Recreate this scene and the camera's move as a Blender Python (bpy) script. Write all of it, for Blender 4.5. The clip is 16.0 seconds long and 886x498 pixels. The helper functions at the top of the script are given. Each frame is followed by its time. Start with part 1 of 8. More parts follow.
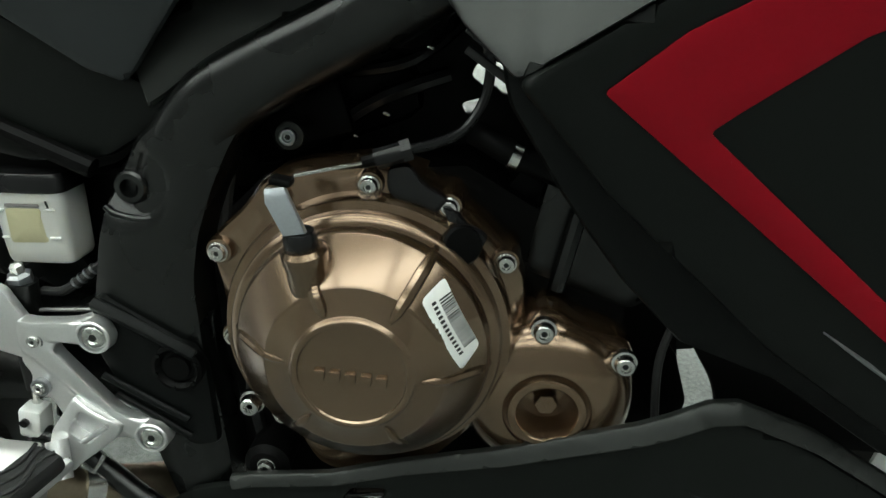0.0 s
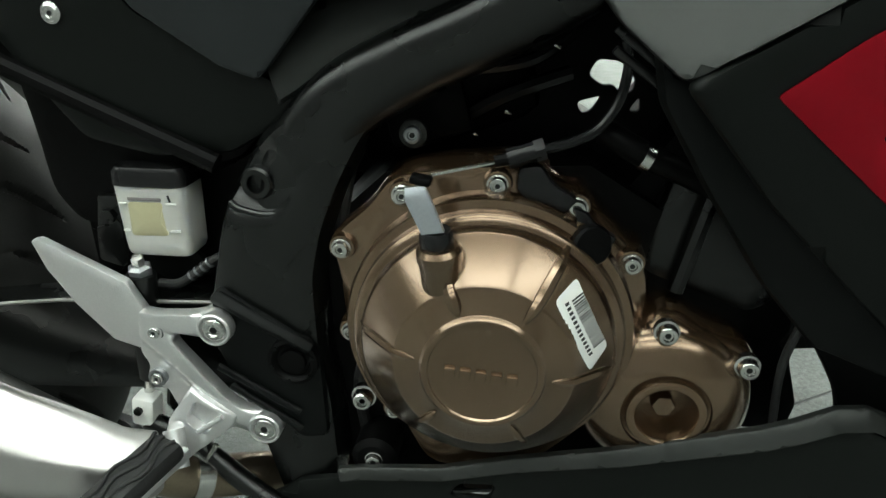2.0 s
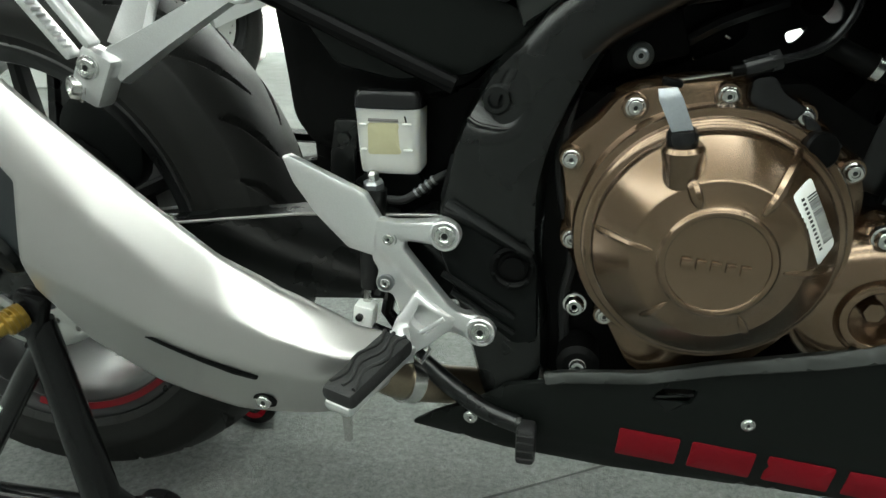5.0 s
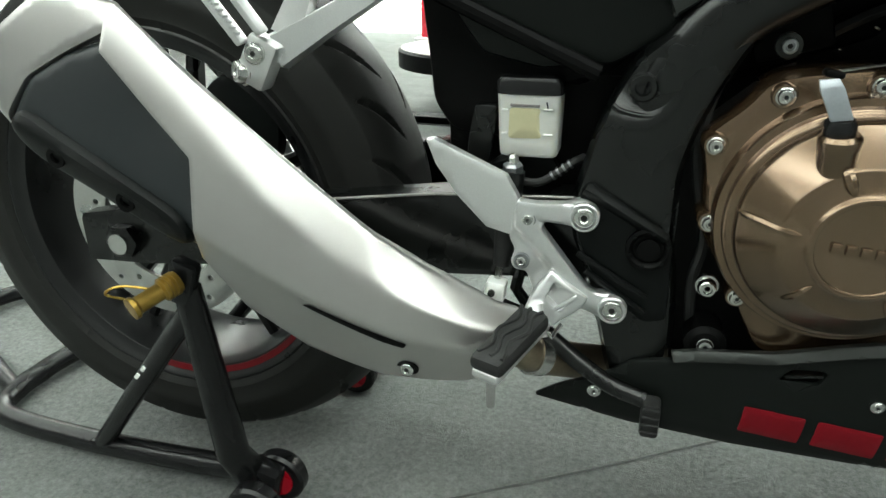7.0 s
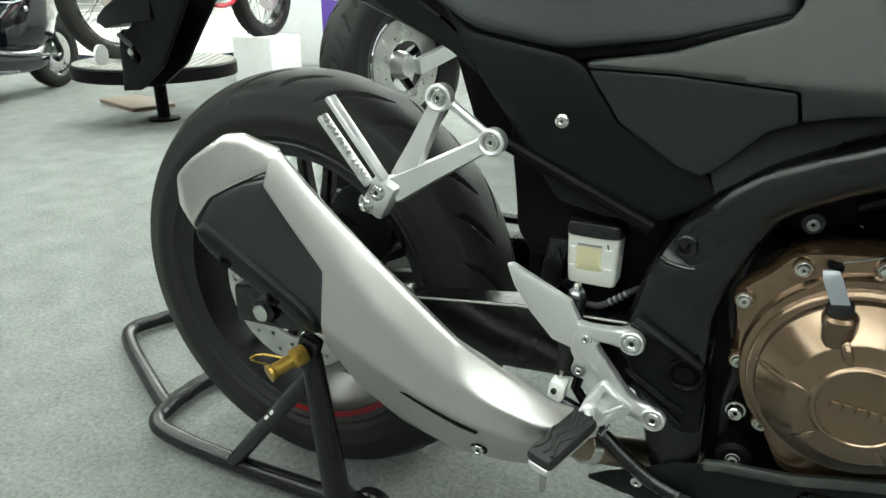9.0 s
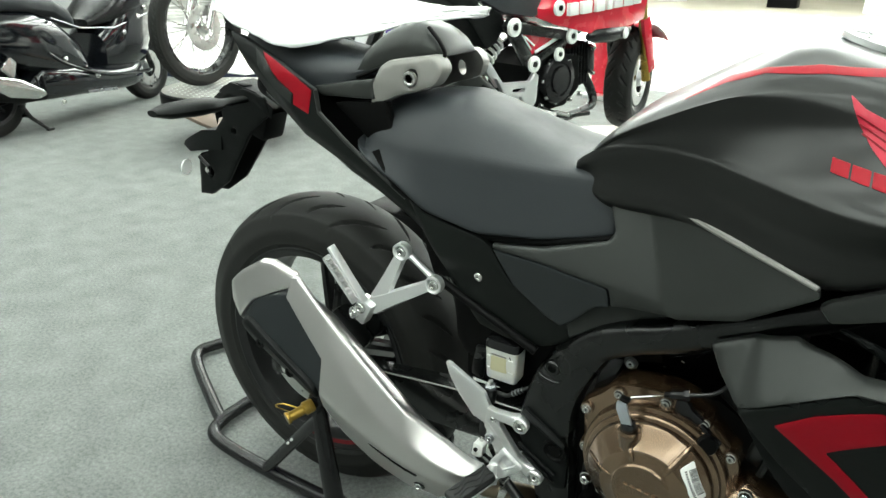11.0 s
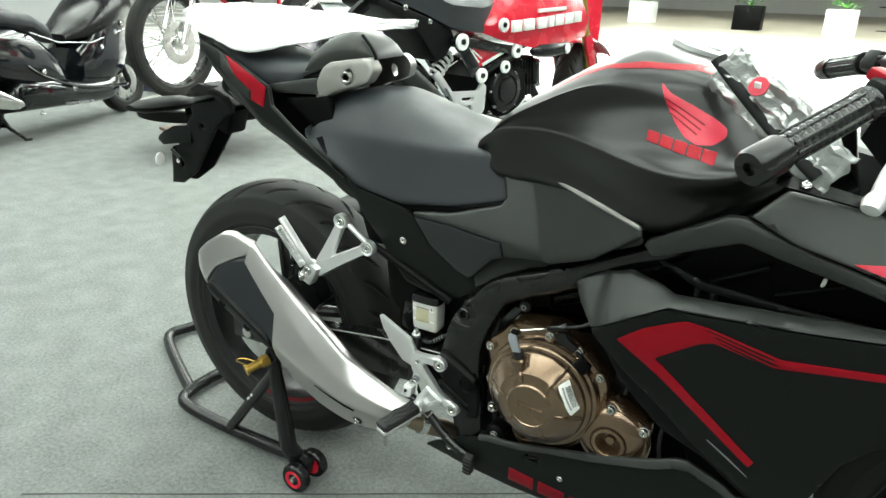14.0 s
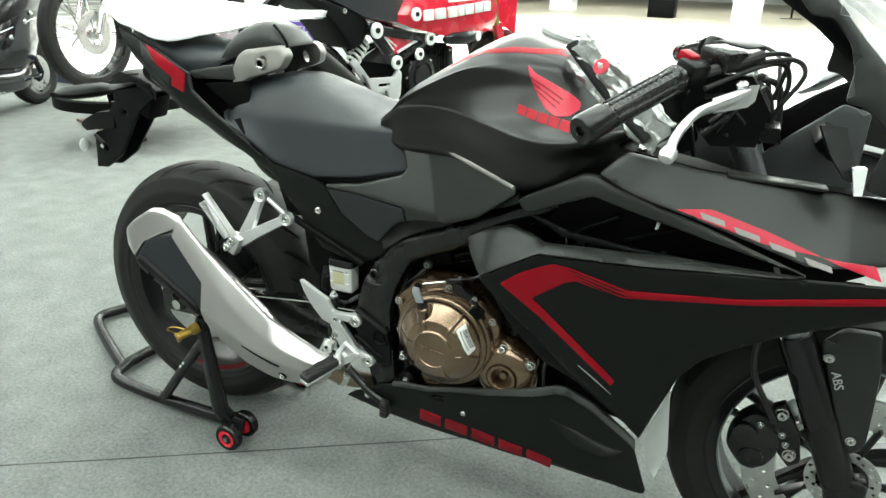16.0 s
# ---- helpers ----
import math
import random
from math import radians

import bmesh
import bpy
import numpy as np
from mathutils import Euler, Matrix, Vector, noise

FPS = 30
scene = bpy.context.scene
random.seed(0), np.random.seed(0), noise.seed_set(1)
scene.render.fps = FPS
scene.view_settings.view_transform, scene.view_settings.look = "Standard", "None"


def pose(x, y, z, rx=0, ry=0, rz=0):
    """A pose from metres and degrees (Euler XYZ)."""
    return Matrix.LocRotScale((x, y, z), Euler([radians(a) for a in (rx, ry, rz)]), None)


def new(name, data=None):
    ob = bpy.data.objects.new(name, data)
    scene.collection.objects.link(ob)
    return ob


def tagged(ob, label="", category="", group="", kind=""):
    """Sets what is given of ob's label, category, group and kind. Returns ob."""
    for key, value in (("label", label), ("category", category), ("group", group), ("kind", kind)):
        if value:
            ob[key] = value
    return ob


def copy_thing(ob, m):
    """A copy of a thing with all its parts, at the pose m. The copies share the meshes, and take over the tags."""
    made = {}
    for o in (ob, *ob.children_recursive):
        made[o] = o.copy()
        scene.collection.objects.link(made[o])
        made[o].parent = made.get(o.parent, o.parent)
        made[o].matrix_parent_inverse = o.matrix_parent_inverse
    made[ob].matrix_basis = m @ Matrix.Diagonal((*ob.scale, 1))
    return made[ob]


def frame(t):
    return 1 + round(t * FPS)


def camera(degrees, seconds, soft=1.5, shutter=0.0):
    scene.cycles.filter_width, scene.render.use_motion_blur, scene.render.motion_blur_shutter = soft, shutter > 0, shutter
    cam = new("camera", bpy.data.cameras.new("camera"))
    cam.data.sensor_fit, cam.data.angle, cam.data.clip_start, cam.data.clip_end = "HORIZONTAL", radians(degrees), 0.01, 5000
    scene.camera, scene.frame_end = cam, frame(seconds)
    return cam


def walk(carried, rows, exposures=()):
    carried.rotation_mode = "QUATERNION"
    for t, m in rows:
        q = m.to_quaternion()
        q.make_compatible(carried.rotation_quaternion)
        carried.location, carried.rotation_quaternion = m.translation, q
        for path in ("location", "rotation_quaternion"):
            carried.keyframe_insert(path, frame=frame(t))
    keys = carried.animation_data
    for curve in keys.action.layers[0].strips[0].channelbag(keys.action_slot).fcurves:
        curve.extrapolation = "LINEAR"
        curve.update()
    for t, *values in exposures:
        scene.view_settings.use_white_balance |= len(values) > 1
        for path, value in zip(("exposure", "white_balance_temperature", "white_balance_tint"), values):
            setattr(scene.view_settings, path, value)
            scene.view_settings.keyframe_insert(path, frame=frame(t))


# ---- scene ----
cam = camera(65.8, 16.0)
METRES, TILT, LEAN, TURN = 1.3565, -21.707, -0.288, 4.862
ROWS = [
    (0.0, 0.0, 0.0, 0.0, 0.0, 0.0, -0.0),
    (0.5, -0.0158, 0.0017, -0.0007, 0.79, 0.3, -0.42),
    (1.0, -0.0273, 0.0022, 0.0021, 1.33, -0.09, -0.71),
    (1.5, -0.0363, 0.0014, 0.005, 1.9, -0.59, -0.8),
    (2.0, -0.0481, -0.0015, 0.0032, 2.12, -0.71, -0.83),
    (2.5, -0.0681, -0.0074, -0.0034, 1.43, -0.57, -0.92),
    (3.0, -0.0856, -0.0135, -0.0134, 1.43, -0.34, -1.09),
    (3.5, -0.1005, -0.0201, -0.0231, 2.19, -0.21, -1.23),
    (4.0, -0.1115, -0.0267, -0.036, 3.5, 0.42, -1.52),
    (4.5, -0.1218, -0.0357, -0.0485, 5.52, 0.65, -1.93),
    (5.0, -0.1349, -0.0443, -0.0557, 6.94, 0.25, -2.16),
    (7.5, -0.1955, -0.0854, -0.0556, 11.76, -1.79, -4.08),
    (8.0, -0.1949, -0.1034, -0.0402, 13.38, -1.85, -4.92),
    (8.5, -0.1864, -0.1363, -0.0185, 15.55, -1.34, -6.15),
    (9.0, -0.1547, -0.1751, 0.0187, 19.52, -1.4, -7.38),
    (9.5, -0.1086, -0.2285, 0.0619, 23.04, -1.93, -8.66),
    (10.0, -0.0533, -0.2861, 0.1095, 25.07, -2.68, -9.81),
    (12.5, 0.0761, -0.4533, 0.1883, 24.5, -3.24, -10.83),
    (13.0, 0.0978, -0.4653, 0.1723, 24.3, -2.75, -10.62),
    (13.5, 0.122, -0.4773, 0.1528, 23.83, -2.12, -10.38),
    (14.0, 0.1528, -0.4911, 0.1267, 23.19, -1.17, -10.21),
    (14.5, 0.1775, -0.5171, 0.1177, 21.76, -1.12, -9.76),
    (15.0, 0.2017, -0.549, 0.1131, 20.1, -1.22, -9.4),
    (15.5, 0.2217, -0.566, 0.1065, 19.04, -1.13, -9.05),
    (16.0, 0.2328, -0.5825, 0.101, 17.6, -1.16, -8.36),
]
walk(cam, [(t, pose(0.7819, -0.5703, 0.6637, TILT, LEAN, TURN) @ pose(METRES * x, METRES * y, METRES * z, 90 + pitch, roll, yaw)) for t, x, y, z, yaw, pitch, roll in ROWS],
     [(0.0, -0.14), (0.5, -0.28), (1.0, -0.16), (2.5, -0.06), (5.0, 0.08), (8.0, 0.15), (8.5, 0.18), (9.2, 0.3), (9.5, 0.32), (10.0, 0.12), (10.3, 0.12), (12.3, 0.3), (14.0, 0.32), (16.0, 0.38)])
import functools
from mathutils.geometry import delaunay_2d_cdt

# ---- world and exposure ----
world = bpy.data.worlds.new("world")
scene.world = world
world.use_nodes = True
world.node_tree.nodes["Background"].inputs[0].default_value = (0.9, 0.97, 1.0, 1)
world.node_tree.nodes["Background"].inputs[1].default_value = 0.03


# ---- materials ----
def material(name, color, rough=0.5, metal=0.0, spread=0.12, scale=14.0, fine=220.0, bump=0.12, depth=0.0008,
             coat=0.0, stretch=(1, 1, 1), rough_spread=0.08, trans=0.0, ior=1.45, sss=0.0, spec=0.5):
    """A surface with stains at one scale, grain at another, and fine relief."""
    m = bpy.data.materials.new(name)
    m.use_nodes = True
    n, l = m.node_tree.nodes, m.node_tree.links
    b = n["Principled BSDF"]
    tc, mp = n.new("ShaderNodeTexCoord"), n.new("ShaderNodeMapping")
    mp.inputs["Scale"].default_value = stretch
    l.new(tc.outputs["Object"], mp.inputs["Vector"])
    big, small = n.new("ShaderNodeTexNoise"), n.new("ShaderNodeTexNoise")
    big.inputs["Scale"].default_value, big.inputs["Detail"].default_value = scale, 4
    small.inputs["Scale"].default_value, small.inputs["Detail"].default_value = fine, 2
    for t in (big, small):
        l.new(mp.outputs["Vector"], t.inputs["Vector"])
    mix = n.new("ShaderNodeMath")
    mix.operation = "MULTIPLY_ADD"
    mix.inputs[1].default_value = 0.65
    l.new(big.outputs["Fac"], mix.inputs[0])
    half = n.new("ShaderNodeMath")
    half.operation = "MULTIPLY"
    half.inputs[1].default_value = 0.35
    l.new(small.outputs["Fac"], half.inputs[0])
    l.new(half.outputs[0], mix.inputs[2])
    ramp = n.new("ShaderNodeMapRange")
    ramp.inputs["From Min"].default_value, ramp.inputs["From Max"].default_value = 0.3, 0.7
    ramp.inputs["To Min"].default_value, ramp.inputs["To Max"].default_value = 1 - spread, 1 + spread
    l.new(mix.outputs[0], ramp.inputs["Value"])
    col = n.new("ShaderNodeVectorMath")
    col.operation = "SCALE"
    col.inputs[0].default_value = color[:3]
    l.new(ramp.outputs[0], col.inputs["Scale"])
    l.new(col.outputs["Vector"], b.inputs["Base Color"])
    rr = n.new("ShaderNodeMapRange")
    rr.inputs["From Min"].default_value, rr.inputs["From Max"].default_value = 0.3, 0.7
    rr.inputs["To Min"].default_value, rr.inputs["To Max"].default_value = max(rough - rough_spread, 0.02), min(rough + rough_spread, 1)
    l.new(big.outputs["Fac"], rr.inputs["Value"])
    l.new(rr.outputs[0], b.inputs["Roughness"])
    b.inputs["Metallic"].default_value = metal
    b.inputs["Coat Weight"].default_value = coat
    b.inputs["Coat Roughness"].default_value = 0.08
    b.inputs["Transmission Weight"].default_value = trans
    b.inputs["IOR"].default_value = ior
    b.inputs["Specular IOR Level"].default_value = spec
    if sss:
        b.inputs["Subsurface Weight"].default_value = sss
        b.inputs["Subsurface Radius"].default_value = (0.012, 0.011, 0.008)
    if bump:
        bp = n.new("ShaderNodeBump")
        bp.inputs["Strength"].default_value, bp.inputs["Distance"].default_value = bump, depth
        l.new(small.outputs["Fac"], bp.inputs["Height"])
        l.new(bp.outputs["Normal"], b.inputs["Normal"])
    return m


def glowing(name, color, strength):
    m = bpy.data.materials.new(name)
    m.use_nodes = True
    b = m.node_tree.nodes["Principled BSDF"]
    b.inputs["Base Color"].default_value = (*color, 1)
    b.inputs["Emission Color"].default_value = (*color, 1)
    b.inputs["Emission Strength"].default_value = strength
    return m


M_PLASTIC = material("black_plastic", (0.0027, 0.0034, 0.0033), 0.46, bump=0.3, fine=1600, depth=0.0004, spread=0.2, spec=0.18)
M_FRAME = material("satin_black_paint", (0.0024, 0.0028, 0.0026), 0.27, bump=0.12, fine=1200, depth=0.0004, spread=0.2, spec=0.55)
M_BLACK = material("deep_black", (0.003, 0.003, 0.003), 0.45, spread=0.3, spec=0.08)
M_GREY = material("matte_dark_metallic_paint", (0.029, 0.031, 0.029), 0.38, metal=0.45, bump=0.06, fine=2500, depth=0.0003, spread=0.06, spec=0.4)
M_RAIL = material("grey_metallic_rail_paint", (0.235, 0.228, 0.215), 0.4, metal=0.4, bump=0.06, fine=1500, spread=0.05)
M_HEADER = material("heat_tinted_steel", (0.27, 0.22, 0.16), 0.35, metal=0.95, bump=0.08, fine=300, spread=0.15)
M_STANCHION = material("hard_chromed_tube", (0.30, 0.31, 0.32), 0.3, metal=0.9, bump=0.03, spread=0.05)
M_FAIR = material("matte_black_paint", (0.0048, 0.006, 0.0053), 0.42, bump=0.06, fine=2500, depth=0.0003, spread=0.08, spec=0.21)
M_TANK = material("satin_black_metallic_paint", (0.007, 0.0073, 0.0067), 0.30, metal=0.0, bump=0.03, fine=2500, depth=0.0003, spread=0.03, rough_spread=0.02, spec=0.42)
M_RED = material("red_decal", (0.27, 0.002, 0.010), 0.45, bump=0.04, spread=0.06, spec=0.2)
M_DARKRED = material("dark_red_rim_tape", (0.13, 0.002, 0.006), 0.4, bump=0.02, spread=0.06, spec=0.3)
M_REDDULL = material("dull_red_decal", (0.17, 0.004, 0.010), 0.45, bump=0.04, spread=0.08, spec=0.2)
M_SILVERTEXT = material("silver_lettering", (0.42, 0.43, 0.42), 0.4, bump=0.02, spread=0.05)
M_REDPALE = material("red_decal_sheen", (0.42, 0.012, 0.035), 0.35, bump=0.04, spread=0.06, spec=0.4)
M_GREYDECAL = material("grey_decal", (0.2, 0.185, 0.18), 0.4, bump=0.05)
M_SEAT = material("seat_vinyl", (0.0145, 0.0175, 0.0205), 0.56, bump=0.4, fine=600, depth=0.0005, spread=0.12, spec=0.5)
M_BRONZE = material("bronze_engine_paint", (0.165, 0.100, 0.053), 0.21, metal=0.85, bump=0, fine=300, spread=0.03, rough_spread=0.02, coat=1.0)
M_BRONZE.node_tree.nodes["Principled BSDF"].inputs["Coat IOR"].default_value = 1.58
M_BRONZE.node_tree.nodes["Principled BSDF"].inputs["Coat Roughness"].default_value = 0.18
M_ALU = material("satin_cast_aluminium", (0.72, 0.72, 0.72), 0.36, metal=0.85, bump=0.25, fine=700, spread=0.06)
M_STEEL = material("bead_blasted_stainless_steel", (0.49, 0.476, 0.463), 0.30, metal=0.95, bump=0.06, fine=1400, depth=0.0003, spread=0.03, rough_spread=0.02)
M_BAND = material("satin_black_band_paint", (0.010, 0.0125, 0.014), 0.36, bump=0.1, fine=1500, depth=0.0003, spread=0.08, spec=0.5)
M_GLOSS = material("gloss_black_scooter_paint", (0.006, 0.007, 0.009), 0.12, bump=0.0, spread=0.1, rough_spread=0.03, coat=0.6)
M_SLICK = material("film_wrapped_rubber", (0.012, 0.012, 0.012), 0.22, bump=0.3, fine=300, depth=0.0006, spread=0.15, rough_spread=0.08, spec=0.6)
M_LINER = material("bare_white_plastic", (0.62, 0.64, 0.62), 0.5, bump=0.05, spread=0.05)
M_CHROME = material("bright_zinc", (0.6, 0.6, 0.58), 0.22, metal=1.0, bump=0.1, spread=0.1)
M_RUBBER = material("tyre_rubber", (0.014, 0.0142, 0.0132), 0.56, bump=0.25, fine=700, depth=0.0005, spread=0.25, spec=0.25)
M_GRIP = material("soft_rubber", (0.013, 0.013, 0.013), 0.6, bump=0.4, fine=600, spread=0.2)
M_GOLD = material("gold_anodised", (0.42, 0.27, 0.06), 0.32, metal=0.9, bump=0.1)
M_WHITEPL = material("milky_plastic", (0.56, 0.56, 0.53), 0.35, bump=0.05, spread=0.04, sss=0.4)
M_ZINC = material("bright_zinc_plate", (0.34, 0.365, 0.39), 0.3, metal=0.7, bump=0.15, fine=500, spread=0.1)
M_FLUID = material("brake_fluid_window", (0.46, 0.43, 0.27), 0.35, bump=0.05, spread=0.05)
M_LABEL = material("white_paper_label", (0.82, 0.83, 0.8), 0.5, bump=0.05, spread=0.03)
M_INK = material("black_ink", (0.02, 0.02, 0.02), 0.6, bump=0)
M_SHEET = material("white_foam_sheet", (0.74, 0.75, 0.74), 0.6, bump=0.3, fine=60, depth=0.003, spread=0.04)
M_TUBE = material("gloss_black_tube", (0.01, 0.01, 0.0105), 0.24, bump=0.02, spread=0.06, rough_spread=0.02, spec=0.35)
M_CARPET = material("grey_carpet", (0.195, 0.205, 0.197), 0.95, scale=9.0, fine=105, bump=1.0, depth=0.006, spread=0.2, spec=0.05)
_n, _l = M_CARPET.node_tree.nodes, M_CARPET.node_tree.links
for _m in _n:  # most of the variation lies in the pile
    if _m.type == "MATH" and _m.operation == "MULTIPLY_ADD":
        _m.inputs[1].default_value = 0.2
    elif _m.type == "MATH":
        _m.inputs[1].default_value = 0.8
    elif _m.type == "TEX_NOISE" and _m.inputs["Scale"].default_value > 100:
        _m.inputs["Detail"].default_value = 8
        _m.inputs["Roughness"].default_value = 0.85
    elif _m.type == "MAP_RANGE" and _m.outputs[0].links[0].to_node.type == "VECT_MATH":
        _m.inputs["To Min"].default_value, _m.inputs["To Max"].default_value = 0.34, 1.66
M_TILE = material("pale_floor_tile", (0.78, 0.78, 0.75), 0.25, scale=1.2, fine=40, bump=0.02, spread=0.05)
M_WALL = material("grey_wall_paint", (0.2, 0.205, 0.205), 0.7, scale=1.5, fine=120, bump=0.1, spread=0.04)
M_CEIL = material("grey_ceiling_paint", (0.3, 0.305, 0.3), 0.8, scale=1.5, fine=120, bump=0.1, spread=0.04)
M_BRIGHTCEIL = material("white_ceiling_paint", (0.8, 0.81, 0.8), 0.8, scale=1.5, fine=120, bump=0.1, spread=0.04)
M_LAMP = glowing("lamp_diffuser", (0.91, 1.0, 0.93), 10.6)
M_LAMP_HALL = glowing("hall_lamp_diffuser", (0.93, 1.0, 0.94), 22.0)
M_DISC = material("steel_brake_disc", (0.52, 0.52, 0.505), 0.32, metal=1.0, bump=0.15, fine=300, spread=0.08)
M_RIM = material("satin_black_rim_paint", (0.008, 0.0083, 0.0085), 0.33, bump=0.05, spec=0.45)
M_PURPLE = material("purple_board", (0.12, 0.06, 0.35), 0.5, bump=0.05)
M_BRIGHTRED = material("gloss_red_paint", (0.6, 0.01, 0.03), 0.25, coat=0.5, bump=0.02)
M_JOINT = material("dark_carpet_joint", (0.05, 0.052, 0.05), 0.9, bump=0.3)
M_NAVY = material("navy_fabric", (0.03, 0.035, 0.07), 0.7, bump=0.3)
M_CHECK = material("galvanised_plate", (0.33, 0.325, 0.30), 0.4, metal=0.8, bump=0.3)
M_GREEN = material("plant_green", (0.1, 0.4, 0.03), 0.6)
M_FOIL = material("smoky_film", (0.36, 0.37, 0.36), 0.16, metal=0.45, bump=1.0, fine=70, depth=0.004, spread=0.3, rough_spread=0.05, spec=1.0)
M_INNER = material("grey_moulded_plastic", (0.06, 0.065, 0.066), 0.5, bump=0.2, fine=1500, depth=0.0003, spread=0.08, spec=0.4)
M_CLEAR = bpy.data.materials.new("clear_film")
M_CLEAR.use_nodes = True
_b = M_CLEAR.node_tree.nodes["Principled BSDF"]
_b.inputs["Base Color"].default_value = (0.95, 0.96, 0.96, 1)
_b.inputs["Roughness"].default_value = 0.08
_b.inputs["Alpha"].default_value = 0.25
M_SCREEN = bpy.data.materials.new("smoke_screen")
M_SCREEN.use_nodes = True
_b = M_SCREEN.node_tree.nodes["Principled BSDF"]
_b.inputs["Base Color"].default_value = (0.85, 0.85, 0.87, 1)
_b.inputs["Roughness"].default_value = 0.04
_b.inputs["Alpha"].default_value = 0.3


# ---- mesh helpers ----
def part(name, bm, mat, parent=None, label="", smooth=35):
    bmesh.ops.recalc_face_normals(bm, faces=bm.faces)
    me = bpy.data.meshes.new(name)
    for f in bm.faces:
        f.smooth = True
    for e in bm.edges:
        e.smooth = e.calc_face_angle(0) < radians(smooth)
    bm.to_mesh(me)
    bm.free()
    me.materials.append(mat)
    ob = new(name, me)
    ob.parent = parent
    if label:
        ob["label"] = label
    return ob


def thing(name, label, category, group="", kind="", at=(0, 0, 0)):
    ob = new(name)
    ob.empty_display_size = 0.05
    ob.location = at
    return tagged(ob, label, category, group, kind)


def mirrored(ob, parent=None):
    """The same piece on the other side of the bike."""
    me = ob.data.copy()
    me.transform(Matrix.Diagonal((1, -1, 1, 1)))
    me.flip_normals()
    twin = new(ob.name.split(".")[0], me)
    twin.parent = parent or ob.parent
    if "label" in ob:
        twin["label"] = ob["label"]
    return twin


def rounded(pts, r, n=3):
    """An outline with its corners rounded by r."""
    if r <= 0:
        return [Vector(p) for p in pts]
    out, k = [], len(pts)
    for i in range(k):
        a, b, c = Vector(pts[i - 1]), Vector(pts[i]), Vector(pts[(i + 1) % k])
        d1, d2 = min(r, (a - b).length * 0.45), min(r, (c - b).length * 0.45)
        p, q = b + (a - b).normalized() * d1, b + (c - b).normalized() * d2
        for j in range(n + 1):
            t = j / n
            out.append(p * (1 - t) ** 2 + b * 2 * t * (1 - t) + q * t * t)
    return out


def edge_distance(P, loop):
    A = np.array([tuple(p) for p in loop])
    B = np.roll(A, -1, 0)
    d = np.full(len(P), 1e9)
    inside = np.zeros(len(P), bool)
    for a, b in zip(A, B):
        ab = b - a
        t = np.clip(((P - a) @ ab) / max(ab @ ab, 1e-12), 0, 1)
        d = np.minimum(d, np.hypot(*(P - a - t[:, None] * ab).T))
        cross = (a[1] > P[:, 1]) != (b[1] > P[:, 1])
        with np.errstate(divide="ignore", invalid="ignore"):
            xi = a[0] + (P[:, 1] - a[1]) * (b[0] - a[0]) / (b[1] - a[1])
        inside ^= cross & (P[:, 0] < xi)
    return d, inside


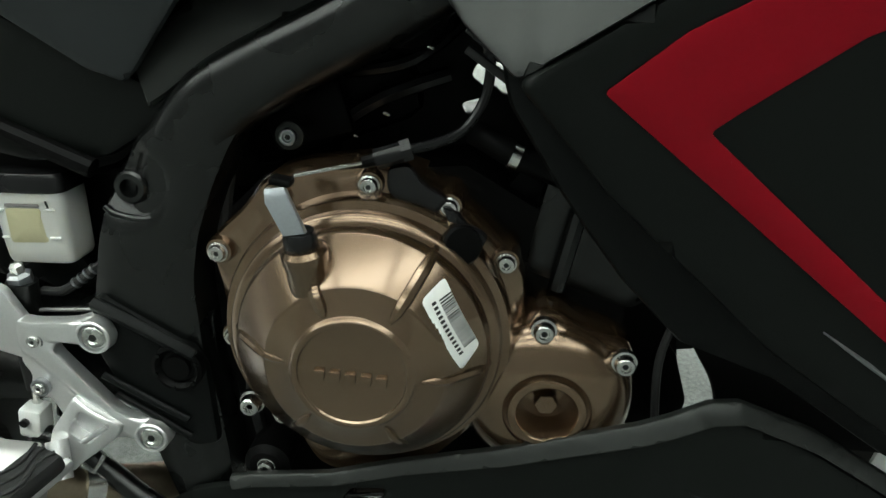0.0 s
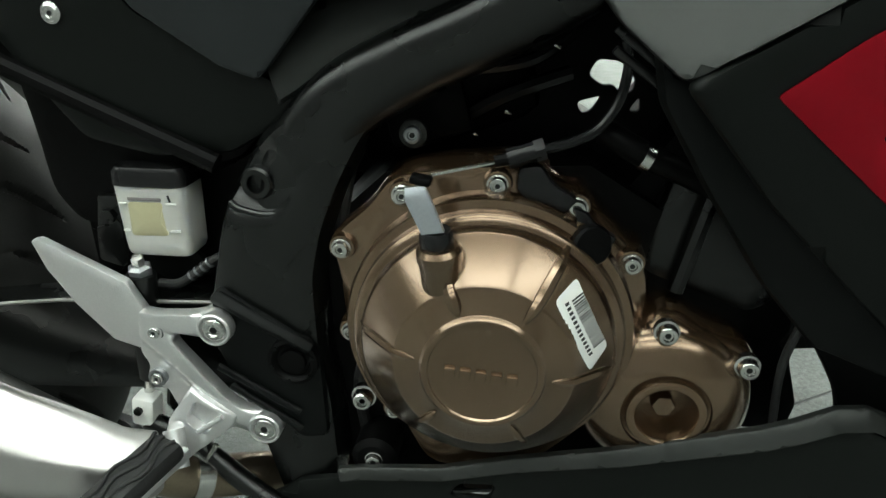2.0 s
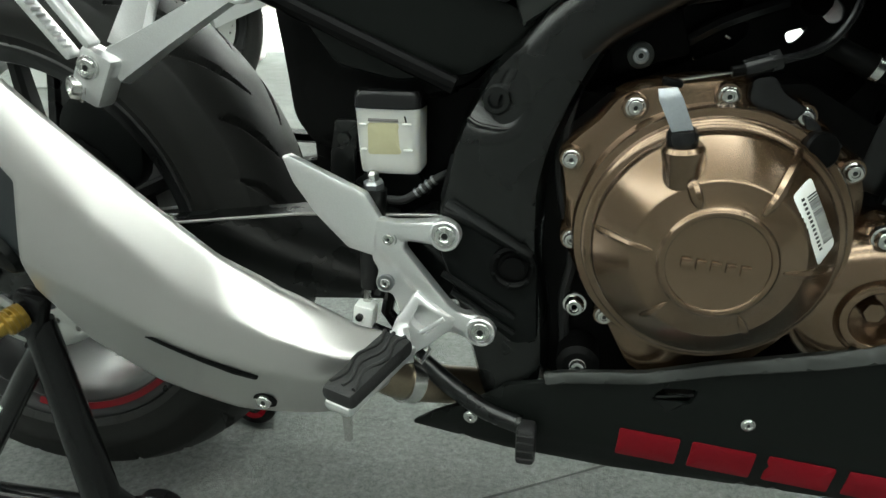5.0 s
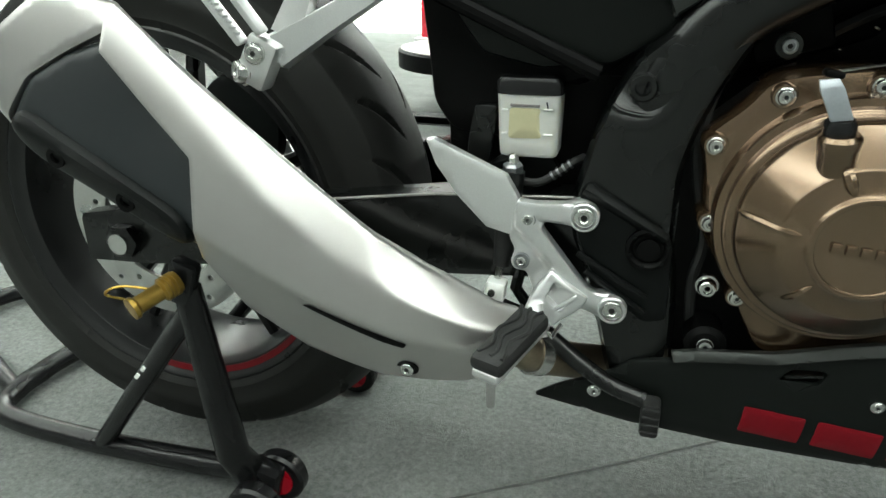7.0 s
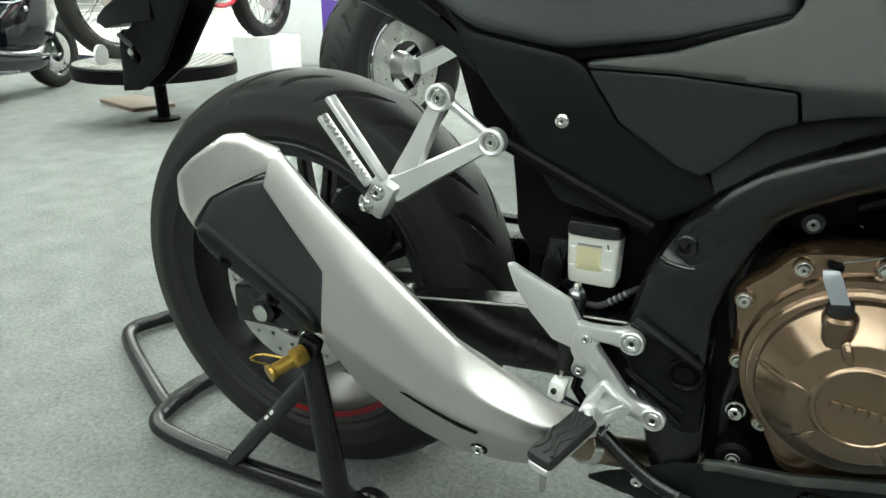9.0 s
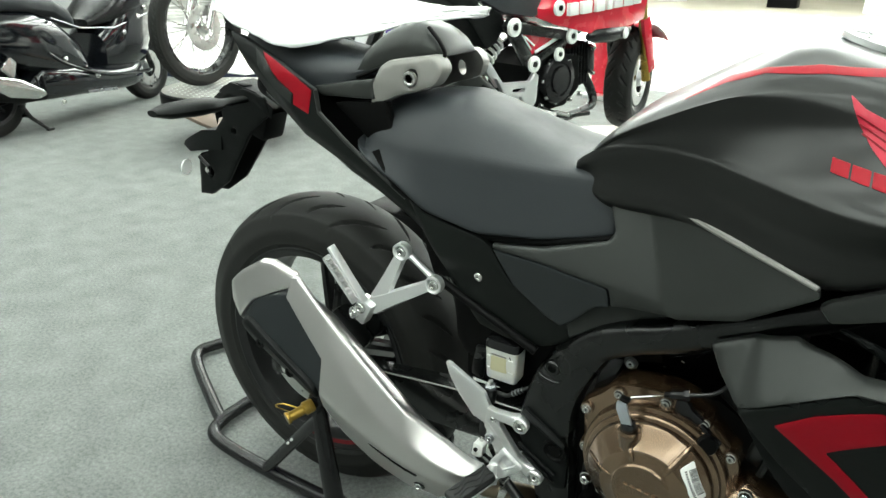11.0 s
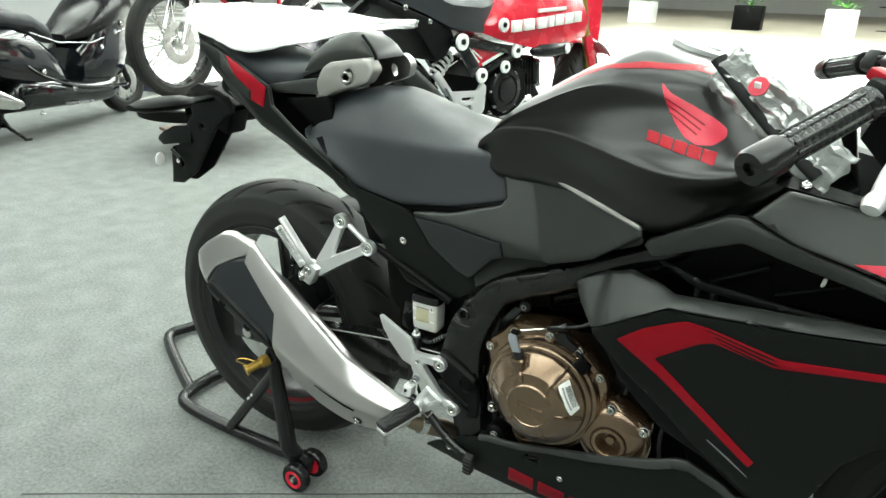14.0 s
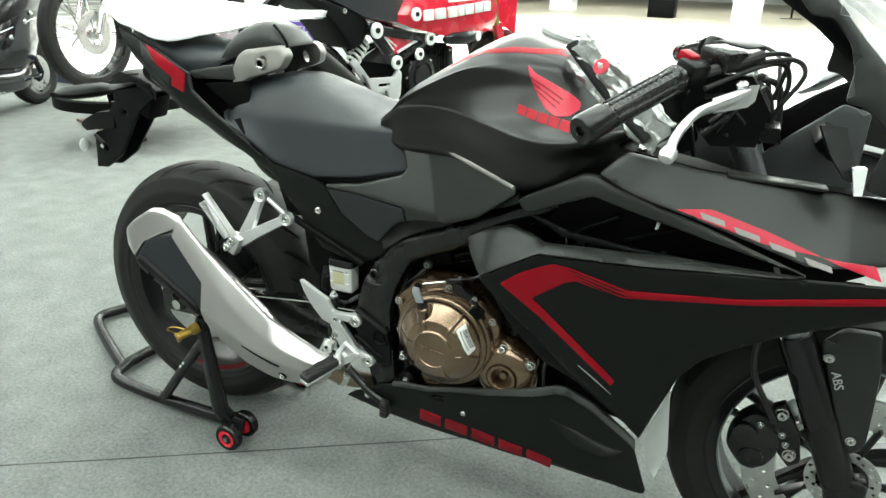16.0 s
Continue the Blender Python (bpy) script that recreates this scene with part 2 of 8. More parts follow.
def panel(outline, depth, thick=0.004, corner=0.004, edge=0.003, step=0.012, out=-1, holes=()):
    """A shell over an outline in (x, z): its outer face at y = depth(x, z), its rim rounded by edge. out: the way it faces along y."""
    loops = [rounded(outline, corner)] + [rounded(h, corner) for h in holes]
    dense = []
    for lp in loops:
        d = []
        for i, p in enumerate(lp):
            q = lp[(i + 1) % len(lp)]
            k = max(1, int((q - p).length / step))
            d += [p.lerp(q, j / k) for j in range(k)]
        dense.append(d)
    verts, edges = [], []
    for d in dense:
        s = len(verts)
        verts += d
        edges += [(s + i, s + (i + 1) % len(d)) for i in range(len(d))]
    rim = len(verts)
    A = np.array([tuple(v) for v in dense[0]])
    lo, hi = A.min(0), A.max(0)
    gx, gz = np.meshgrid(np.arange(lo[0], hi[0], step), np.arange(lo[1], hi[1], step))
    gx[::2] += step / 2
    G = np.column_stack((gx.ravel(), gz.ravel()))
    extra = []
    for lp in dense:
        L = np.array([tuple(v) for v in lp])
        T = np.roll(L, -1, 0) - np.roll(L, 1, 0)
        N = np.column_stack((-T[:, 1], T[:, 0])) / np.maximum(np.hypot(*T.T), 1e-9)[:, None]
        for k in (0.3, 1.0):
            extra += [L + N * edge * k, L - N * edge * k]
    C = np.vstack([G] + extra)
    ins = np.ones(len(C), bool)
    dmin = np.full(len(C), 1e9)
    for i, lp in enumerate(dense):
        d, inside = edge_distance(C, lp)
        dmin = np.minimum(dmin, d)
        ins &= inside if i == 0 else ~inside
    keep = ins & (dmin > edge * 0.2)
    keep[:len(G)] &= dmin[:len(G)] > max(edge * 1.3, step * 0.35)
    verts += [Vector(p) for p in C[keep]]
    v2, e2, f2, ov, oe, of = delaunay_2d_cdt([Vector(v) for v in verts], edges, [], 1 if not holes else 2, 1e-6)
    P = np.array([tuple(v) for v in v2])
    d = np.full(len(P), 1e9)
    for lp in dense:
        d = np.minimum(d, edge_distance(P, lp)[0])
    y = np.broadcast_to(depth(P[:, 0], P[:, 1]), len(P)).astype(float)
    e = np.clip(d / edge, 0, 1)
    drop = edge * (1 - np.sqrt(np.clip(1 - (1 - e) ** 2, 0, 1)))
    bm = bmesh.new()
    front = [bm.verts.new((p[0], yy - out * dr, p[1])) for p, yy, dr in zip(P, y, drop)]
    back = [bm.verts.new((p[0], yy - out * (thick + edge), p[1])) for p, yy in zip(P, y)]
    if holes:
        cen = np.array([P[list(f)].mean(0) for f in f2])
        ok = np.ones(len(cen), bool)
        for i, lp in enumerate(dense):
            inside = edge_distance(cen, lp)[1]
            ok &= inside if i == 0 else ~inside
        f2 = [f for f, k in zip(f2, ok) if k]
    count = {}
    for f in f2:
        bm.faces.new([front[i] for i in f])
        bm.faces.new([back[i] for i in reversed(f)])
        for i in range(len(f)):
            a, b = f[i], f[(i + 1) % len(f)]
            count.setdefault((min(a, b), max(a, b)), []).append((a, b))
    for k, v in count.items():
        if len(v) == 1:
            a, b = v[0]
            bm.faces.new((front[b], front[a], back[a], back[b]))
    loose = [v for v in bm.verts if not v.link_faces]
    bmesh.ops.delete(bm, geom=loose, context="VERTS")
    return bm


def flat(c):
    return lambda x, z: np.full(np.shape(x), c)


def plane3(a, b, c):
    """y over (x, z) on the plane through three points."""
    k = np.linalg.solve(np.array([[p[0], p[2], 1.0] for p in (a, b, c)]), np.array([p[1] for p in (a, b, c)]))
    return lambda x, z: k[0] * x + k[1] * z + k[2]


def spline(pts, n=8, closed=False):
    """A smooth line through the points."""
    P, out = [Vector(p) for p in pts], []
    k = len(P)
    for i in range(k if closed else k - 1):
        a = P[i - 1] if closed or i else P[0]
        b, c = P[i], P[(i + 1) % k]
        d = P[(i + 2) % k] if closed or i + 2 < k else P[-1]
        for j in range(n):
            t = j / n
            out.append(0.5 * (2 * b + (c - a) * t + (2 * a - 5 * b + 4 * c - d) * t * t + (3 * b - a - 3 * c + d) * t ** 3))
    return out if closed else out + [P[-1]]


def tube(pts, r, seg=10, closed=False, bm=None, flatten=1.0):
    """A round bar along the points; r is a number or one for each point."""
    bm = bm or bmesh.new()
    P = [Vector(p) for p in pts]
    k, rings, up = len(P), [], None
    for i, p in enumerate(P):
        a = P[i - 1] if closed or i else p
        b = P[(i + 1) % k] if closed or i + 1 < k else p
        t = (b - a).normalized()
        if up is None:
            up = t.orthogonal().normalized()
        up = (up - t * up.dot(t)).normalized()
        side = t.cross(up)
        rr = r[i] if isinstance(r, (list, tuple)) else r
        rings.append([bm.verts.new(p + (up * math.cos(2 * math.pi * j / seg) + side * math.sin(2 * math.pi * j / seg) * flatten) * rr) for j in range(seg)])
    for i in range(k if closed else k - 1):
        A, B = rings[i], rings[(i + 1) % k]
        for j in range(seg):
            bm.faces.new((A[j], A[(j + 1) % seg], B[(j + 1) % seg], B[j]))
    if not closed:
        bm.faces.new(rings[0][::-1])
        bm.faces.new(rings[-1])
    return bm


def revolve(profile, centre, axis=(0, -1, 0), seg=32, bm=None, closed=False):
    """Turns (radius, height along axis) points round the axis."""
    bm = bm or bmesh.new()
    m = Matrix.Translation(centre) @ Vector(axis).to_track_quat("Z", "Y").to_matrix().to_4x4()
    rings = []
    for r, h in profile:
        if r < 1e-6:
            rings.append([bm.verts.new(m @ Vector((0, 0, h)))])
        else:
            rings.append([bm.verts.new(m @ Vector((r * math.cos(2 * math.pi * j / seg), r * math.sin(2 * math.pi * j / seg), h))) for j in range(seg)])
    pairs = list(zip(rings, rings[1:])) + ([(rings[-1], rings[0])] if closed else [])
    for A, B in pairs:
        for j in range(seg):
            q = [A[j % len(A)], A[(j + 1) % len(A)], B[(j + 1) % len(B)], B[j % len(B)]]
            q = list(dict.fromkeys(q))
            if len(q) > 2:
                bm.faces.new(q)
    if not closed:
        for R in (rings[0], rings[-1]):
            if len(R) > 2:
                bm.faces.new(R)
    return bm


def box(centre, size, rot=(0, 0, 0), bevel=0.003, bm=None, segments=2):
    bm = bm or bmesh.new()
    tmp = bmesh.new()
    bmesh.ops.create_cube(tmp, size=1)
    bmesh.ops.scale(tmp, vec=size, verts=tmp.verts)
    if bevel:
        bmesh.ops.bevel(tmp, geom=tmp.edges[:], offset=min(bevel, min(size) * 0.45), segments=segments, affect="EDGES", profile=0.5)
    tmp.transform(pose(*centre, *rot))
    me = bpy.data.meshes.new("tmp")
    tmp.to_mesh(me)
    tmp.free()
    bm.from_mesh(me)
    bpy.data.meshes.remove(me)
    return bm


def beam(a, b, w, h, up=(0, 0, 1), bevel=0.004, bm=None):
    """A bevelled bar from a to b, w wide and h high."""
    a, b = Vector(a), Vector(b)
    bm = bm or bmesh.new()
    t = (b - a).normalized()
    s = t.cross(Vector(up)).normalized()
    u = s.cross(t)
    m = Matrix((( t.x, s.x, u.x, (a.x + b.x) / 2), (t.y, s.y, u.y, (a.y + b.y) / 2), (t.z, s.z, u.z, (a.z + b.z) / 2), (0, 0, 0, 1)))
    tmp = box((0, 0, 0), ((b - a).length, w, h), bevel=bevel)
    tmp.transform(m)
    me = bpy.data.meshes.new("tmp")
    tmp.to_mesh(me)
    tmp.free()
    bm.from_mesh(me)
    bpy.data.meshes.remove(me)
    return bm


def loft(rings, caps=True, closed=True, bm=None):
    """Skins rings of equally many points."""
    bm = bm or bmesh.new()
    R = [[bm.verts.new(p) for p in ring] for ring in rings]
    n = len(R[0])
    for A, B in zip(R, R[1:]):
        for j in range(n if closed else n - 1):
            bm.faces.new((A[j], A[(j + 1) % n], B[(j + 1) % n], B[j]))
    if caps and closed:
        bm.faces.new(R[0][::-1])
        bm.faces.new(R[-1])
    return bm


def bolt(centre, parent, r=0.007, h=0.006, axis=(0, -1, 0), mat=None, flange=True, name="bolt"):
    """A socket head bolt on its flange."""
    p = ([(r * 1.28, -0.004), (r * 1.28, 0.0014), (r * 1.08, 0.002)] if flange else [(r, -0.004)])
    p += [(r, h * 0.75), (r * 0.92, h * 0.93), (r * 0.80, h), (r * 0.56, h), (r * 0.46, h * 0.78), (0, h * 0.78)]
    ob = part(name, revolve(p, centre, axis, 18), mat or M_CHROME, parent)
    n = Vector(axis).normalized()
    # dark hex disc: the socket's shade is put in as colour
    part(name + "_socket_shade", revolve([(r * 0.34, -0.001), (r * 0.34, 0.0), (r * 0.2, 0.0), (0, 0.0)], Vector(centre) + n * (h * 0.75 + 0.0003), axis, 6), M_FRAME, parent)
    return ob


def interp(x, xs, ys):
    return float(np.interp(x, xs, ys))


# ---- the hall ----
def slab(name, x0, x1, y0, y1, z0, z1, mat, label, category="structure"):
    ob = part(name, box(((x0 + x1) / 2, (y0 + y1) / 2, (z0 + z1) / 2), (x1 - x0, y1 - y0, z1 - z0), bevel=0), mat)
    return tagged(ob, label, category, kind="structure")


slab("floor", -9.0, 7.0, -6.0, 5.6, -0.1, 0.0, M_CARPET, "grey loop-pile carpet of the exhibition stand", "floor")
slab("floor_hall", -22.0, 22.0, 5.6, 44.0, -0.1, -0.004, M_TILE, "polished pale tile floor of the mall hall", "floor")
slab("wall_north", -22.0, 22.0, 44.0, 44.2, -0.1, 4.4, M_BRIGHTCEIL, "white far wall of the hall", "wall")
# assumed walls and ceiling round the stand; their grey darkens the bike's reflections
slab("wall_south", -9.0, 7.0, -6.2, -6.0, -0.1, 4.4, M_WALL, "assumed plain wall out of view, grey to keep reflections dark", "wall")
slab("wall_west", -9.2, -9.0, -6.2, 5.6, -0.1, 4.4, M_WALL, "assumed plain side wall, grey to keep reflections dark", "wall")
slab("wall_east", 7.0, 7.2, -6.2, 5.6, -0.1, 4.4, M_WALL, "assumed plain side wall, grey to keep reflections dark", "wall")
slab("ceiling", -9.2, 7.2, -6.2, 5.6, 4.4, 4.5, M_CEIL, "assumed ceiling out of view, grey to keep reflections dark", "ceiling")
slab("ceiling_hall", -22.0, 22.0, 5.6, 44.2, 4.4, 4.5, M_BRIGHTCEIL, "white hall ceiling", "ceiling")
slab("wall_hall_west", -22.2, -22.0, 5.6, 44.0, -0.1, 4.4, M_BRIGHTCEIL, "white hall side wall", "wall")
slab("wall_hall_east", 22.0, 22.2, 5.6, 44.0, -0.1, 4.4, M_BRIGHTCEIL, "white hall side wall", "wall")

lamp = thing("ceiling_light", "flush ceiling light with a bright white diffuser", "light", "ceiling lights", at=(0, 0, 4.36))
part("frame", box((0, 0, 0.02), (3.3, 0.66, 0.05), bevel=0.006), M_ALU, lamp)
part("diffuser", box((0, 0, -0.008), (3.2, 0.56, 0.02), bevel=0.004), M_LAMP, lamp)
lamp.matrix_basis = pose(-6.4, -4.3, 4.36)
hall_lamp = thing("ceiling_light", "bright flush ceiling light of the mall hall", "light", "hall ceiling lights", at=(0, 0, 4.36))
part("frame", box((0, 0, 0.02), (3.3, 0.66, 0.05), bevel=0.006), M_ALU, hall_lamp)
part("diffuser", box((0, 0, -0.008), (3.2, 0.56, 0.02), bevel=0.004), M_LAMP_HALL, hall_lamp)
hall_lamp.matrix_basis = pose(-6.4, 6.6, 4.36)
for ix, lx in enumerate((-6.4, -3.0, 0.5, 4.0)):
    for iy, ly in enumerate((-4.3, -2.6, -0.9, 0.8, 2.5, 6.6, 8.2, 9.8, 11.4, 13.4, 16.0, 20.0, 27.0)):
        if ly < 5 and (ix or iy):
            copy_thing(lamp, pose(lx, ly, 4.36))
        elif ly > 5 and (ix or iy > 5):
            copy_thing(hall_lamp, pose(lx, ly, 4.36))

# seams of the carpet rolls, a shallow dark joint each
for k, (xa, ya, xb, yb) in enumerate(((-0.35, -0.51, 2.4, 1.2), (-3.0, 3.1, 3.0, 3.1))):
    L = math.hypot(xb - xa, yb - ya)
    bm = bmesh.new()
    n = 60
    row = []
    for i in range(n + 1):
        t = i / n
        w = 0.0022 + 0.0014 * noise.noise((t * 30, k * 7, 0))
        off = 0.003 * noise.noise((t * 12, k * 3 + 5, 0))
        nx, ny = -(yb - ya) / L, (xb - xa) / L
        cx, cy = xa + (xb - xa) * t + nx * off, ya + (yb - ya) * t + ny * off
        row.append((bm.verts.new((cx - nx * w, cy - ny * w, 0.0008)), bm.verts.new((cx + nx * w, cy + ny * w, 0.0008))))
    for (a, b), (c, d) in zip(row, row[1:]):
        bm.faces.new((a, b, d, c))
    tagged(part("trim_seam", bm, M_JOINT), "dark joint between two carpet rolls", "seam", kind="structure")


# ---- the sports motorcycle; forward is +x, its right side is -y ----
bike = thing("motorcycle", "matte black sports motorcycle with red decals and bronze engine covers", "motorcycle")


def tyre_mesh(c, R, half, rim, grooves=16, seg=720, cut=0.007):
    """A tyre round the y axis with slanted grooves cut into its tread."""
    prof = []
    n = 96 if seg > 300 else 26
    for i in range(n + 1):
        a = -1 + 2 * i / n
        y = half * a
        crown = R - 0.034 * abs(a) ** 2.4 * (half / 0.08) - 0.02 * max(0, abs(a) - 0.86) / 0.14
        prof.append((crown, y))
    side = [(R - 0.060 * (half / 0.08), half * 1.0), (rim + 0.030, half * 0.985), (rim + 0.018, half * 0.95), (rim + 0.016, half * 0.955), (rim + 0.0085, half * 0.90), (rim + 0.004, half * 0.86), (rim - 0.004, half * 0.8)]
    prof = [(r, -y) for r, y in side[::-1]] + prof + side
    rings = []
    for r, y in prof:
        ring = []
        a = y / half
        for j in range(seg):
            th = 2 * math.pi * j / seg
            d = 0
            if 0.10 < abs(a) < 0.94:
                q = th * grooves / (2 * math.pi) + (0.5 if a > 0 else 0.0) - 1.45 * abs(a) ** 1.1
                ph, k = q % 1, int(q) % 2
                w = 0.20 * min(1, (0.94 - abs(a)) / 0.3, (abs(a) - 0.10) / 0.25) * (1 if k == 0 else max(0, 1 - ((abs(a) - 0.5) / 0.28) ** 2))
                d = cut * max(0, min(1, ph / 0.03, (w - ph) / 0.03))
            ring.append((c[0] + (r - d) * math.cos(th), c[1] + y, c[2] + (r - d) * math.sin(th)))
        rings.append(ring)
    return loft(rings, caps=False)


def rim_mesh(c, rim, half):
    """A rim: two lips, a stepped inner wall each side and a round well between."""
    p = []
    for s in (-1, 1):
        q = [(rim + 0.006, 0.80), (rim + 0.008, 0.885), (rim + 0.005, 0.905), (rim + 0.001, 0.885), (rim - 0.0015, 0.845), (rim - 0.013, 0.80), (rim - 0.0140, 0.775), (rim - 0.0145, 0.70), (rim - 0.0165, 0.64), (rim - 0.0175, 0.40), (rim - 0.018, 0.0)]
        p.append([(r, s * k * half) for r, k in q])
    well = [(rim - 0.006, 0.3 * half), (rim - 0.006, -0.3 * half)]
    return revolve(p[0] + p[1][-2::-1] + well, c, (0, 1, 0), 96, closed=True)


def spoke_mesh(c, r0, r1, ang, w0, w1, y):
    """One cast spoke from hub to rim."""
    d = Vector((math.cos(ang), 0, math.sin(ang)))
    s = Vector((-math.sin(ang), 0, math.cos(ang)))
    rings = []
    for t in (0, 0.25, 0.6, 1.0):
        r, w, h = r0 + (r1 - r0) * t, w0 + (w1 - w0) * t, 0.016 - 0.006 * t
        m = Vector(c) + d * r + Vector((0, y * (1 - t), 0))
        rings.append([m + s * w + Vector((0, -h * .6, 0)), m + s * w * 0.5 + Vector((0, -h, 0)), m - s * w * 0.5 + Vector((0, -h, 0)), m - s * w + Vector((0, -h * .6, 0)),
                      m - s * w + Vector((0, h * .6, 0)), m - s * w * 0.5 + Vector((0, h, 0)), m + s * w * 0.5 + Vector((0, h, 0)), m + s * w + Vector((0, h * .6, 0))])
    return loft(rings)


def disc_mesh(c, r0, r1, y, t=0.0045, holes=30):
    """A drilled brake disc."""
    outer = [(r1 * math.cos(a), r1 * math.sin(a)) for a in np.linspace(0, 2 * math.pi, 72, endpoint=False)]
    inner = [(r0 * math.cos(a), r0 * math.sin(a)) for a in np.linspace(0, 2 * math.pi, 48, endpoint=False)]
    hs = [inner]
    for k in range(holes):
        a = 2 * math.pi * k / holes
        r = r0 + (r1 - r0) * (0.3 + 0.4 * (k % 2))
        hs.append([(r * math.cos(a) + 0.0035 * math.cos(b), r * math.sin(a) + 0.0035 * math.sin(b)) for b in np.linspace(0, 2 * math.pi, 8, endpoint=False)])
    bm = panel(outer, flat(0.0), t, 0, 0.0006, 0.02, -1, hs)
    bm.transform(Matrix.Translation((c[0], c[1] + y, c[2])))
    return bm


def wheel(name, c, R, half, rim, spokes, label, grooves):
    w = new(name)
    w.parent = bike
    w["label"] = label
    part("tyre", tyre_mesh(c, R, half, rim, grooves), M_RUBBER, w, "black sports tyre with slanted grooves")
    part("rim", rim_mesh(c, rim, half), M_RIM, w)
    part("hub", revolve([(0.018, -0.075), (0.04, -0.07), (0.045, -0.04), (0.034, -0.02), (0.034, 0.02), (0.045, 0.04), (0.04, 0.07), (0.018, 0.075)], c, (0, 1, 0), 40), M_RIM, w)
    for k in range(spokes):
        for d in (-0.13, 0.13):
            part("spoke", spoke_mesh(c, 0.038, rim - 0.014, 2 * math.pi * k / spokes + 0.3 + d, 0.011, 0.008, 0), M_RIM, w)
    if c[0] > 1:
        part("rim_edge", revolve([(rim - 0.0145, -0.86 * half), (rim - 0.0145, -0.2 * half), (rim - 0.0175, -0.2 * half), (rim - 0.0175, -0.86 * half)], c, (0, 1, 0), 96, closed=True), M_STANCHION, w, "bright inner wall of the rim")
    for a0, a1 in ((-100, -35),) if c[0] < 1 else ():
        rings = []
        for a in np.linspace(radians(a0), radians(a1), 28):
            rings.append([(c[0] + r * math.cos(a), c[1] - k * half, c[2] + r * math.sin(a)) for r, k in ((rim - 0.0035, 0.847), (rim - 0.011, 0.8165), (rim - 0.011, 0.80), (rim - 0.0035, 0.825))])
        part("pinstripe", loft(rings), M_DARKRED, w, "dark red stripe along the rim")
    return w


REAR, FRONT = (0, 0, 0.34), (1.41, 0, 0.30)
rw = wheel("rear_wheel", REAR, 0.312, 0.08, 0.216, 5, "dark cast rear wheel with a wide tyre", 24)
fw = wheel("front_wheel", FRONT, 0.300, 0.06, 0.216, 5, "dark cast front wheel with a drilled disc", 18)
part("brake_disc", disc_mesh(REAR, 0.075, 0.12, -0.078), M_DISC, rw, "drilled steel disc")
part("brake_disc", disc_mesh(FRONT, 0.105, 0.16, -0.068, holes=48), M_DISC, fw, "drilled wave disc")
for k in range(5):
    a = 2 * math.pi * k / 5
    part("disc_carrier", beam((FRONT[0] + 0.03 * math.cos(a), -0.068, FRONT[2] + 0.03 * math.sin(a)), (FRONT[0] + 0.115 * math.cos(a), -0.068, FRONT[2] + 0.115 * math.sin(a)), 0.006, 0.02, up=(0, 1, 0)), M_FRAME, fw)

# swingarm
sa = new("swingarm")
sa.parent = bike
sa["label"] = "black steel box-section swingarm"
for s in (-1, 1):
    rings = []
    for x, z, h, w in ((-0.06, 0.335, 0.028, 0.014), (0.02, 0.345, 0.034, 0.016), (0.2, 0.366, 0.036, 0.018), (0.36, 0.382, 0.042, 0.02), (0.5, 0.392, 0.04, 0.022), (0.575, 0.40, 0.034, 0.022)):
        y = s * 0.112 if x > 0.02 else s * 0.116
        rings.append([(x, y + w * a, z + h * b) for a, b in ((-1, -0.8), (-0.8, -1), (0.8, -1), (1, -0.8), (1, 0.8), (0.8, 1), (-0.8, 1), (-1, 0.8))])
    part("arm", loft(rings), M_FRAME, sa)
# highlight along the arm's upper edge, put in as a lighter bar
part("arm_highlight", tube([(0.02, -0.1335, 0.379), (0.2, -0.1315, 0.402), (0.36, -0.1335, 0.424), (0.5, -0.1355, 0.432)], 0.0016, 6), M_RAIL, sa, "thin grey bar put in as the upper edge's highlight")
part("crossmember", tube([(0.47, -0.1, 0.385), (0.47, 0.1, 0.385)], 0.028, 16), M_FRAME, sa)
part("axle", tube([(0, -0.15, 0.34), (0, 0.15, 0.34)], 0.012, 16), M_CHROME, sa)
part("axle_nut", revolve([(0.02, 0), (0.02, 0.012), (0.012, 0.016), (0, 0.016)], (0, -0.132, 0.34), (0, -1, 0), 6), M_FRAME, sa)
part("chain", tube([(-0.1, 0.095, 0.37), (-0.04, 0.095, 0.44), (0.05, 0.095, 0.445), (0.5, 0.095, 0.44), (0.56, 0.095, 0.40), (0.5, 0.095, 0.36), (0.0, 0.095, 0.245), (-0.08, 0.095, 0.28)], 0.008, 6, closed=True), M_FRAME, sa)
part("sprocket", revolve([(0.105, -0.003), (0.105, 0.003), (0.06, 0.003), (0.06, -0.003)], (0, 0.095, 0.34), (0, 1, 0), 44, closed=True), M_DISC, sa)
sa_teeth = bmesh.new()
for k in range(41):
    a = 2 * math.pi * k / 41
    box((0.106 * math.cos(a), 0.095, 0.34 + 0.106 * math.sin(a)), (0.008, 0.005, 0.006), (0, -math.degrees(a), 0), 0.001, sa_teeth, 1)
part("sprocket_teeth", sa_teeth, M_DISC, sa)
cal = new("rear_caliper")
cal.parent = bike
part("body", box((0.105, -0.085, 0.43), (0.09, 0.05, 0.05), (0, 40, 0), 0.01), M_FRAME, cal)
part("bracket", beam((0.02, -0.09, 0.36), (0.12, -0.09, 0.42), 0.012, 0.03), M_FRAME, cal)
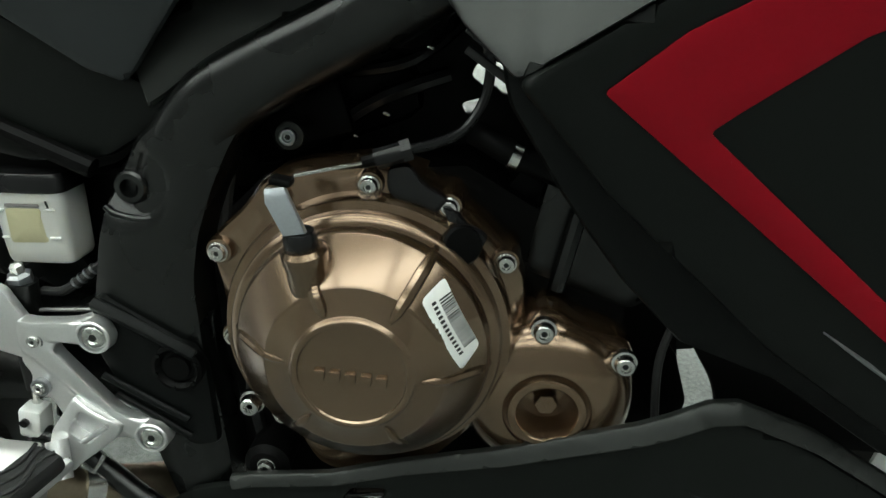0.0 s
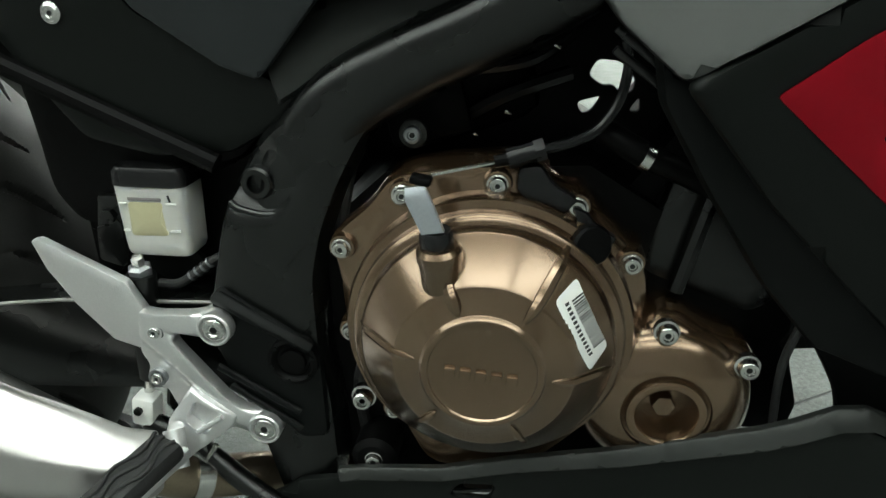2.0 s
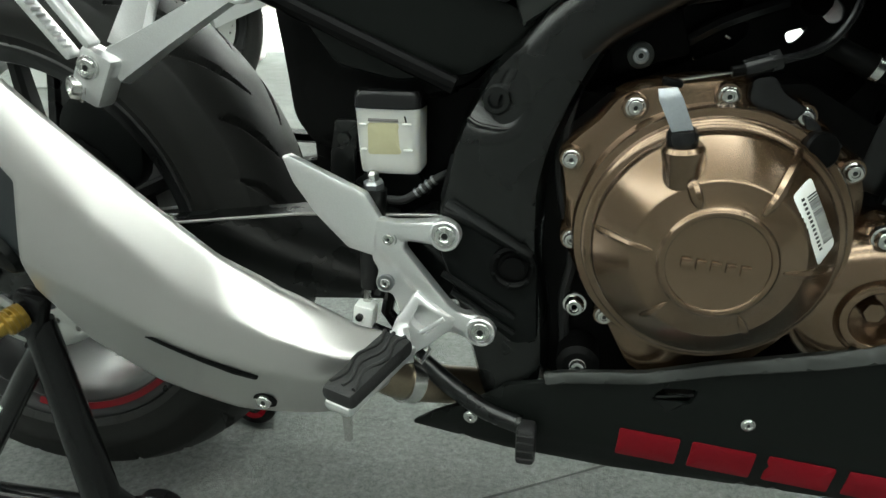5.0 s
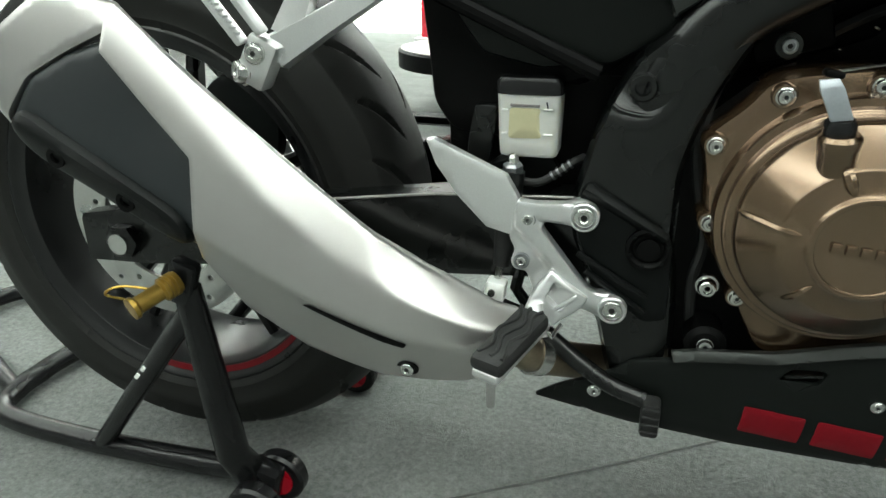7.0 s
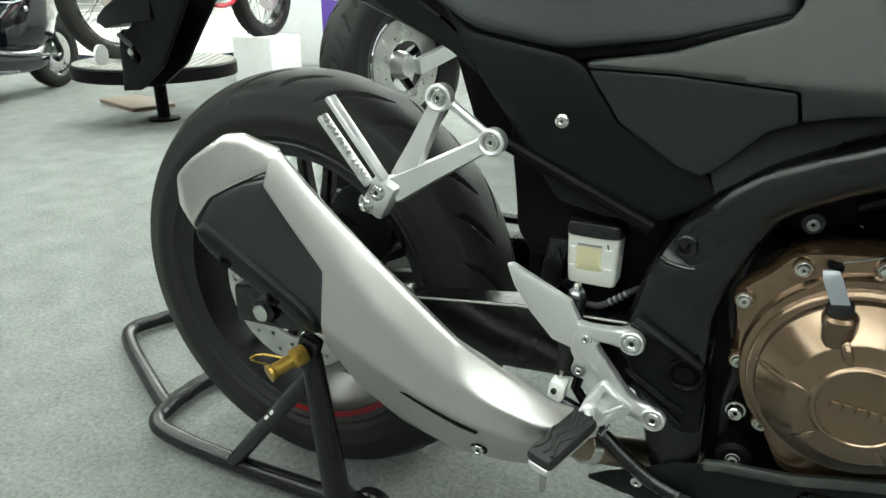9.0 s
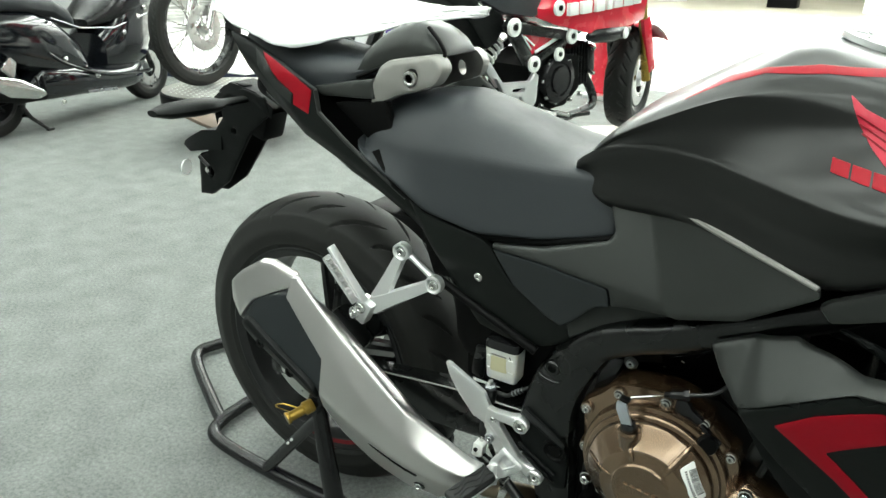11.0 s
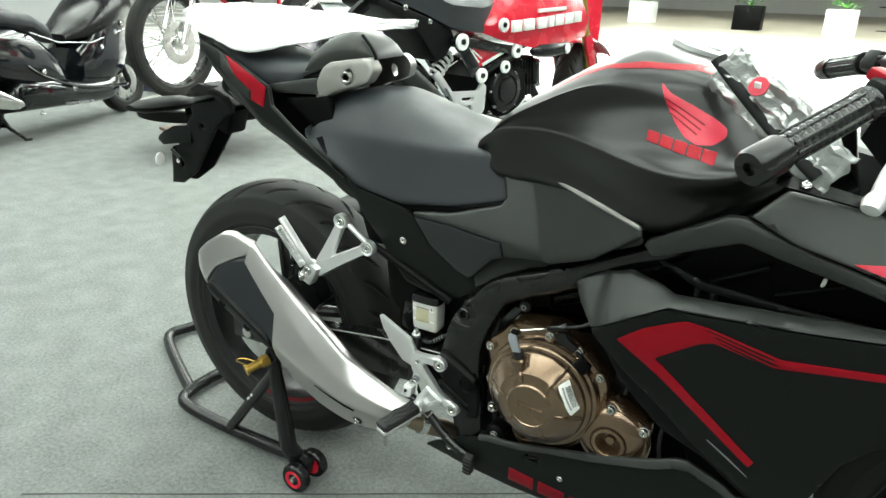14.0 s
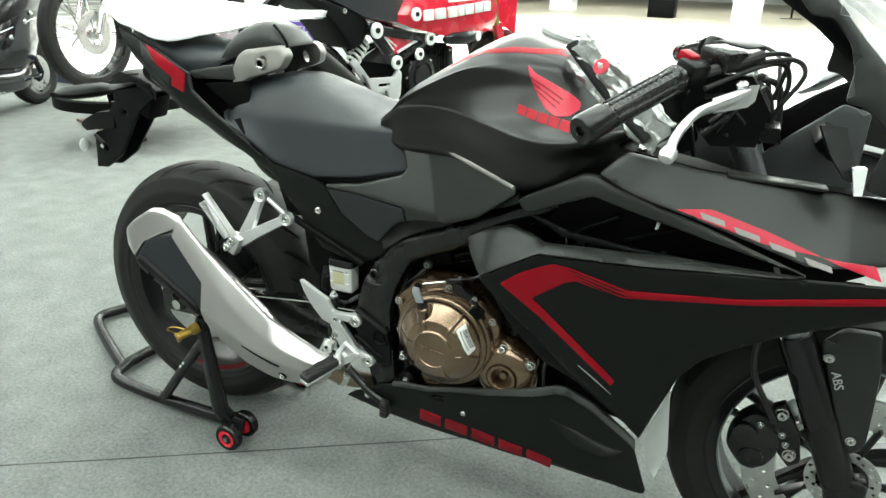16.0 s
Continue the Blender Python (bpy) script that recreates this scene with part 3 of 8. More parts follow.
part("guard", panel([(0.065, 0.485), (0.088, 0.511), (0.125, 0.520), (0.153, 0.516), (0.165, 0.48), (0.158, 0.42), (0.11, 0.40), (0.07, 0.43)], flat(-0.062), 0.012, 0.02, 0.006), M_PLASTIC, cal, "dark rounded caliper guard")

# ---- frame ----
fr = new("frame")
fr.parent = bike
fr["label"] = "satin black steel frame with broad pivot plates"


def plate_depth(x, z):
    e = np.exp(-(((x - 0.533) / 0.032) ** 2 + ((z - 0.534) / 0.032) ** 2))
    return -0.150 + 0.010 * np.clip(e * 2.4 - 0.9, 0, 1) 


plate = part("pivot_plate", panel([(0.484, 0.43), (0.492, 0.46), (0.499, 0.49), (0.51, 0.52), (0.528, 0.553), (0.548, 0.572), (0.572, 0.588), (0.60, 0.602), (0.64, 0.618), (0.68, 0.634),
                                   (0.70, 0.61), (0.66, 0.60), (0.632, 0.585), (0.612, 0.56), (0.596, 0.53), (0.582, 0.495), (0.574, 0.46), (0.575, 0.40), (0.582, 0.36), (0.585, 0.30), (0.58, 0.262), (0.565, 0.243), (0.54, 0.243),
                                   (0.528, 0.262), (0.515, 0.315), (0.497, 0.37), (0.486, 0.40)], plate_depth, 0.012, 0.01, 0.018, 0.006), M_FRAME, fr)
part("pivot_cover", panel([(0.492, 0.405), (0.494, 0.446), (0.502, 0.453), (0.566, 0.413), (0.574, 0.398), (0.576, 0.33), (0.556, 0.325), (0.51, 0.362)], flat(-0.1535), 0.003, 0.006, 0.004), M_PLASTIC, fr, "matte black plastic pivot cover")
for a, b in (((0.495, 0.388), (0.556, 0.352)), ((0.503, 0.372), (0.556, 0.337))):
    part("rib", tube([(a[0], -0.1555, a[1]), (b[0], -0.1555, b[1])], 0.003, 8), M_PLASTIC, fr)
part("rib", beam((0.497, -0.1552, 0.4475), (0.568, -0.1552, 0.4075), 0.008, 0.010, up=(0, -0.7, 1), bevel=0.002), M_PLASTIC, fr)
part("pivot_cap", revolve([(0.019, -0.004), (0.019, 0.004), (0.016, 0.005), (0.0135, 0.003), (0.0125, 0.001), (0.010, 0.001), (0.0095, 0.004), (0, 0.0045)], (0.554, -0.1545, 0.398), seg=32), M_BLACK, fr, "round black plug over the swingarm pivot")
for k in range(6):
    a = 2 * math.pi * k / 6 + 0.3
    part("plug_dot", revolve([(0.0016, -0.001), (0.0016, 0.0012), (0, 0.0014)], (0.554 + 0.0162 * math.cos(a), -0.1594, 0.398 + 0.0162 * math.sin(a)), seg=8), M_PLASTIC, fr)
part("boss_bolt", revolve([(0.0115, -0.008), (0.0115, 0.001), (0.0100, 0.003), (0.0065, 0.003), (0.0058, -0.004), (0, -0.0045)], (0.536, -0.1465, 0.531), seg=28), M_FRAME, fr)
part("boss_ledge", tube(spline([(0.513, -0.143, 0.516), (0.521, -0.1445, 0.511), (0.540, -0.1455, 0.508), (0.555, -0.1453, 0.512), (0.563, -0.145, 0.524), (0.563, -0.143, 0.541)], 6), [0.0012] + [0.0026] * 29 + [0.0012], 10), M_FRAME, fr)
for s in (-1, 1):
    pts = spline([(0.552, s * 0.126, 0.505), (0.570, s * 0.129, 0.55), (0.598, s * 0.1305, 0.586), (0.64, s * 0.136, 0.611), (0.70, s * 0.149, 0.640), (0.76, s * 0.160, 0.674), (0.81, s * 0.165, 0.702), (0.90, s * 0.150, 0.745), (1.0, s * 0.10, 0.80), (1.06, s * 0.05, 0.835)], 6)
    rings = []
    for k, p in enumerate(pts):  # a broad oval spar that narrows to a round tube
        d = (pts[min(k + 1, len(pts) - 1)] - pts[max(k - 1, 0)]).normalized()
        n = Vector((0, 1, 0)).cross(d).normalized()
        u = d.cross(n)
        f = min(1, k / 22)
        w, h = 0.031 - 0.008 * f, 0.0195 + 0.004 * f
        rings.append([p + n * w * math.copysign(abs(math.cos(t)) ** 0.8, math.cos(t)) + u * h * math.copysign(abs(math.sin(t)) ** 0.8, math.sin(t)) for t in np.linspace(0, 2 * math.pi, 20, endpoint=False)])
    part("main_tube", loft(rings), M_FRAME, fr)
    if s > 0:
        mirrored(plate, fr)
part("seat_rail", tube([(0.59, -0.12, 0.60), (0.40, -0.11, 0.66), (0.15, -0.1, 0.76), (-0.05, -0.08, 0.86)], 0.013, 10), M_FRAME, fr)
part("seat_rail", tube([(0.59, 0.12, 0.60), (0.40, 0.11, 0.66), (0.15, 0.1, 0.76), (-0.05, 0.08, 0.86)], 0.013, 10), M_FRAME, fr)
part("lower_rail", tube([(0.33, -0.132, 0.615), (0.42, -0.130, 0.574), (0.50, -0.128, 0.538)], 0.0075, 10), M_BLACK, fr)
part("lower_rail", tube([(0.92, -0.14, 0.72), (0.92, -0.13, 0.60), (0.90, -0.12, 0.50)], 0.018, 12), M_FRAME, fr)
# black sheets added behind the gaps, so no bright floor shows through
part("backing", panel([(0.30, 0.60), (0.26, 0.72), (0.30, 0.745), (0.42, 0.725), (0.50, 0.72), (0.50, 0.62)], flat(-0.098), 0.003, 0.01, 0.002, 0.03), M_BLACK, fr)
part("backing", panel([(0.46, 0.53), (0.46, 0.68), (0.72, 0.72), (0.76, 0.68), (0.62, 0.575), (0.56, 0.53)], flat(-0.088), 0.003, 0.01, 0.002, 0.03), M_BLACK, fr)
part("hanger", box((0.645, -0.09, 0.572), (0.06, 0.012, 0.04), (0, -15, 0), 0.004), M_BLACK, fr)
bolt((0.640, -0.122, 0.563), fr, 0.0060, 0.006, mat=M_STANCHION, flange=False)
part("bolt_washer", revolve([(0.0098, -0.003), (0.0098, 0.0015), (0.0085, 0.0022), (0.0058, 0.0022)], (0.640, -0.121, 0.563), seg=28), M_GREY, fr)
bolt((0.655, -0.158, 0.624), fr, 0.005, 0.004, mat=M_FRAME)
part("steering_head", tube([(1.055, 0, 0.78), (1.02, 0, 0.92)], 0.035, 20), M_FRAME, fr)

# ---- engine ----
en = new("engine")
en.parent = bike
en["label"] = "parallel twin engine, black crankcase and bronze side covers"
EC = (0.697, 0.437)
part("crankcase", loft([[(0.56, y, 0.30), (0.56, y, 0.48), (0.62, y, 0.535), (0.76, y, 0.545), (0.87, y, 0.48), (0.885, y, 0.36), (0.86, y, 0.27), (0.64, y, 0.255)] for y in (-0.12, 0.14)]), M_BLACK, en)
part("cylinder", loft([[(0.77, y, 0.50), (0.835, y, 0.59), (0.845, y, 0.68), (0.93, y, 0.63), (0.90, y, 0.45)] for y in (-0.105, 0.12)]), M_BLACK, en)
part("cylinder_head", loft([[(0.83, y, 0.685), (0.85, y, 0.765), (0.95, y, 0.70), (0.935, y, 0.625)] for y in (-0.115, 0.13)]), M_BLACK, en)
for k in range(4):
    part("cylinder_rib", beam((0.83 + 0.005 * k, -0.108, 0.55 + 0.035 * k - 0.02), (0.885 + 0.012 * k, -0.108, 0.52 + 0.036 * k), 0.012, 0.006), M_FRAME, en)
part("cylinder_side_plate", panel([(0.80, 0.47), (0.815, 0.54), (0.86, 0.60), (0.91, 0.60), (0.915, 0.47), (0.88, 0.44)], flat(-0.122), 0.015, 0.01, 0.006), M_FRAME, en)
part("cylinder_side_rib", tube([(0.825, -0.128, 0.46), (0.84, -0.128, 0.53), (0.885, -0.128, 0.585)], 0.006, 8), M_FRAME, en)
part("clutch_cover_base", panel([tuple(p[:2]) for p in spline([(x, z, 0) for x, z in [(0.590, 0.464), (0.587, 0.494), (0.612, 0.520), (0.632, 0.541), (0.674, 0.549), (0.711, 0.550), (0.752, 0.534), (0.785, 0.503), (0.802, 0.478), (0.803, 0.441), (0.796, 0.410), (0.783, 0.372), (0.754, 0.336), (0.72, 0.310), (0.66, 0.308), (0.637, 0.338), (0.618, 0.378), (0.596, 0.413)]], 4, closed=True)],
                                lambda x, z: -0.150 - 0.008 * np.clip((0.105 - np.hypot(x - EC[0], z - EC[1])) / 0.02, 0, 1), 0.04, 0, 0.008, 0.008), M_BRONZE, en)
DOME_R = (0.0, 0.036, 0.054, 0.083, 0.0835, 0.090, 0.0905, 0.0975, 0.0985)
DOME_Y = (-0.2170, -0.2160, -0.2115, -0.1865, -0.181, -0.178, -0.171, -0.168, -0.150)


def dome_depth(x, z):
    return np.interp(np.hypot(x - EC[0], z - EC[1]), DOME_R, DOME_Y)


part("clutch_cover", revolve([(0.0985, -0.140), (0.0983, -0.164), (0.0965, -0.168), (0.0915, -0.1695), (0.0905, -0.172), (0.0903, -0.1765), (0.0885, -0.1785), (0.0845, -0.180), (0.0837, -0.183), (0.0822, -0.1872), (0.0815, -0.1879), (0.0575, -0.2098), (0.0565, -0.2107), (0.0555, -0.2111), (0.0545, -0.2114),
                              (0.040, -0.2150), (0.0393, -0.2156), (0.0378, -0.2178), (0.0370, -0.2183), (0.0355, -0.2183), (0.0343, -0.2178), (0.0335, -0.2165), (0.0325, -0.2163), (0, -0.2166)], (EC[0], 0, EC[1]), (0, 1, 0), 96), M_BRONZE, en, "bronze domed clutch cover")
for deg, r0, r1, w in ((172, 0.043, 0.084, 0.0026), (112, 0.041, 0.062, 0.0034), (56, 0.043, 0.0865, 0.0034), (-5, 0.043, 0.084, 0.0028), (-132, 0.043, 0.066, 0.0024), (-63, 0.043, 0.068, 0.0024)):
    c, s = math.cos(radians(deg)), math.sin(radians(deg))
    pts = []
    for t in np.linspace(0, 1, 7):
        r = r0 + (r1 - r0) * t
        pts.append((EC[0] + c * r, float(np.interp(r, DOME_R, DOME_Y)) + 0.0003, EC[1] + s * r))
    part("rib", tube(pts, [w * 1.35 * k for k in (0.3, 0.8, 1, 1, 1, 0.9, 0.5)], 8), M_BRONZE, en)
for i in range(5):
    part("logo_bar", box((0.677 + i * 0.0096, -0.2172, 0.4372 - i * 0.0009), (0.0070, 0.0042, 0.0078), (0, 5, 0), 0.0012), M_BRONZE, en)
for x, z in ((0.595, 0.490), (0.599, 0.426), (0.638, 0.530), (0.700, 0.5395), (0.751, 0.5265), (0.789, 0.4895), (0.629, 0.362)):
    part("bolt_boss", revolve([(0.0108, -0.03), (0.0098, 0.0), (0.0086, 0.0045), (0, 0.005)], (x, -0.150, z), seg=20), M_BRONZE, en)
    bolt((x, -0.1550, z), en, 0.0056, 0.0055)
part("timing_cover", revolve([(0.062, -0.146), (0.059, -0.155), (0.052, -0.163), (0.042, -0.1685), (0.034, -0.1715), (0.0305, -0.1722), (0.0297, -0.1700), (0.0285, -0.1695), (0.0277, -0.172), (0.0265, -0.1745), (0.0245, -0.1755), (0.0215, -0.1752), (0.0200, -0.1735), (0.0188, -0.166), (0.0175, -0.152), (0, -0.152)], (0.8205, 0, 0.387), (0, 1, 0), 64), M_BRONZE, en, "round bronze timing cover")
part("timing_hex", revolve([(0.0085, -0.155), (0.0085, -0.162), (0.0077, -0.1632), (0, -0.1632)], (0.8205, 0, 0.387), (0, 1, 0), 6), M_BRONZE, en)
# black sheet added where the bay is dark beside the timing cover
part("bay_side_sheet", panel([(0.862, 0.33), (0.862, 0.50), (0.90, 0.52), (0.92, 0.46), (0.919, 0.42), (0.924, 0.39), (0.935, 0.355), (0.93, 0.33)], flat(-0.10), 0.003, 0.004, 0.002, 0.02), M_BLACK, en)
part("timing_flange", panel([(0.785, 0.40), (0.796, 0.435), (0.806, 0.455), (0.826, 0.456), (0.842, 0.444), (0.872, 0.434), (0.882, 0.42), (0.878, 0.40), (0.872, 0.365), (0.84, 0.345), (0.80, 0.35)],
                            lambda x, z: -0.152 - 0.012 * np.clip((0.062 - np.hypot(x - 0.821, z - 0.391)) / 0.02, 0, 1), 0.03, 0.012, 0.008, 0.008, holes=[[(0.8205 + 0.022 * math.cos(a), 0.387 + 0.022 * math.sin(a)) for a in np.linspace(0, 2 * math.pi, 24, endpoint=False)]]), M_BRONZE, en)
for x, z in ((0.816, 0.444), (0.871, 0.422)):
    bolt((x, -0.160, z), en, 0.0068, 0.008)
bolt((0.605, -0.150, 0.368), en, 0.0075, 0.010)
part("sensor_boss", revolve([(0.018, -0.05), (0.018, 0.0), (0.013, 0.004), (0.009, 0.004), (0, 0.002)], (0.611, -0.15, 0.311), seg=24), M_BLACK, en)
bolt((0.611, -0.152, 0.311), en, 0.006, 0.006)
part("oil_filler_neck", revolve([(0.0165, -0.03), (0.016, 0.0), (0.014, 0.002), (0, 0.002)], (0.757, -0.164, 0.505), (0.35, -1, 0.2), 28), M_BRONZE, en)
part("oil_filler_cap", revolve([(0.013, 0.0), (0.013, 0.010), (0.0115, 0.012), (0.004, 0.0125), (0, 0.0125)], (0.758, -0.1625, 0.5055), (0.35, -1, 0.2), 24), M_BLACK, en, "black screw-in oil filler cap")
part("cable_bracket", panel([(0.713, 0.553), (0.712, 0.538), (0.719, 0.531), (0.733, 0.529), (0.743, 0.523), (0.752, 0.533), (0.735, 0.543), (0.727, 0.555)], flat(-0.1615), 0.006, 0.004, 0.0025), M_TUBE, en, "black clutch cable bracket")
part("hose_tab", panel([(0.747, 0.530), (0.757, 0.526), (0.762, 0.519), (0.777, 0.510), (0.771, 0.498), (0.756, 0.509)], flat(-0.1645), 0.005, 0.003, 0.002), M_TUBE, en)
part("release_tower", revolve([(0.0132, -0.01), (0.0132, 0.034), (0.0142, 0.036), (0.0142, 0.042), (0.012, 0.045), (0, 0.045)], (0.672, -0.196, 0.470), (-0.09, -0.12, 1), 28), M_BRONZE, en)
part("release_web", loft([[(0.662, -0.196, 0.455), (0.676, -0.213, 0.452), (0.692, -0.196, 0.456), (0.676, -0.175, 0.46)], [(0.660, -0.195, 0.505), (0.674, -0.2, 0.505), (0.688, -0.195, 0.505), (0.676, -0.165, 0.505)]]), M_BRONZE, en)
part("release_seal", revolve([(0.0096, 0.0), (0.0104, 0.002), (0.0104, 0.008), (0.0088, 0.0112), (0, 0.0112)], (0.667, -0.2005, 0.5135), (-0.05, -0.12, 1), 24), M_TUBE, en, "glossy black rubber seal")
part("release_arm", loft([[(x + w * k, y + d, z + 0.15 * w * k) for w, d in ((-1, -0.002), (1, -0.002), (1, 0.002), (-1, 0.002))] for x, z, y, k in ((0.6655, 0.5245, -0.2065, 0.0066), (0.6565, 0.5440, -0.205, 0.0072), (0.6540, 0.5505, -0.201, 0.0058))]), M_ZINC, en, "bright zinc-plated clutch release arm")
part("release_clip", box((0.657, -0.197, 0.5535), (0.013, 0.012, 0.005), (0, 10, 0), 0.002), M_BLACK, en)
part("clutch_wire", tube([(0.662, -0.190, 0.5545), (0.702, -0.164, 0.5575)], 0.0012, 6), M_CHROME, en)
part("cable_end", tube([(0.698, -0.164, 0.557), (0.708, -0.163, 0.559)], 0.004, 10), M_BLACK, en)
part("cable_adjuster", tube([(0.706, -0.162, 0.5585), (0.725, -0.160, 0.564)], 0.0066, 12), M_TUBE, en)
part("cable_nut", tube([(0.722, -0.160, 0.5632), (0.728, -0.159, 0.565)], 0.0076, 6), M_TUBE, en)
part("clutch_cable", tube(spline([(0.727, -0.159, 0.5645), (0.745, -0.154, 0.5685), (0.760, -0.150, 0.576), (0.771, -0.147, 0.592), (0.775, -0.146, 0.612), (0.774, -0.15, 0.640), (0.80, -0.12, 0.70)], 8), 0.0033, 10), M_TUBE, en)
for z0, z1 in ((0.638, 0.609), (0.627, 0.600)):
    part("fairing_stay", beam((0.762, -0.180, z0), (0.800, -0.180, z1), 0.006, 0.005, bevel=0.001), M_FRAME, fr)
part("coolant_hose", tube(spline([(0.765, -0.135, 0.572), (0.792, -0.145, 0.559), (0.825, -0.142, 0.545), (0.86, -0.135, 0.525), (0.885, -0.12, 0.48)], 8), 0.0085, 12), M_BLACK, en)
part("hose_clamp", revolve([(0.0098, -0.003), (0.0098, 0.003), (0.0085, 0.003), (0.0085, -0.003)], (0.792, -0.145, 0.559), (1, 0, -0.42), 20, closed=True), M_CHROME, en)
part("wiring", tube(spline([(0.60, -0.12, 0.30), (0.595, -0.125, 0.36), (0.60, -0.12, 0.40), (0.585, -0.12, 0.48), (0.60, -0.12, 0.56)], 6), 0.005, 8), M_GRIP, en)
part("wiring", tube(spline([(0.90, -0.15, 0.36), (0.895, -0.155, 0.42), (0.905, -0.15, 0.47), (0.90, -0.14, 0.55)], 6), 0.003, 8), M_GRIP, en)
part("throttle_body", revolve([(0.03, -0.06), (0.03, 0.05), (0.02, 0.06), (0, 0.06)], (0.72, -0.06, 0.64), (0, -1, 0.2), 24), M_BLACK, en)
# black sheet added for the bay's dark, holes left for the bright gaps
part("bay_dark_sheet", panel([(0.66, 0.50), (0.66, 0.70), (0.75, 0.74), (0.87, 0.74), (0.89, 0.60), (0.86, 0.50), (0.76, 0.50)], flat(-0.058), 0.003, 0.004, 0.002, 0.02, holes=[[(0.759, 0.596), (0.765, 0.607), (0.781, 0.606), (0.793, 0.594), (0.792, 0.584), (0.783, 0.583), (0.777, 0.590), (0.770, 0.588)], [(0.752, 0.576), (0.770, 0.581), (0.763, 0.570), (0.756, 0.567)], [(0.790, 0.570), (0.797, 0.581), (0.798, 0.570)]]), M_BLACK, en)
part("airbox", box((0.68, 0, 0.72), (0.26, 0.2, 0.12), bevel=0.02), M_BLACK, en)
# black block added to fill the dark behind the frame
part("bay_filler", box((0.64, 0, 0.605), (0.15, 0.15, 0.13), (0, -20, 0), 0.02), M_BLACK, en)
# glints in the dark bay, put in as small chrome chips
for x, y, z, r in ((0.703, -0.10, 0.575, 0.0022), (0.681, -0.10, 0.559, 0.0016), (0.734, -0.10, 0.620, 0.0024), (0.846, -0.13, 0.575, 0.005), (0.860, -0.13, 0.560, 0.004), (0.838, -0.128, 0.590, 0.004)):
    part("clip", box((x, y, z), (r * 2.6, r, r * 1.2), (10, 25, 20), 0.001), M_CHROME, en, "small chrome chip put in as a glint")
for a, b, c, r in (((0.66, -0.08, 0.56), (0.70, -0.09, 0.585), (0.745, -0.08, 0.60), 0.006), ((0.67, -0.075, 0.60), (0.72, -0.085, 0.61), (0.76, -0.07, 0.64), 0.005), ((0.82, -0.13, 0.60), (0.845, -0.135, 0.57), (0.87, -0.13, 0.53), 0.006)):
    part("wiring", tube(spline([a, b, c], 8), r, 8), M_TUBE, en)
lab = part("serial_label", panel([(0.7385, 0.484), (0.7515, 0.494), (0.774, 0.449), (0.7635, 0.4355)], lambda x, z: dome_depth(x, z) - 0.0012, 0.0004, 0.003, 0.0004, 0.004), M_LABEL, en, "white paper label with a bar code")
rng = random.Random(5)
u = Vector((0.0225, -0.045)).normalized()
v = Vector((u.y, -u.x))
o = Vector((0.748, 0.4865))
t = 0.004
while t < 0.040:
    w = rng.choice((0.0004, 0.0007, 0.001))
    a, b = o + u * t, o + u * (t + w)
    c0, c1 = -0.001, 0.0065
    part("bar", panel([tuple(a + v * -c1), tuple(b + v * -c1), tuple(b + v * -c0), tuple(a + v * -c0)][::-1], lambda x, z: dome_depth(x, z) - 0.0016, 0.0002, 0, 0.0001, 0.01), M_INK, lab)
    t += w + rng.choice((0.0005, 0.0008))
for i in range(13):
    a = o + u * (0.003 + i * 0.0031) - v * -0.0028
    part("bar", panel([tuple(a), tuple(a + u * 0.0018), tuple(a + u * 0.0018 + v * 0.0024), tuple(a + v * 0.0024)], lambda x, z: dome_depth(x, z) - 0.0016, 0.0002, 0, 0.0001, 0.01), M_INK, lab)


def lettering(text, size, m, mat, parent, name, label):
    """Flat built-in capitals as one mesh under a thing."""
    cu = bpy.data.curves.new(name, "FONT")
    cu.body, cu.size, cu.extrude = text, size, 0.0004
    tmp = bpy.data.objects.new("tmp", cu)
    scene.collection.objects.link(tmp)
    me = bpy.data.meshes.new_from_object(tmp.evaluated_get(bpy.context.evaluated_depsgraph_get()))
    bpy.data.objects.remove(tmp)
    me.transform(m)
    me.materials.clear()
    me.materials.append(mat)
    ob = new(name, me)
    ob.parent = parent
    ob["label"] = label
    return ob


# ---- muffler ----
mu = new("muffler")
mu.parent = bike
mu["label"] = "brushed steel muffler with a black band and short tail pipe"
CREASE_X = (-0.06, 0.05, 0.12, 0.186, 0.217, 0.253, 0.285, 0.330, 0.370, 0.419, 0.48)
CREASE_A = np.polyfit(CREASE_X, (0.515, 0.480, 0.452, 0.421, 0.399, 0.379, 0.362, 0.345, 0.333, 0.320, 0.305), 3)
CREASE_B = np.polyfit((-0.06, 0.06, 0.105, 0.13, 0.156, 0.182, 0.208, 0.233, 0.263, 0.292, 0.314, 0.35, 0.39, 0.48), (0.640, 0.603, 0.578, 0.553, 0.528, 0.502, 0.475, 0.446, 0.421, 0.404, 0.392, 0.372, 0.350, 0.312), 4)
MR = np.polyfit((-0.05, 0.05, 0.2, 0.3, 0.38, 0.44, 0.47), (-0.240, -0.256, -0.262, -0.256, -0.242, -0.216, -0.195), 4)


def soft(d, k):
    """A smooth ramp: 0 below 0, d above."""
    return 0.5 * (d + np.sqrt(d * d + k * k))


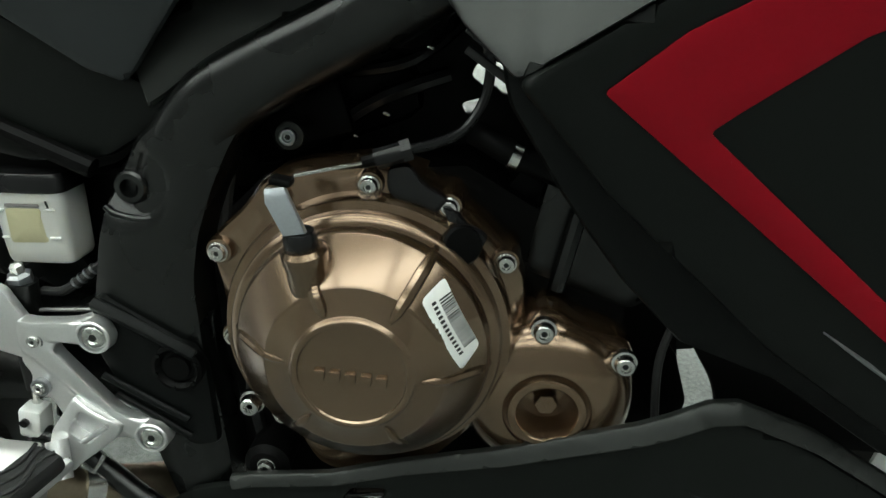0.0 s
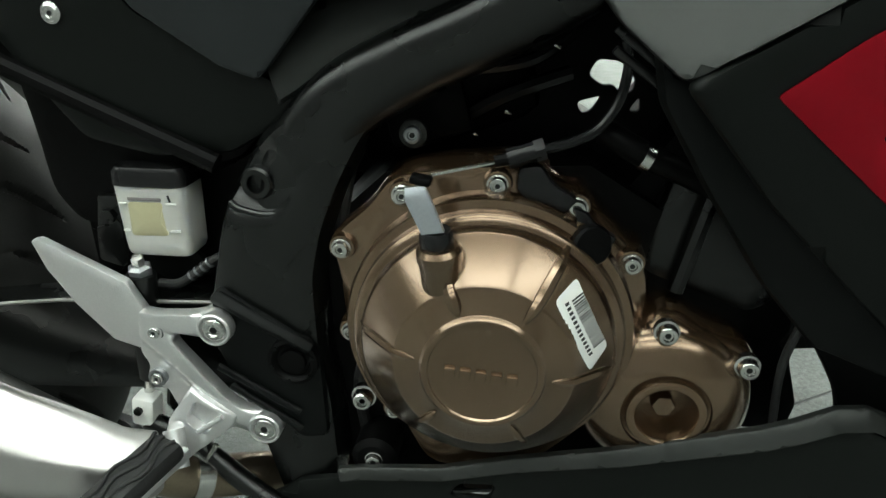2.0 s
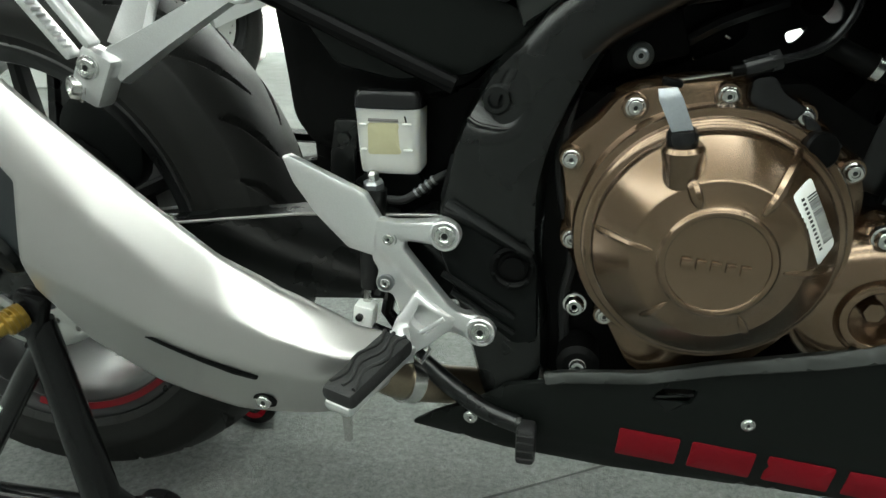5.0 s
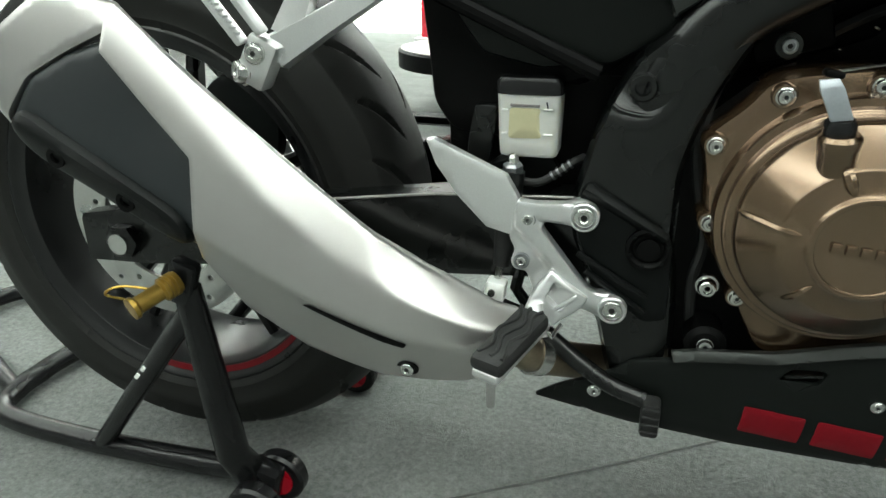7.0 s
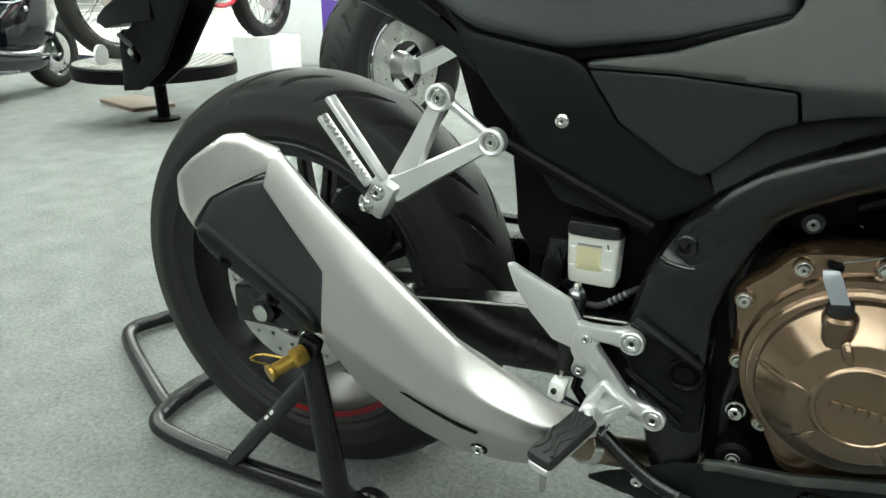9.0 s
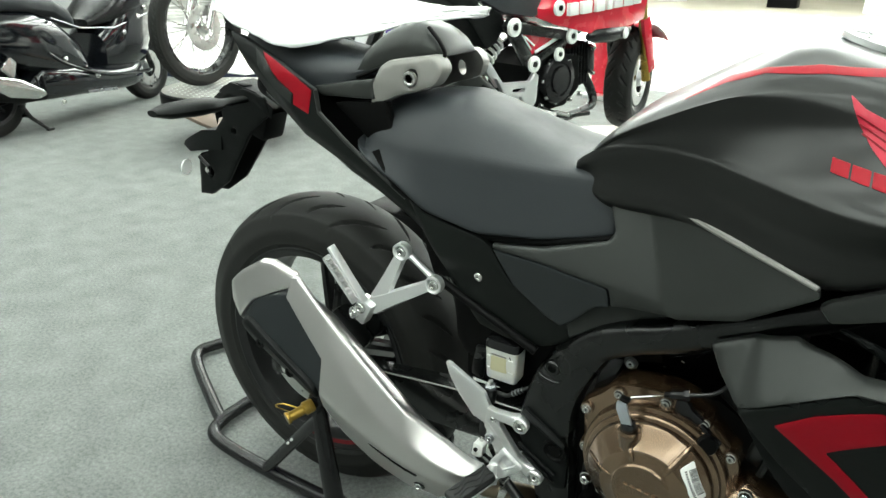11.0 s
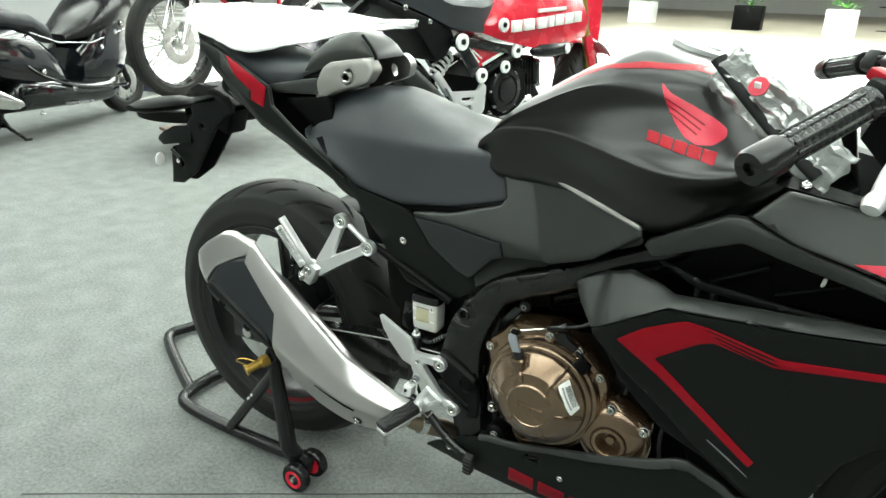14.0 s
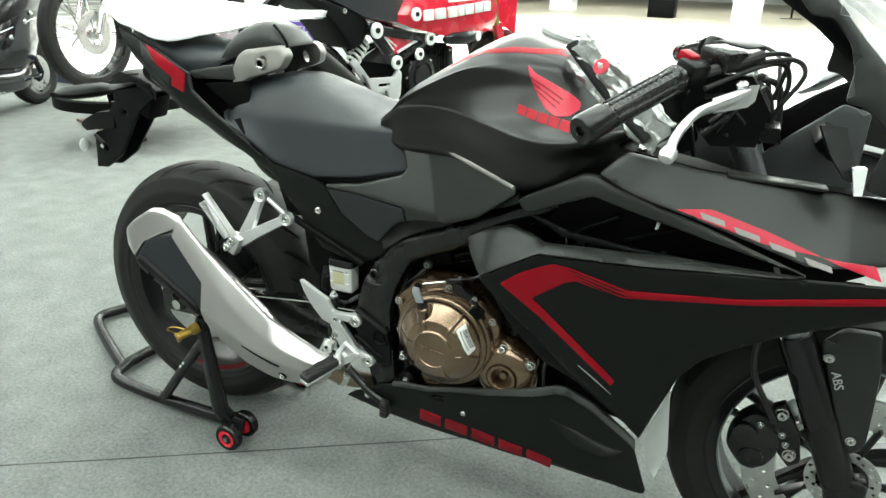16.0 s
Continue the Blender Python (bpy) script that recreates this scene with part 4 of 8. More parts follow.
def can_depth(x, z):
    """The muffler's outer side: a near-upright band between two creases, an upper face that leans in, and a front facet."""
    a, b = z - np.polyval(CREASE_A, x), z - np.polyval(CREASE_B, x)
    c = x - 0.327 + 0.25 * (z - 0.42)
    return np.polyval(MR, x) + 0.30 * a + 0.30 * soft(b, np.interp(x, (0.16, 0.24), (0.024, 0.0045))) + 0.72 * soft(-a, 0.0045) + 0.45 * soft(c, 0.003) * np.clip(b / 0.03, 0, 1)


part("heat_shield", panel([(0.462, 0.316), (0.448, 0.338), (0.429, 0.347), (0.371, 0.384), (0.333, 0.412), (0.280, 0.452), (0.224, 0.495), (0.165, 0.542), (0.141, 0.562), (0.117, 0.582), (0.107, 0.591), (0.098, 0.588), (0.095, 0.556), (0.142, 0.509), (0.178, 0.474), (0.183, 0.420), (0.178, 0.385), (0.207, 0.334), (0.264, 0.298), (0.333, 0.279), (0.409, 0.277), (0.440, 0.287), (0.458, 0.302)],
                          can_depth, 0.003, 0.002, 0.0025, 0.0028), M_STEEL, mu, "satin steel heat shield")
part("black_band", panel([(0.101, 0.566), (0.142, 0.517), (0.182, 0.476), (0.187, 0.420), (0.180, 0.392), (0.150, 0.402), (0.07, 0.440), (-0.002, 0.468), (0.002, 0.5), (0.022, 0.535), (0.062, 0.556)],
                         lambda x, z: can_depth(x, z) + 0.006, 0.012, 0.006, 0.006, 0.008), M_BAND, mu, "matte black muffler band")
part("end_cap", panel([(0.022, 0.533), (0.062, 0.554), (0.104, 0.573), (0.103, 0.593), (0.055, 0.607), (0.030, 0.604), (-0.018, 0.572), (-0.046, 0.545), (-0.048, 0.505), (-0.026, 0.463), (-0.004, 0.466), (0.000, 0.5)],
                      lambda x, z: can_depth(x, z) + 0.003 + 0.45 * soft(-0.012 - x + 0.6 * (0.520 - z), 0.003), 0.003, 0.006, 0.006, 0.005), M_STEEL, mu, "polished steel end cap")
rings = []
for x, z, a, b, y in ((0.445, 0.308, 0.014, 0.016, -0.180), (0.39, 0.322, 0.020, 0.024, -0.184), (0.30, 0.360, 0.028, 0.030, -0.188), (0.21, 0.415, 0.040, 0.034, -0.188), (0.12, 0.475, 0.044, 0.036, -0.186), (0.03, 0.518, 0.042, 0.036, -0.184), (-0.030, 0.514, 0.034, 0.030, -0.184), (-0.036, 0.513, 0.028, 0.024, -0.184)):
    ring = []
    d = Vector((0.55, 0, 0.83))
    for k in range(24):
        t = 2 * math.pi * k / 24
        c, s = math.cos(t), math.sin(t)
        c, s = math.copysign(abs(c) ** 0.7, c), math.copysign(abs(s) ** 0.7, s)
        ring.append(Vector((x, y + b * s, z)) + d * a * c)
    rings.append(ring)
part("silencer_body", loft(rings), M_STEEL, mu)
part("tail_pipe", revolve([(0.021, 0), (0.021, 0.03), (0.018, 0.03), (0.017, 0.005), (0, 0.004)], (-0.020, -0.186, 0.515), (-0.85, 0, 0.3), 28), M_BLACK, mu)
part("lower_guard", panel([(0.004, 0.486), (0.012, 0.508), (0.03, 0.505), (0.10, 0.468), (0.168, 0.430), (0.178, 0.410), (0.170, 0.396), (0.15, 0.400), (0.08, 0.436), (0.02, 0.464)], lambda x, z: can_depth(x, z) - 0.004, 0.008, 0.014, 0.008, 0.008), M_PLASTIC, mu, "black rounded lower guard")
for x, z in ((0.055, 0.470), (0.12, 0.436)):
    part("guard_screw", revolve([(0.009, -0.002), (0.009, 0.001), (0.005, 0.001), (0.004, -0.002), (0, -0.002)], (x, float(can_depth(np.array([x]), np.array([z]))[0]) - 0.005, z), seg=20), M_BLACK, mu)
part("slot", panel([(0.276, 0.356), (0.284, 0.357), (0.365, 0.325), (0.362, 0.320), (0.345, 0.325)], lambda x, z: can_depth(x, z) - 0.0012, 0.001, 0.002, 0.0005, 0.006), M_BLACK, mu, "dark slot")
yb = float(can_depth(np.array([0.361]), np.array([0.2935]))[0])
bolt((0.361, yb - 0.001, 0.2935), mu, 0.0062, 0.004, flange=False)
# flat black disc, giving the recess's shade by colour
part("bolt_recess", revolve([(0.0100, -0.003), (0.0100, 0.0006), (0.007, 0.0004), (0, 0.0002)], (0.361, yb, 0.2935), (0, -1, -0.5), seg=24), M_BLACK, mu, "black disc put in as the shade of the bolt's recess")
part("header_pipe", tube(spline([(0.43, -0.182, 0.316), (0.452, -0.168, 0.291), (0.478, -0.140, 0.270), (0.53, -0.095, 0.245), (0.62, -0.05, 0.232), (0.80, -0.01, 0.230)], 8), 0.0180, 16), M_HEADER, mu, "straw-tinted steel header pipe")
part("pipe_clamp", revolve([(0.021, -0.007), (0.021, 0.007), (0.0185, 0.007), (0.0185, -0.007)], (0.463, -0.156, 0.281), (0.65, 0.65, -0.4), 28, closed=True), M_CHROME, mu)

# ---- right footrest assembly ----
ft = new("rider_footrest")
ft.parent = bike
ft["label"] = "bare cast aluminium footrest bracket with heel guard"
ARM_LINES = (((0.445, 0.4275), (0.499, 0.4245)), ((0.447, 0.414), (0.470, 0.391), (0.505, 0.350), (0.529, 0.340)))


def arm_depth(x, z):
    """A plate with a flat-topped rail along each arm, its sides sloping."""
    d = np.full(np.shape(x), 1.0)
    for pts in ARM_LINES:
        for p, q in zip(pts, pts[1:]):
            ux, uz = q[0] - p[0], q[1] - p[1]
            t = np.clip(((x - p[0]) * ux + (z - p[1]) * uz) / (ux * ux + uz * uz), 0, 1)
            d = np.minimum(d, np.hypot(x - p[0] - t * ux, z - p[1] - t * uz))
    return -0.1575 - 0.0045 * np.clip((0.0125 - d) / 0.005, 0, 1)


part("bracket", panel([(0.441, 0.434), (0.454, 0.432), (0.484, 0.434), (0.498, 0.438), (0.508, 0.433), (0.512, 0.423), (0.508, 0.413), (0.498, 0.409), (0.487, 0.413), (0.466, 0.415), (0.463, 0.410), (0.467, 0.405), (0.502, 0.361), (0.511, 0.354), (0.529, 0.353), (0.539, 0.348), (0.542, 0.339), (0.538, 0.329), (0.528, 0.325), (0.518, 0.328), (0.503, 0.334), (0.470, 0.323), (0.460, 0.343), (0.451, 0.366), (0.440, 0.366), (0.436, 0.374), (0.440, 0.386), (0.434, 0.397)],
                      arm_depth, 0.009, 0.004, 0.0022, 0.0035), M_ALU, ft)
part("arm_web", panel([(0.474, 0.373), (0.508, 0.349), (0.504, 0.340), (0.477, 0.321), (0.467, 0.311), (0.456, 0.320), (0.452, 0.332), (0.458, 0.349)], lambda x, z: -0.163 - 0.011 * np.clip((0.378 - z) / 0.03, 0, 1) * np.clip((0.512 - x) / 0.03, 0, 1), 0.010, 0.003, 0.002, 0.004,
     holes=[[(0.471, 0.349), (0.478, 0.363), (0.498, 0.350), (0.484, 0.337)]]), M_ALU, ft, "boxed aluminium arm carrying the peg")
part("web_floor", panel([(0.468, 0.348), (0.478, 0.366), (0.500, 0.350), (0.484, 0.334)], flat(-0.164), 0.004, 0.003, 0.002, 0.006), M_ALU, ft)
part("web_rib", tube([(0.480, -0.172, 0.339), (0.484, -0.173, 0.342), (0.499, -0.169, 0.352)], 0.0022, 8), M_ALU, ft)
part("heel_guard", panel([(0.3535, 0.478), (0.3615, 0.480), (0.430, 0.453), (0.443, 0.432), (0.449, 0.408), (0.436, 0.398), (0.412, 0.403), (0.383, 0.430), (0.363, 0.456)], plane3((0.358, -0.146, 0.476), (0.44, -0.156, 0.43), (0.412, -0.154, 0.403)), 0.004, 0.002, 0.0035, 0.006), M_ALU, ft, "smooth aluminium heel guard")
for x, z in ((0.499, 0.424), (0.529, 0.340)):
    part("bolt_ring", revolve([(0.0128, -0.006), (0.0128, 0.003), (0.0118, 0.0042), (0.0105, 0.004), (0.0098, 0.0), (0, 0.0)], (x, -0.1615, z), seg=36), M_ALU, ft)
    bolt((x, -0.1615, z), ft, 0.0086, 0.0042, flange=False)
for x, z in ((0.451, 0.417), (0.447, 0.377)):
    part("bolt_recess", revolve([(0.0072, -0.004), (0.0072, 0.0012), (0.0062, 0.0014), (0.0058, 0.0002), (0, 0.0)], (x, -0.1605, z), seg=24), M_STANCHION, ft)
    bolt((x, -0.1610, z), ft, 0.0046, 0.003, flange=False)
peg = new("peg")
peg.parent = ft
A, B = Vector((0.468, -0.180, 0.330)), Vector((0.436, -0.262, 0.316))
part("core", beam(A, B, 0.026, 0.010, bevel=0.004), M_ALU, peg)
part("rubber", beam(A.lerp(B, 0.08) + Vector((0, 0, 0.009)), B + Vector((0, 0, 0.009)), 0.031, 0.016, bevel=0.006), M_GRIP, peg, "black ribbed rubber pad")
t_ = (B - A).normalized()
s_ = t_.cross(Vector((0, 0, 1))).normalized()
for k, off in enumerate((-0.009, 0.0, 0.009)):
    pts = [A.lerp(B, 0.12 + 0.8 * i / 10) + s_ * (off + 0.0035 * math.sin(i * 1.1 + k)) + Vector((0, 0, 0.0172)) for i in range(11)]
    part("tread", tube(pts, 0.0018, 6), M_GRIP, peg)
part("pivot", tube([(0.462, -0.176, 0.342), (0.470, -0.19, 0.318)], 0.008, 14), M_ALU, peg)
bolt((0.466, -0.186, 0.328), peg, 0.007, 0.005)
part("feeler", tube([B + Vector((0.004, 0.012, -0.004)), B + Vector((0.004, 0.012, -0.034))], [0.0042, 0.0034], 10), M_CHROME, peg, "short bank feeler pin")
part("spring", tube([(0.47, -0.17, 0.318), (0.478, -0.165, 0.306), (0.486, -0.16, 0.318)], 0.0025, 8), M_CHROME, ft)

part("battery_box", panel([(0.36, 0.42), (0.355, 0.58), (0.45, 0.62), (0.56, 0.60), (0.56, 0.40), (0.47, 0.415)], flat(-0.082), 0.02, 0.01, 0.004, 0.03), M_BLACK, bike, "black box behind the frame plate")
rs = new("brake_reservoir")
rs.parent = bike
rs["label"] = "milky plastic brake fluid reservoir with black lid"
rings = []
for z, cx, hw, hd in ((0.4620, 0.4425, 0.0235, 0.014), (0.4632, 0.4425, 0.0252, 0.0162), (0.4665, 0.4428, 0.0262, 0.0175), (0.475, 0.4425, 0.0266, 0.018), (0.490, 0.4422, 0.0272, 0.018), (0.505, 0.4420, 0.0278, 0.018), (0.520, 0.4415, 0.0282, 0.018)):
    rings.append([(cx + hw * math.copysign(abs(math.cos(t)) ** 0.3, math.cos(t)), -0.108 + hd * math.copysign(abs(math.sin(t)) ** 0.3, math.sin(t)), z) for t in np.linspace(0, 2 * math.pi, 40, endpoint=False)])
part("bottle", loft(rings), M_WHITEPL, rs)
part("window", panel([(0.425, 0.479), (0.4545, 0.480), (0.4525, 0.5065), (0.4255, 0.5060)], flat(-0.1264), 0.0006, 0.003, 0.0006), M_FLUID, rs, "yellowish fluid seen through the wall")
part("fluid_line", box((0.4392, -0.1266, 0.5085), (0.026, 0.001, 0.0026), bevel=0.0004), M_GREYDECAL, rs)
for x, z, w in ((0.4215, 0.5045, 0.006), (0.4595, 0.5055, 0.008), (0.4215, 0.4835, 0.005), (0.4600, 0.4838, 0.008)):
    part("level_tick", box((x, -0.1262, z), (w, 0.0025, 0.0016), bevel=0.0006), M_LABEL, rs)
part("mark", box((0.4585, -0.1266, 0.5095), (0.0014, 0.001, 0.0055), (0, -15, 0), 0.0003), M_INK, rs)
part("lid", loft([[(0.4415 + hw * math.copysign(abs(math.cos(t)) ** 0.4, math.cos(t)), -0.108 + hd * math.copysign(abs(math.sin(t)) ** 0.4, math.sin(t)), z) for t in np.linspace(0, 2 * math.pi, 28, endpoint=False)] for z, hw, hd in ((0.5175, 0.0292, 0.0188), (0.5185, 0.0300, 0.0196), (0.5280, 0.0296, 0.0192), (0.5315, 0.0275, 0.0172), (0.5322, 0.0240, 0.0140))]), M_TUBE, rs, "black plastic lid")
part("bracket", panel([(0.383, 0.450), (0.385, 0.474), (0.391, 0.505), (0.412, 0.505), (0.408, 0.474), (0.404, 0.444)], flat(-0.112), 0.003, 0.004), M_FRAME, rs)
part("bracket_bolt", revolve([(0.006, -0.003), (0.006, 0.004), (0, 0.004)], (0.400, -0.113, 0.489), seg=6), M_FRAME, rs)
part("clamp_plate", panel([(0.402, 0.447), (0.424, 0.464), (0.462, 0.461), (0.474, 0.440), (0.44, 0.430)], flat(-0.105), 0.004, 0.004), M_PLASTIC, rs)
part("hose", tube(spline([(0.440, -0.125, 0.440), (0.455, -0.124, 0.440), (0.470, -0.122, 0.449), (0.482, -0.118, 0.458), (0.492, -0.11, 0.462)], 6), 0.0038, 10), M_GRIP, rs)
for k in range(4):
    part("hose_ring", revolve([(0.0046, -0.001), (0.0046, 0.001), (0.0036, 0.001), (0.0036, -0.001)], (0.466 + 0.0048 * k, -0.1225 + 0.001 * k, 0.4465 + 0.0036 * k), (1, 0.1, 0.75), 12, closed=True), M_STANCHION, rs)
mc = new("rear_master_cylinder")
mc.parent = bike
part("body", tube([(0.432, -0.135, 0.452), (0.428, -0.135, 0.40)], 0.011, 16), M_FRAME, mc)
part("banjo", revolve([(0.009, -0.008), (0.009, 0.006), (0.006, 0.008), (0, 0.008)], (0.432, -0.135, 0.452), (0, -0.2, 1), 6), M_STANCHION, mc)
part("banjo_bolt", revolve([(0.005, 0), (0.005, 0.006), (0.003, 0.008), (0, 0.008)], (0.432, -0.136, 0.460), (0, -0.2, 1), 6), M_CHROME, mc)
part("boot", tube([(0.428, -0.135, 0.40), (0.424, -0.135, 0.36)], [0.011, 0.008], 14), M_GRIP, mc)
part("push_rod", tube([(0.424, -0.135, 0.37), (0.418, -0.135, 0.325)], 0.004, 10), M_CHROME, mc)
part("clevis", box((0.420, -0.140, 0.333), (0.019, 0.018, 0.026), (0, 8, 0), 0.003), M_LABEL, mc, "pale zinc clevis")
part("clevis_pin", revolve([(0.0035, 0), (0.0035, 0.003), (0, 0.0035)], (0.418, -0.149, 0.336), seg=12), M_FRAME, mc)
part("brake_switch", tube([(0.445, -0.13, 0.37), (0.438, -0.13, 0.335), (0.455, -0.13, 0.31)], 0.006, 10), M_FRAME, mc)
part("bleed_nut", box((0.428, -0.142, 0.316), (0.016, 0.012, 0.010), bevel=0.002), M_STANCHION, mc)
pd = new("brake_pedal")
pd.parent = bike
part("lever", tube(spline([(0.42, -0.14, 0.32), (0.455, -0.148, 0.312), (0.48, -0.15, 0.294), (0.505, -0.155, 0.277), (0.535, -0.160, 0.261), (0.566, -0.165, 0.254)], 6), 0.0085, 12), M_FRAME, pd)
part("pad", box((0.572, -0.171, 0.241), (0.017, 0.02, 0.036), bevel=0.004), M_GRIP, pd)
for k in range(4):
    part("pad_rib", box((0.572, -0.182, 0.230 + k * 0.008), (0.015, 0.003, 0.003), bevel=0.001), M_GRIP, pd)

# ---- pillion footrest ----
pf = new("pillion_footrest")
pf.parent = bike
pf["label"] = "forked aluminium pillion bracket with folded peg"
for a, b in (((0.276, -0.15, 0.655), (0.236, -0.162, 0.566)), ((0.335, -0.148, 0.614), (0.226, -0.166, 0.552))):
    rings = []
    a, b = Vector(a), Vector(b)
    d = (b - a).normalized()
    n = Vector((0, -1, 0)).cross(d)
    for t, w in ((0, 0.010), (0.15, 0.0095), (0.6, 0.0125), (1, 0.017)):
        p = a.lerp(b, t)
        rings.append([p + n * w + Vector((0, 0.005, 0)), p + n * w * 0.8 + Vector((0, -0.005, 0)), p - n * w * 0.8 + Vector((0, -0.005, 0)), p - n * w + Vector((0, 0.005, 0))])
    part("arm", loft(rings), M_ALU, pf)
part("strut", tube([(0.276, -0.146, 0.655), (0.335, -0.144, 0.614)], 0.005, 10), M_ALU, pf)
for x, z in ((0.276, 0.655), (0.336, 0.614)):
    part("bolt_ring", revolve([(0.0145, -0.008), (0.0145, 0.004), (0.012, 0.005), (0.0098, 0.003), (0.0095, 0.0), (0, 0.0)], (x, -0.154, z), seg=28), M_ALU, pf)
    bolt((x, -0.1545, z), pf, 0.007, 0.005)
part("knuckle", box((0.214, -0.172, 0.545), (0.03, 0.024, 0.044), (0, 28, 0), 0.005), M_ALU, pf)
bolt((0.216, -0.185, 0.553), pf, 0.0075, 0.004)
bolt((0.200, -0.176, 0.536), pf, 0.0098, 0.010, axis=(-0.55, -0.8, 0.1))
for a, b in (((0.207, -0.186, 0.561), (0.157, -0.196, 0.634)), ((0.229, -0.190, 0.570), (0.170, -0.198, 0.655))):
    part("peg_rail", beam(a, b, 0.016, 0.006, up=(0.8, 0, 0.6), bevel=0.002), M_ALU, pf)
for k in range(14):
    t = 0.06 + 0.86 * k / 13
    p = Vector((0.208, -0.190, 0.566)).lerp(Vector((0.161, -0.199, 0.636)), t)
    part("peg_tooth", box(tuple(p), (0.0028, 0.010, 0.0026), (0, 35, 0), 0.0007), M_ALU, pf)

# ---- bodywork ----


def belly_depth(x, z):
    y = np.interp(x, (0.46, 0.6, 0.75, 0.95, 1.1), (-0.150, -0.160, -0.171, -0.186, -0.196))
    return y + 0.25 * np.clip(0.25 - z, 0, 1) + 0.10 * np.clip((x - 0.90) / 0.15, 0, 1) * np.clip((z - 0.30) / 0.09, -0.3, 1) * 0.2


BELLY_TOP = [(0.583, 0.303), (0.602, 0.308), (0.665, 0.318), (0.718, 0.335), (0.789, 0.352), (0.881, 0.381), (0.925, 0.400), (0.944, 0.401), (0.995, 0.380), (1.026, 0.362), (1.074, 0.334)]
bp = part("belly_pan", panel([(0.462, 0.226), (0.486, 0.246), (0.530, 0.270), (0.552, 0.287)] + [(x, z - 0.008) for x, z in BELLY_TOP] + [(1.106, 0.254), (1.099, 0.246), (0.934, 0.236), (0.862, 0.224), (0.646, 0.212), (0.552, 0.214)], belly_depth, 0.003, 0.004, 0.003, 0.012,
                             holes=[[(0.672, 0.293), (0.680, 0.305), (0.707, 0.308), (0.702, 0.294)]]), M_FAIR, bike, "matte black belly pan")
mirrored(bp)
tx, tz = [p[0] for p in BELLY_TOP], [p[1] for p in BELLY_TOP]
part("belly_lip", panel([(x, z + 0.001 + 0.022 * max(0, min(x, 0.93) - 0.70)) for x, z in BELLY_TOP] + [(x + 0.003, z - 0.007) for x, z in BELLY_TOP[::-1]], lambda x, z: belly_depth(x, z) - 0.0062 + 0.6 * np.clip(z - np.interp(x, tx, tz) + 0.007, 0, 1), 0.004, 0.002, 0.001, 0.006), M_GREY, bike, "dark grey bevelled lip")
part("belly_crease", panel([(0.905, 0.345), (0.93, 0.338), (1.02, 0.318), (1.06, 0.318), (1.03, 0.296), (0.98, 0.296), (0.94, 0.315)], lambda x, z: belly_depth(x, z) - 0.001 - 0.010 * np.clip((0.33 - z) / 0.03, 0, 1), 0.004, 0.008, 0.005), M_FAIR, bike)
part("belly_liner", panel([(1.112, 0.415), (1.084, 0.30), (1.088, 0.25), (1.112, 0.207), (1.127, 0.276)], flat(-0.10), 0.002, 0.004, 0.001, 0.02), M_LINER, bike, "bare white inner side of the belly pan")
bolt((0.747, -0.1715, 0.285), bike, 0.0044, 0.003, flange=True, name="belly_screw")
bolt((0.520, -0.153, 0.248), bike, 0.005, 0.003, flange=True, name="belly_screw")
for i in range(5):
    x0 = 0.650 + i * 0.0585
    zt = 0.2625 - 0.002 * i
    part("logo_bar", panel([(x0, zt), (x0 + 0.049, zt - 0.002), (x0 + 0.047, zt - 0.031 + 0.001 * i), (x0 - 0.002, zt - 0.029 + 0.001 * i)], lambda x, z: belly_depth(x, z) - 0.001, 0.0004, 0.002, 0.0004), M_REDDULL, bike, "dull red logo bar")
part("vent_fins", box((0.69, -0.160, 0.300), (0.03, 0.012, 0.003), (0, -10, 0), 0.001), M_FRAME, bike)

RX, RY = (0.74, 0.80, 0.89, 1.04, 1.2, 1.4), (-0.215, -0.25, -0.256, -0.275, -0.282, -0.26)
FX, FZ = (0.79, 0.816, 0.898, 0.942, 1.064, 1.175, 1.25, 1.4), (0.612, 0.636, 0.687, 0.692, 0.704, 0.714, 0.724, 0.735)


def fair_depth(x, z):
    return np.interp(x, RX, RY) + 0.24 * np.clip(np.interp(x, FX, FZ) - z, 0, 1)


FAIR = [(0.789, 0.617), (0.804, 0.627), (0.890, 0.680), (0.936, 0.685), (1.063, 0.701), (1.175, 0.714), (1.244, 0.721), (1.354, 0.727), (1.46, 0.735),
        (1.46, 0.718), (1.367, 0.677), (1.262, 0.630), (1.196, 0.589), (1.154, 0.553), (1.126, 0.509), (1.101, 0.425), (1.080, 0.349), (1.038, 0.393), (0.944, 0.460), (0.843, 0.555)]
side = part("side_fairing", panel(FAIR, fair_depth, 0.004, 0.006, 0.004, 0.014), M_FAIR, bike, "matte black side fairing")
mirrored(side)
part("fairing_border", panel([(0.790, 0.616), (0.815, 0.63), (0.860, 0.560), (0.955, 0.458), (1.045, 0.395), (1.080, 0.349), (1.040, 0.372), (0.960, 0.428), (0.898, 0.452), (0.855, 0.500), (0.815, 0.556), (0.786, 0.602), (0.778, 0.640), (0.785, 0.64)], lambda x, z: np.maximum(fair_depth(x, z) + 0.014, -0.212 - 0.0 * x), 0.012, 0.004, 0.006), M_PLASTIC, bike, "textured black inner edge")
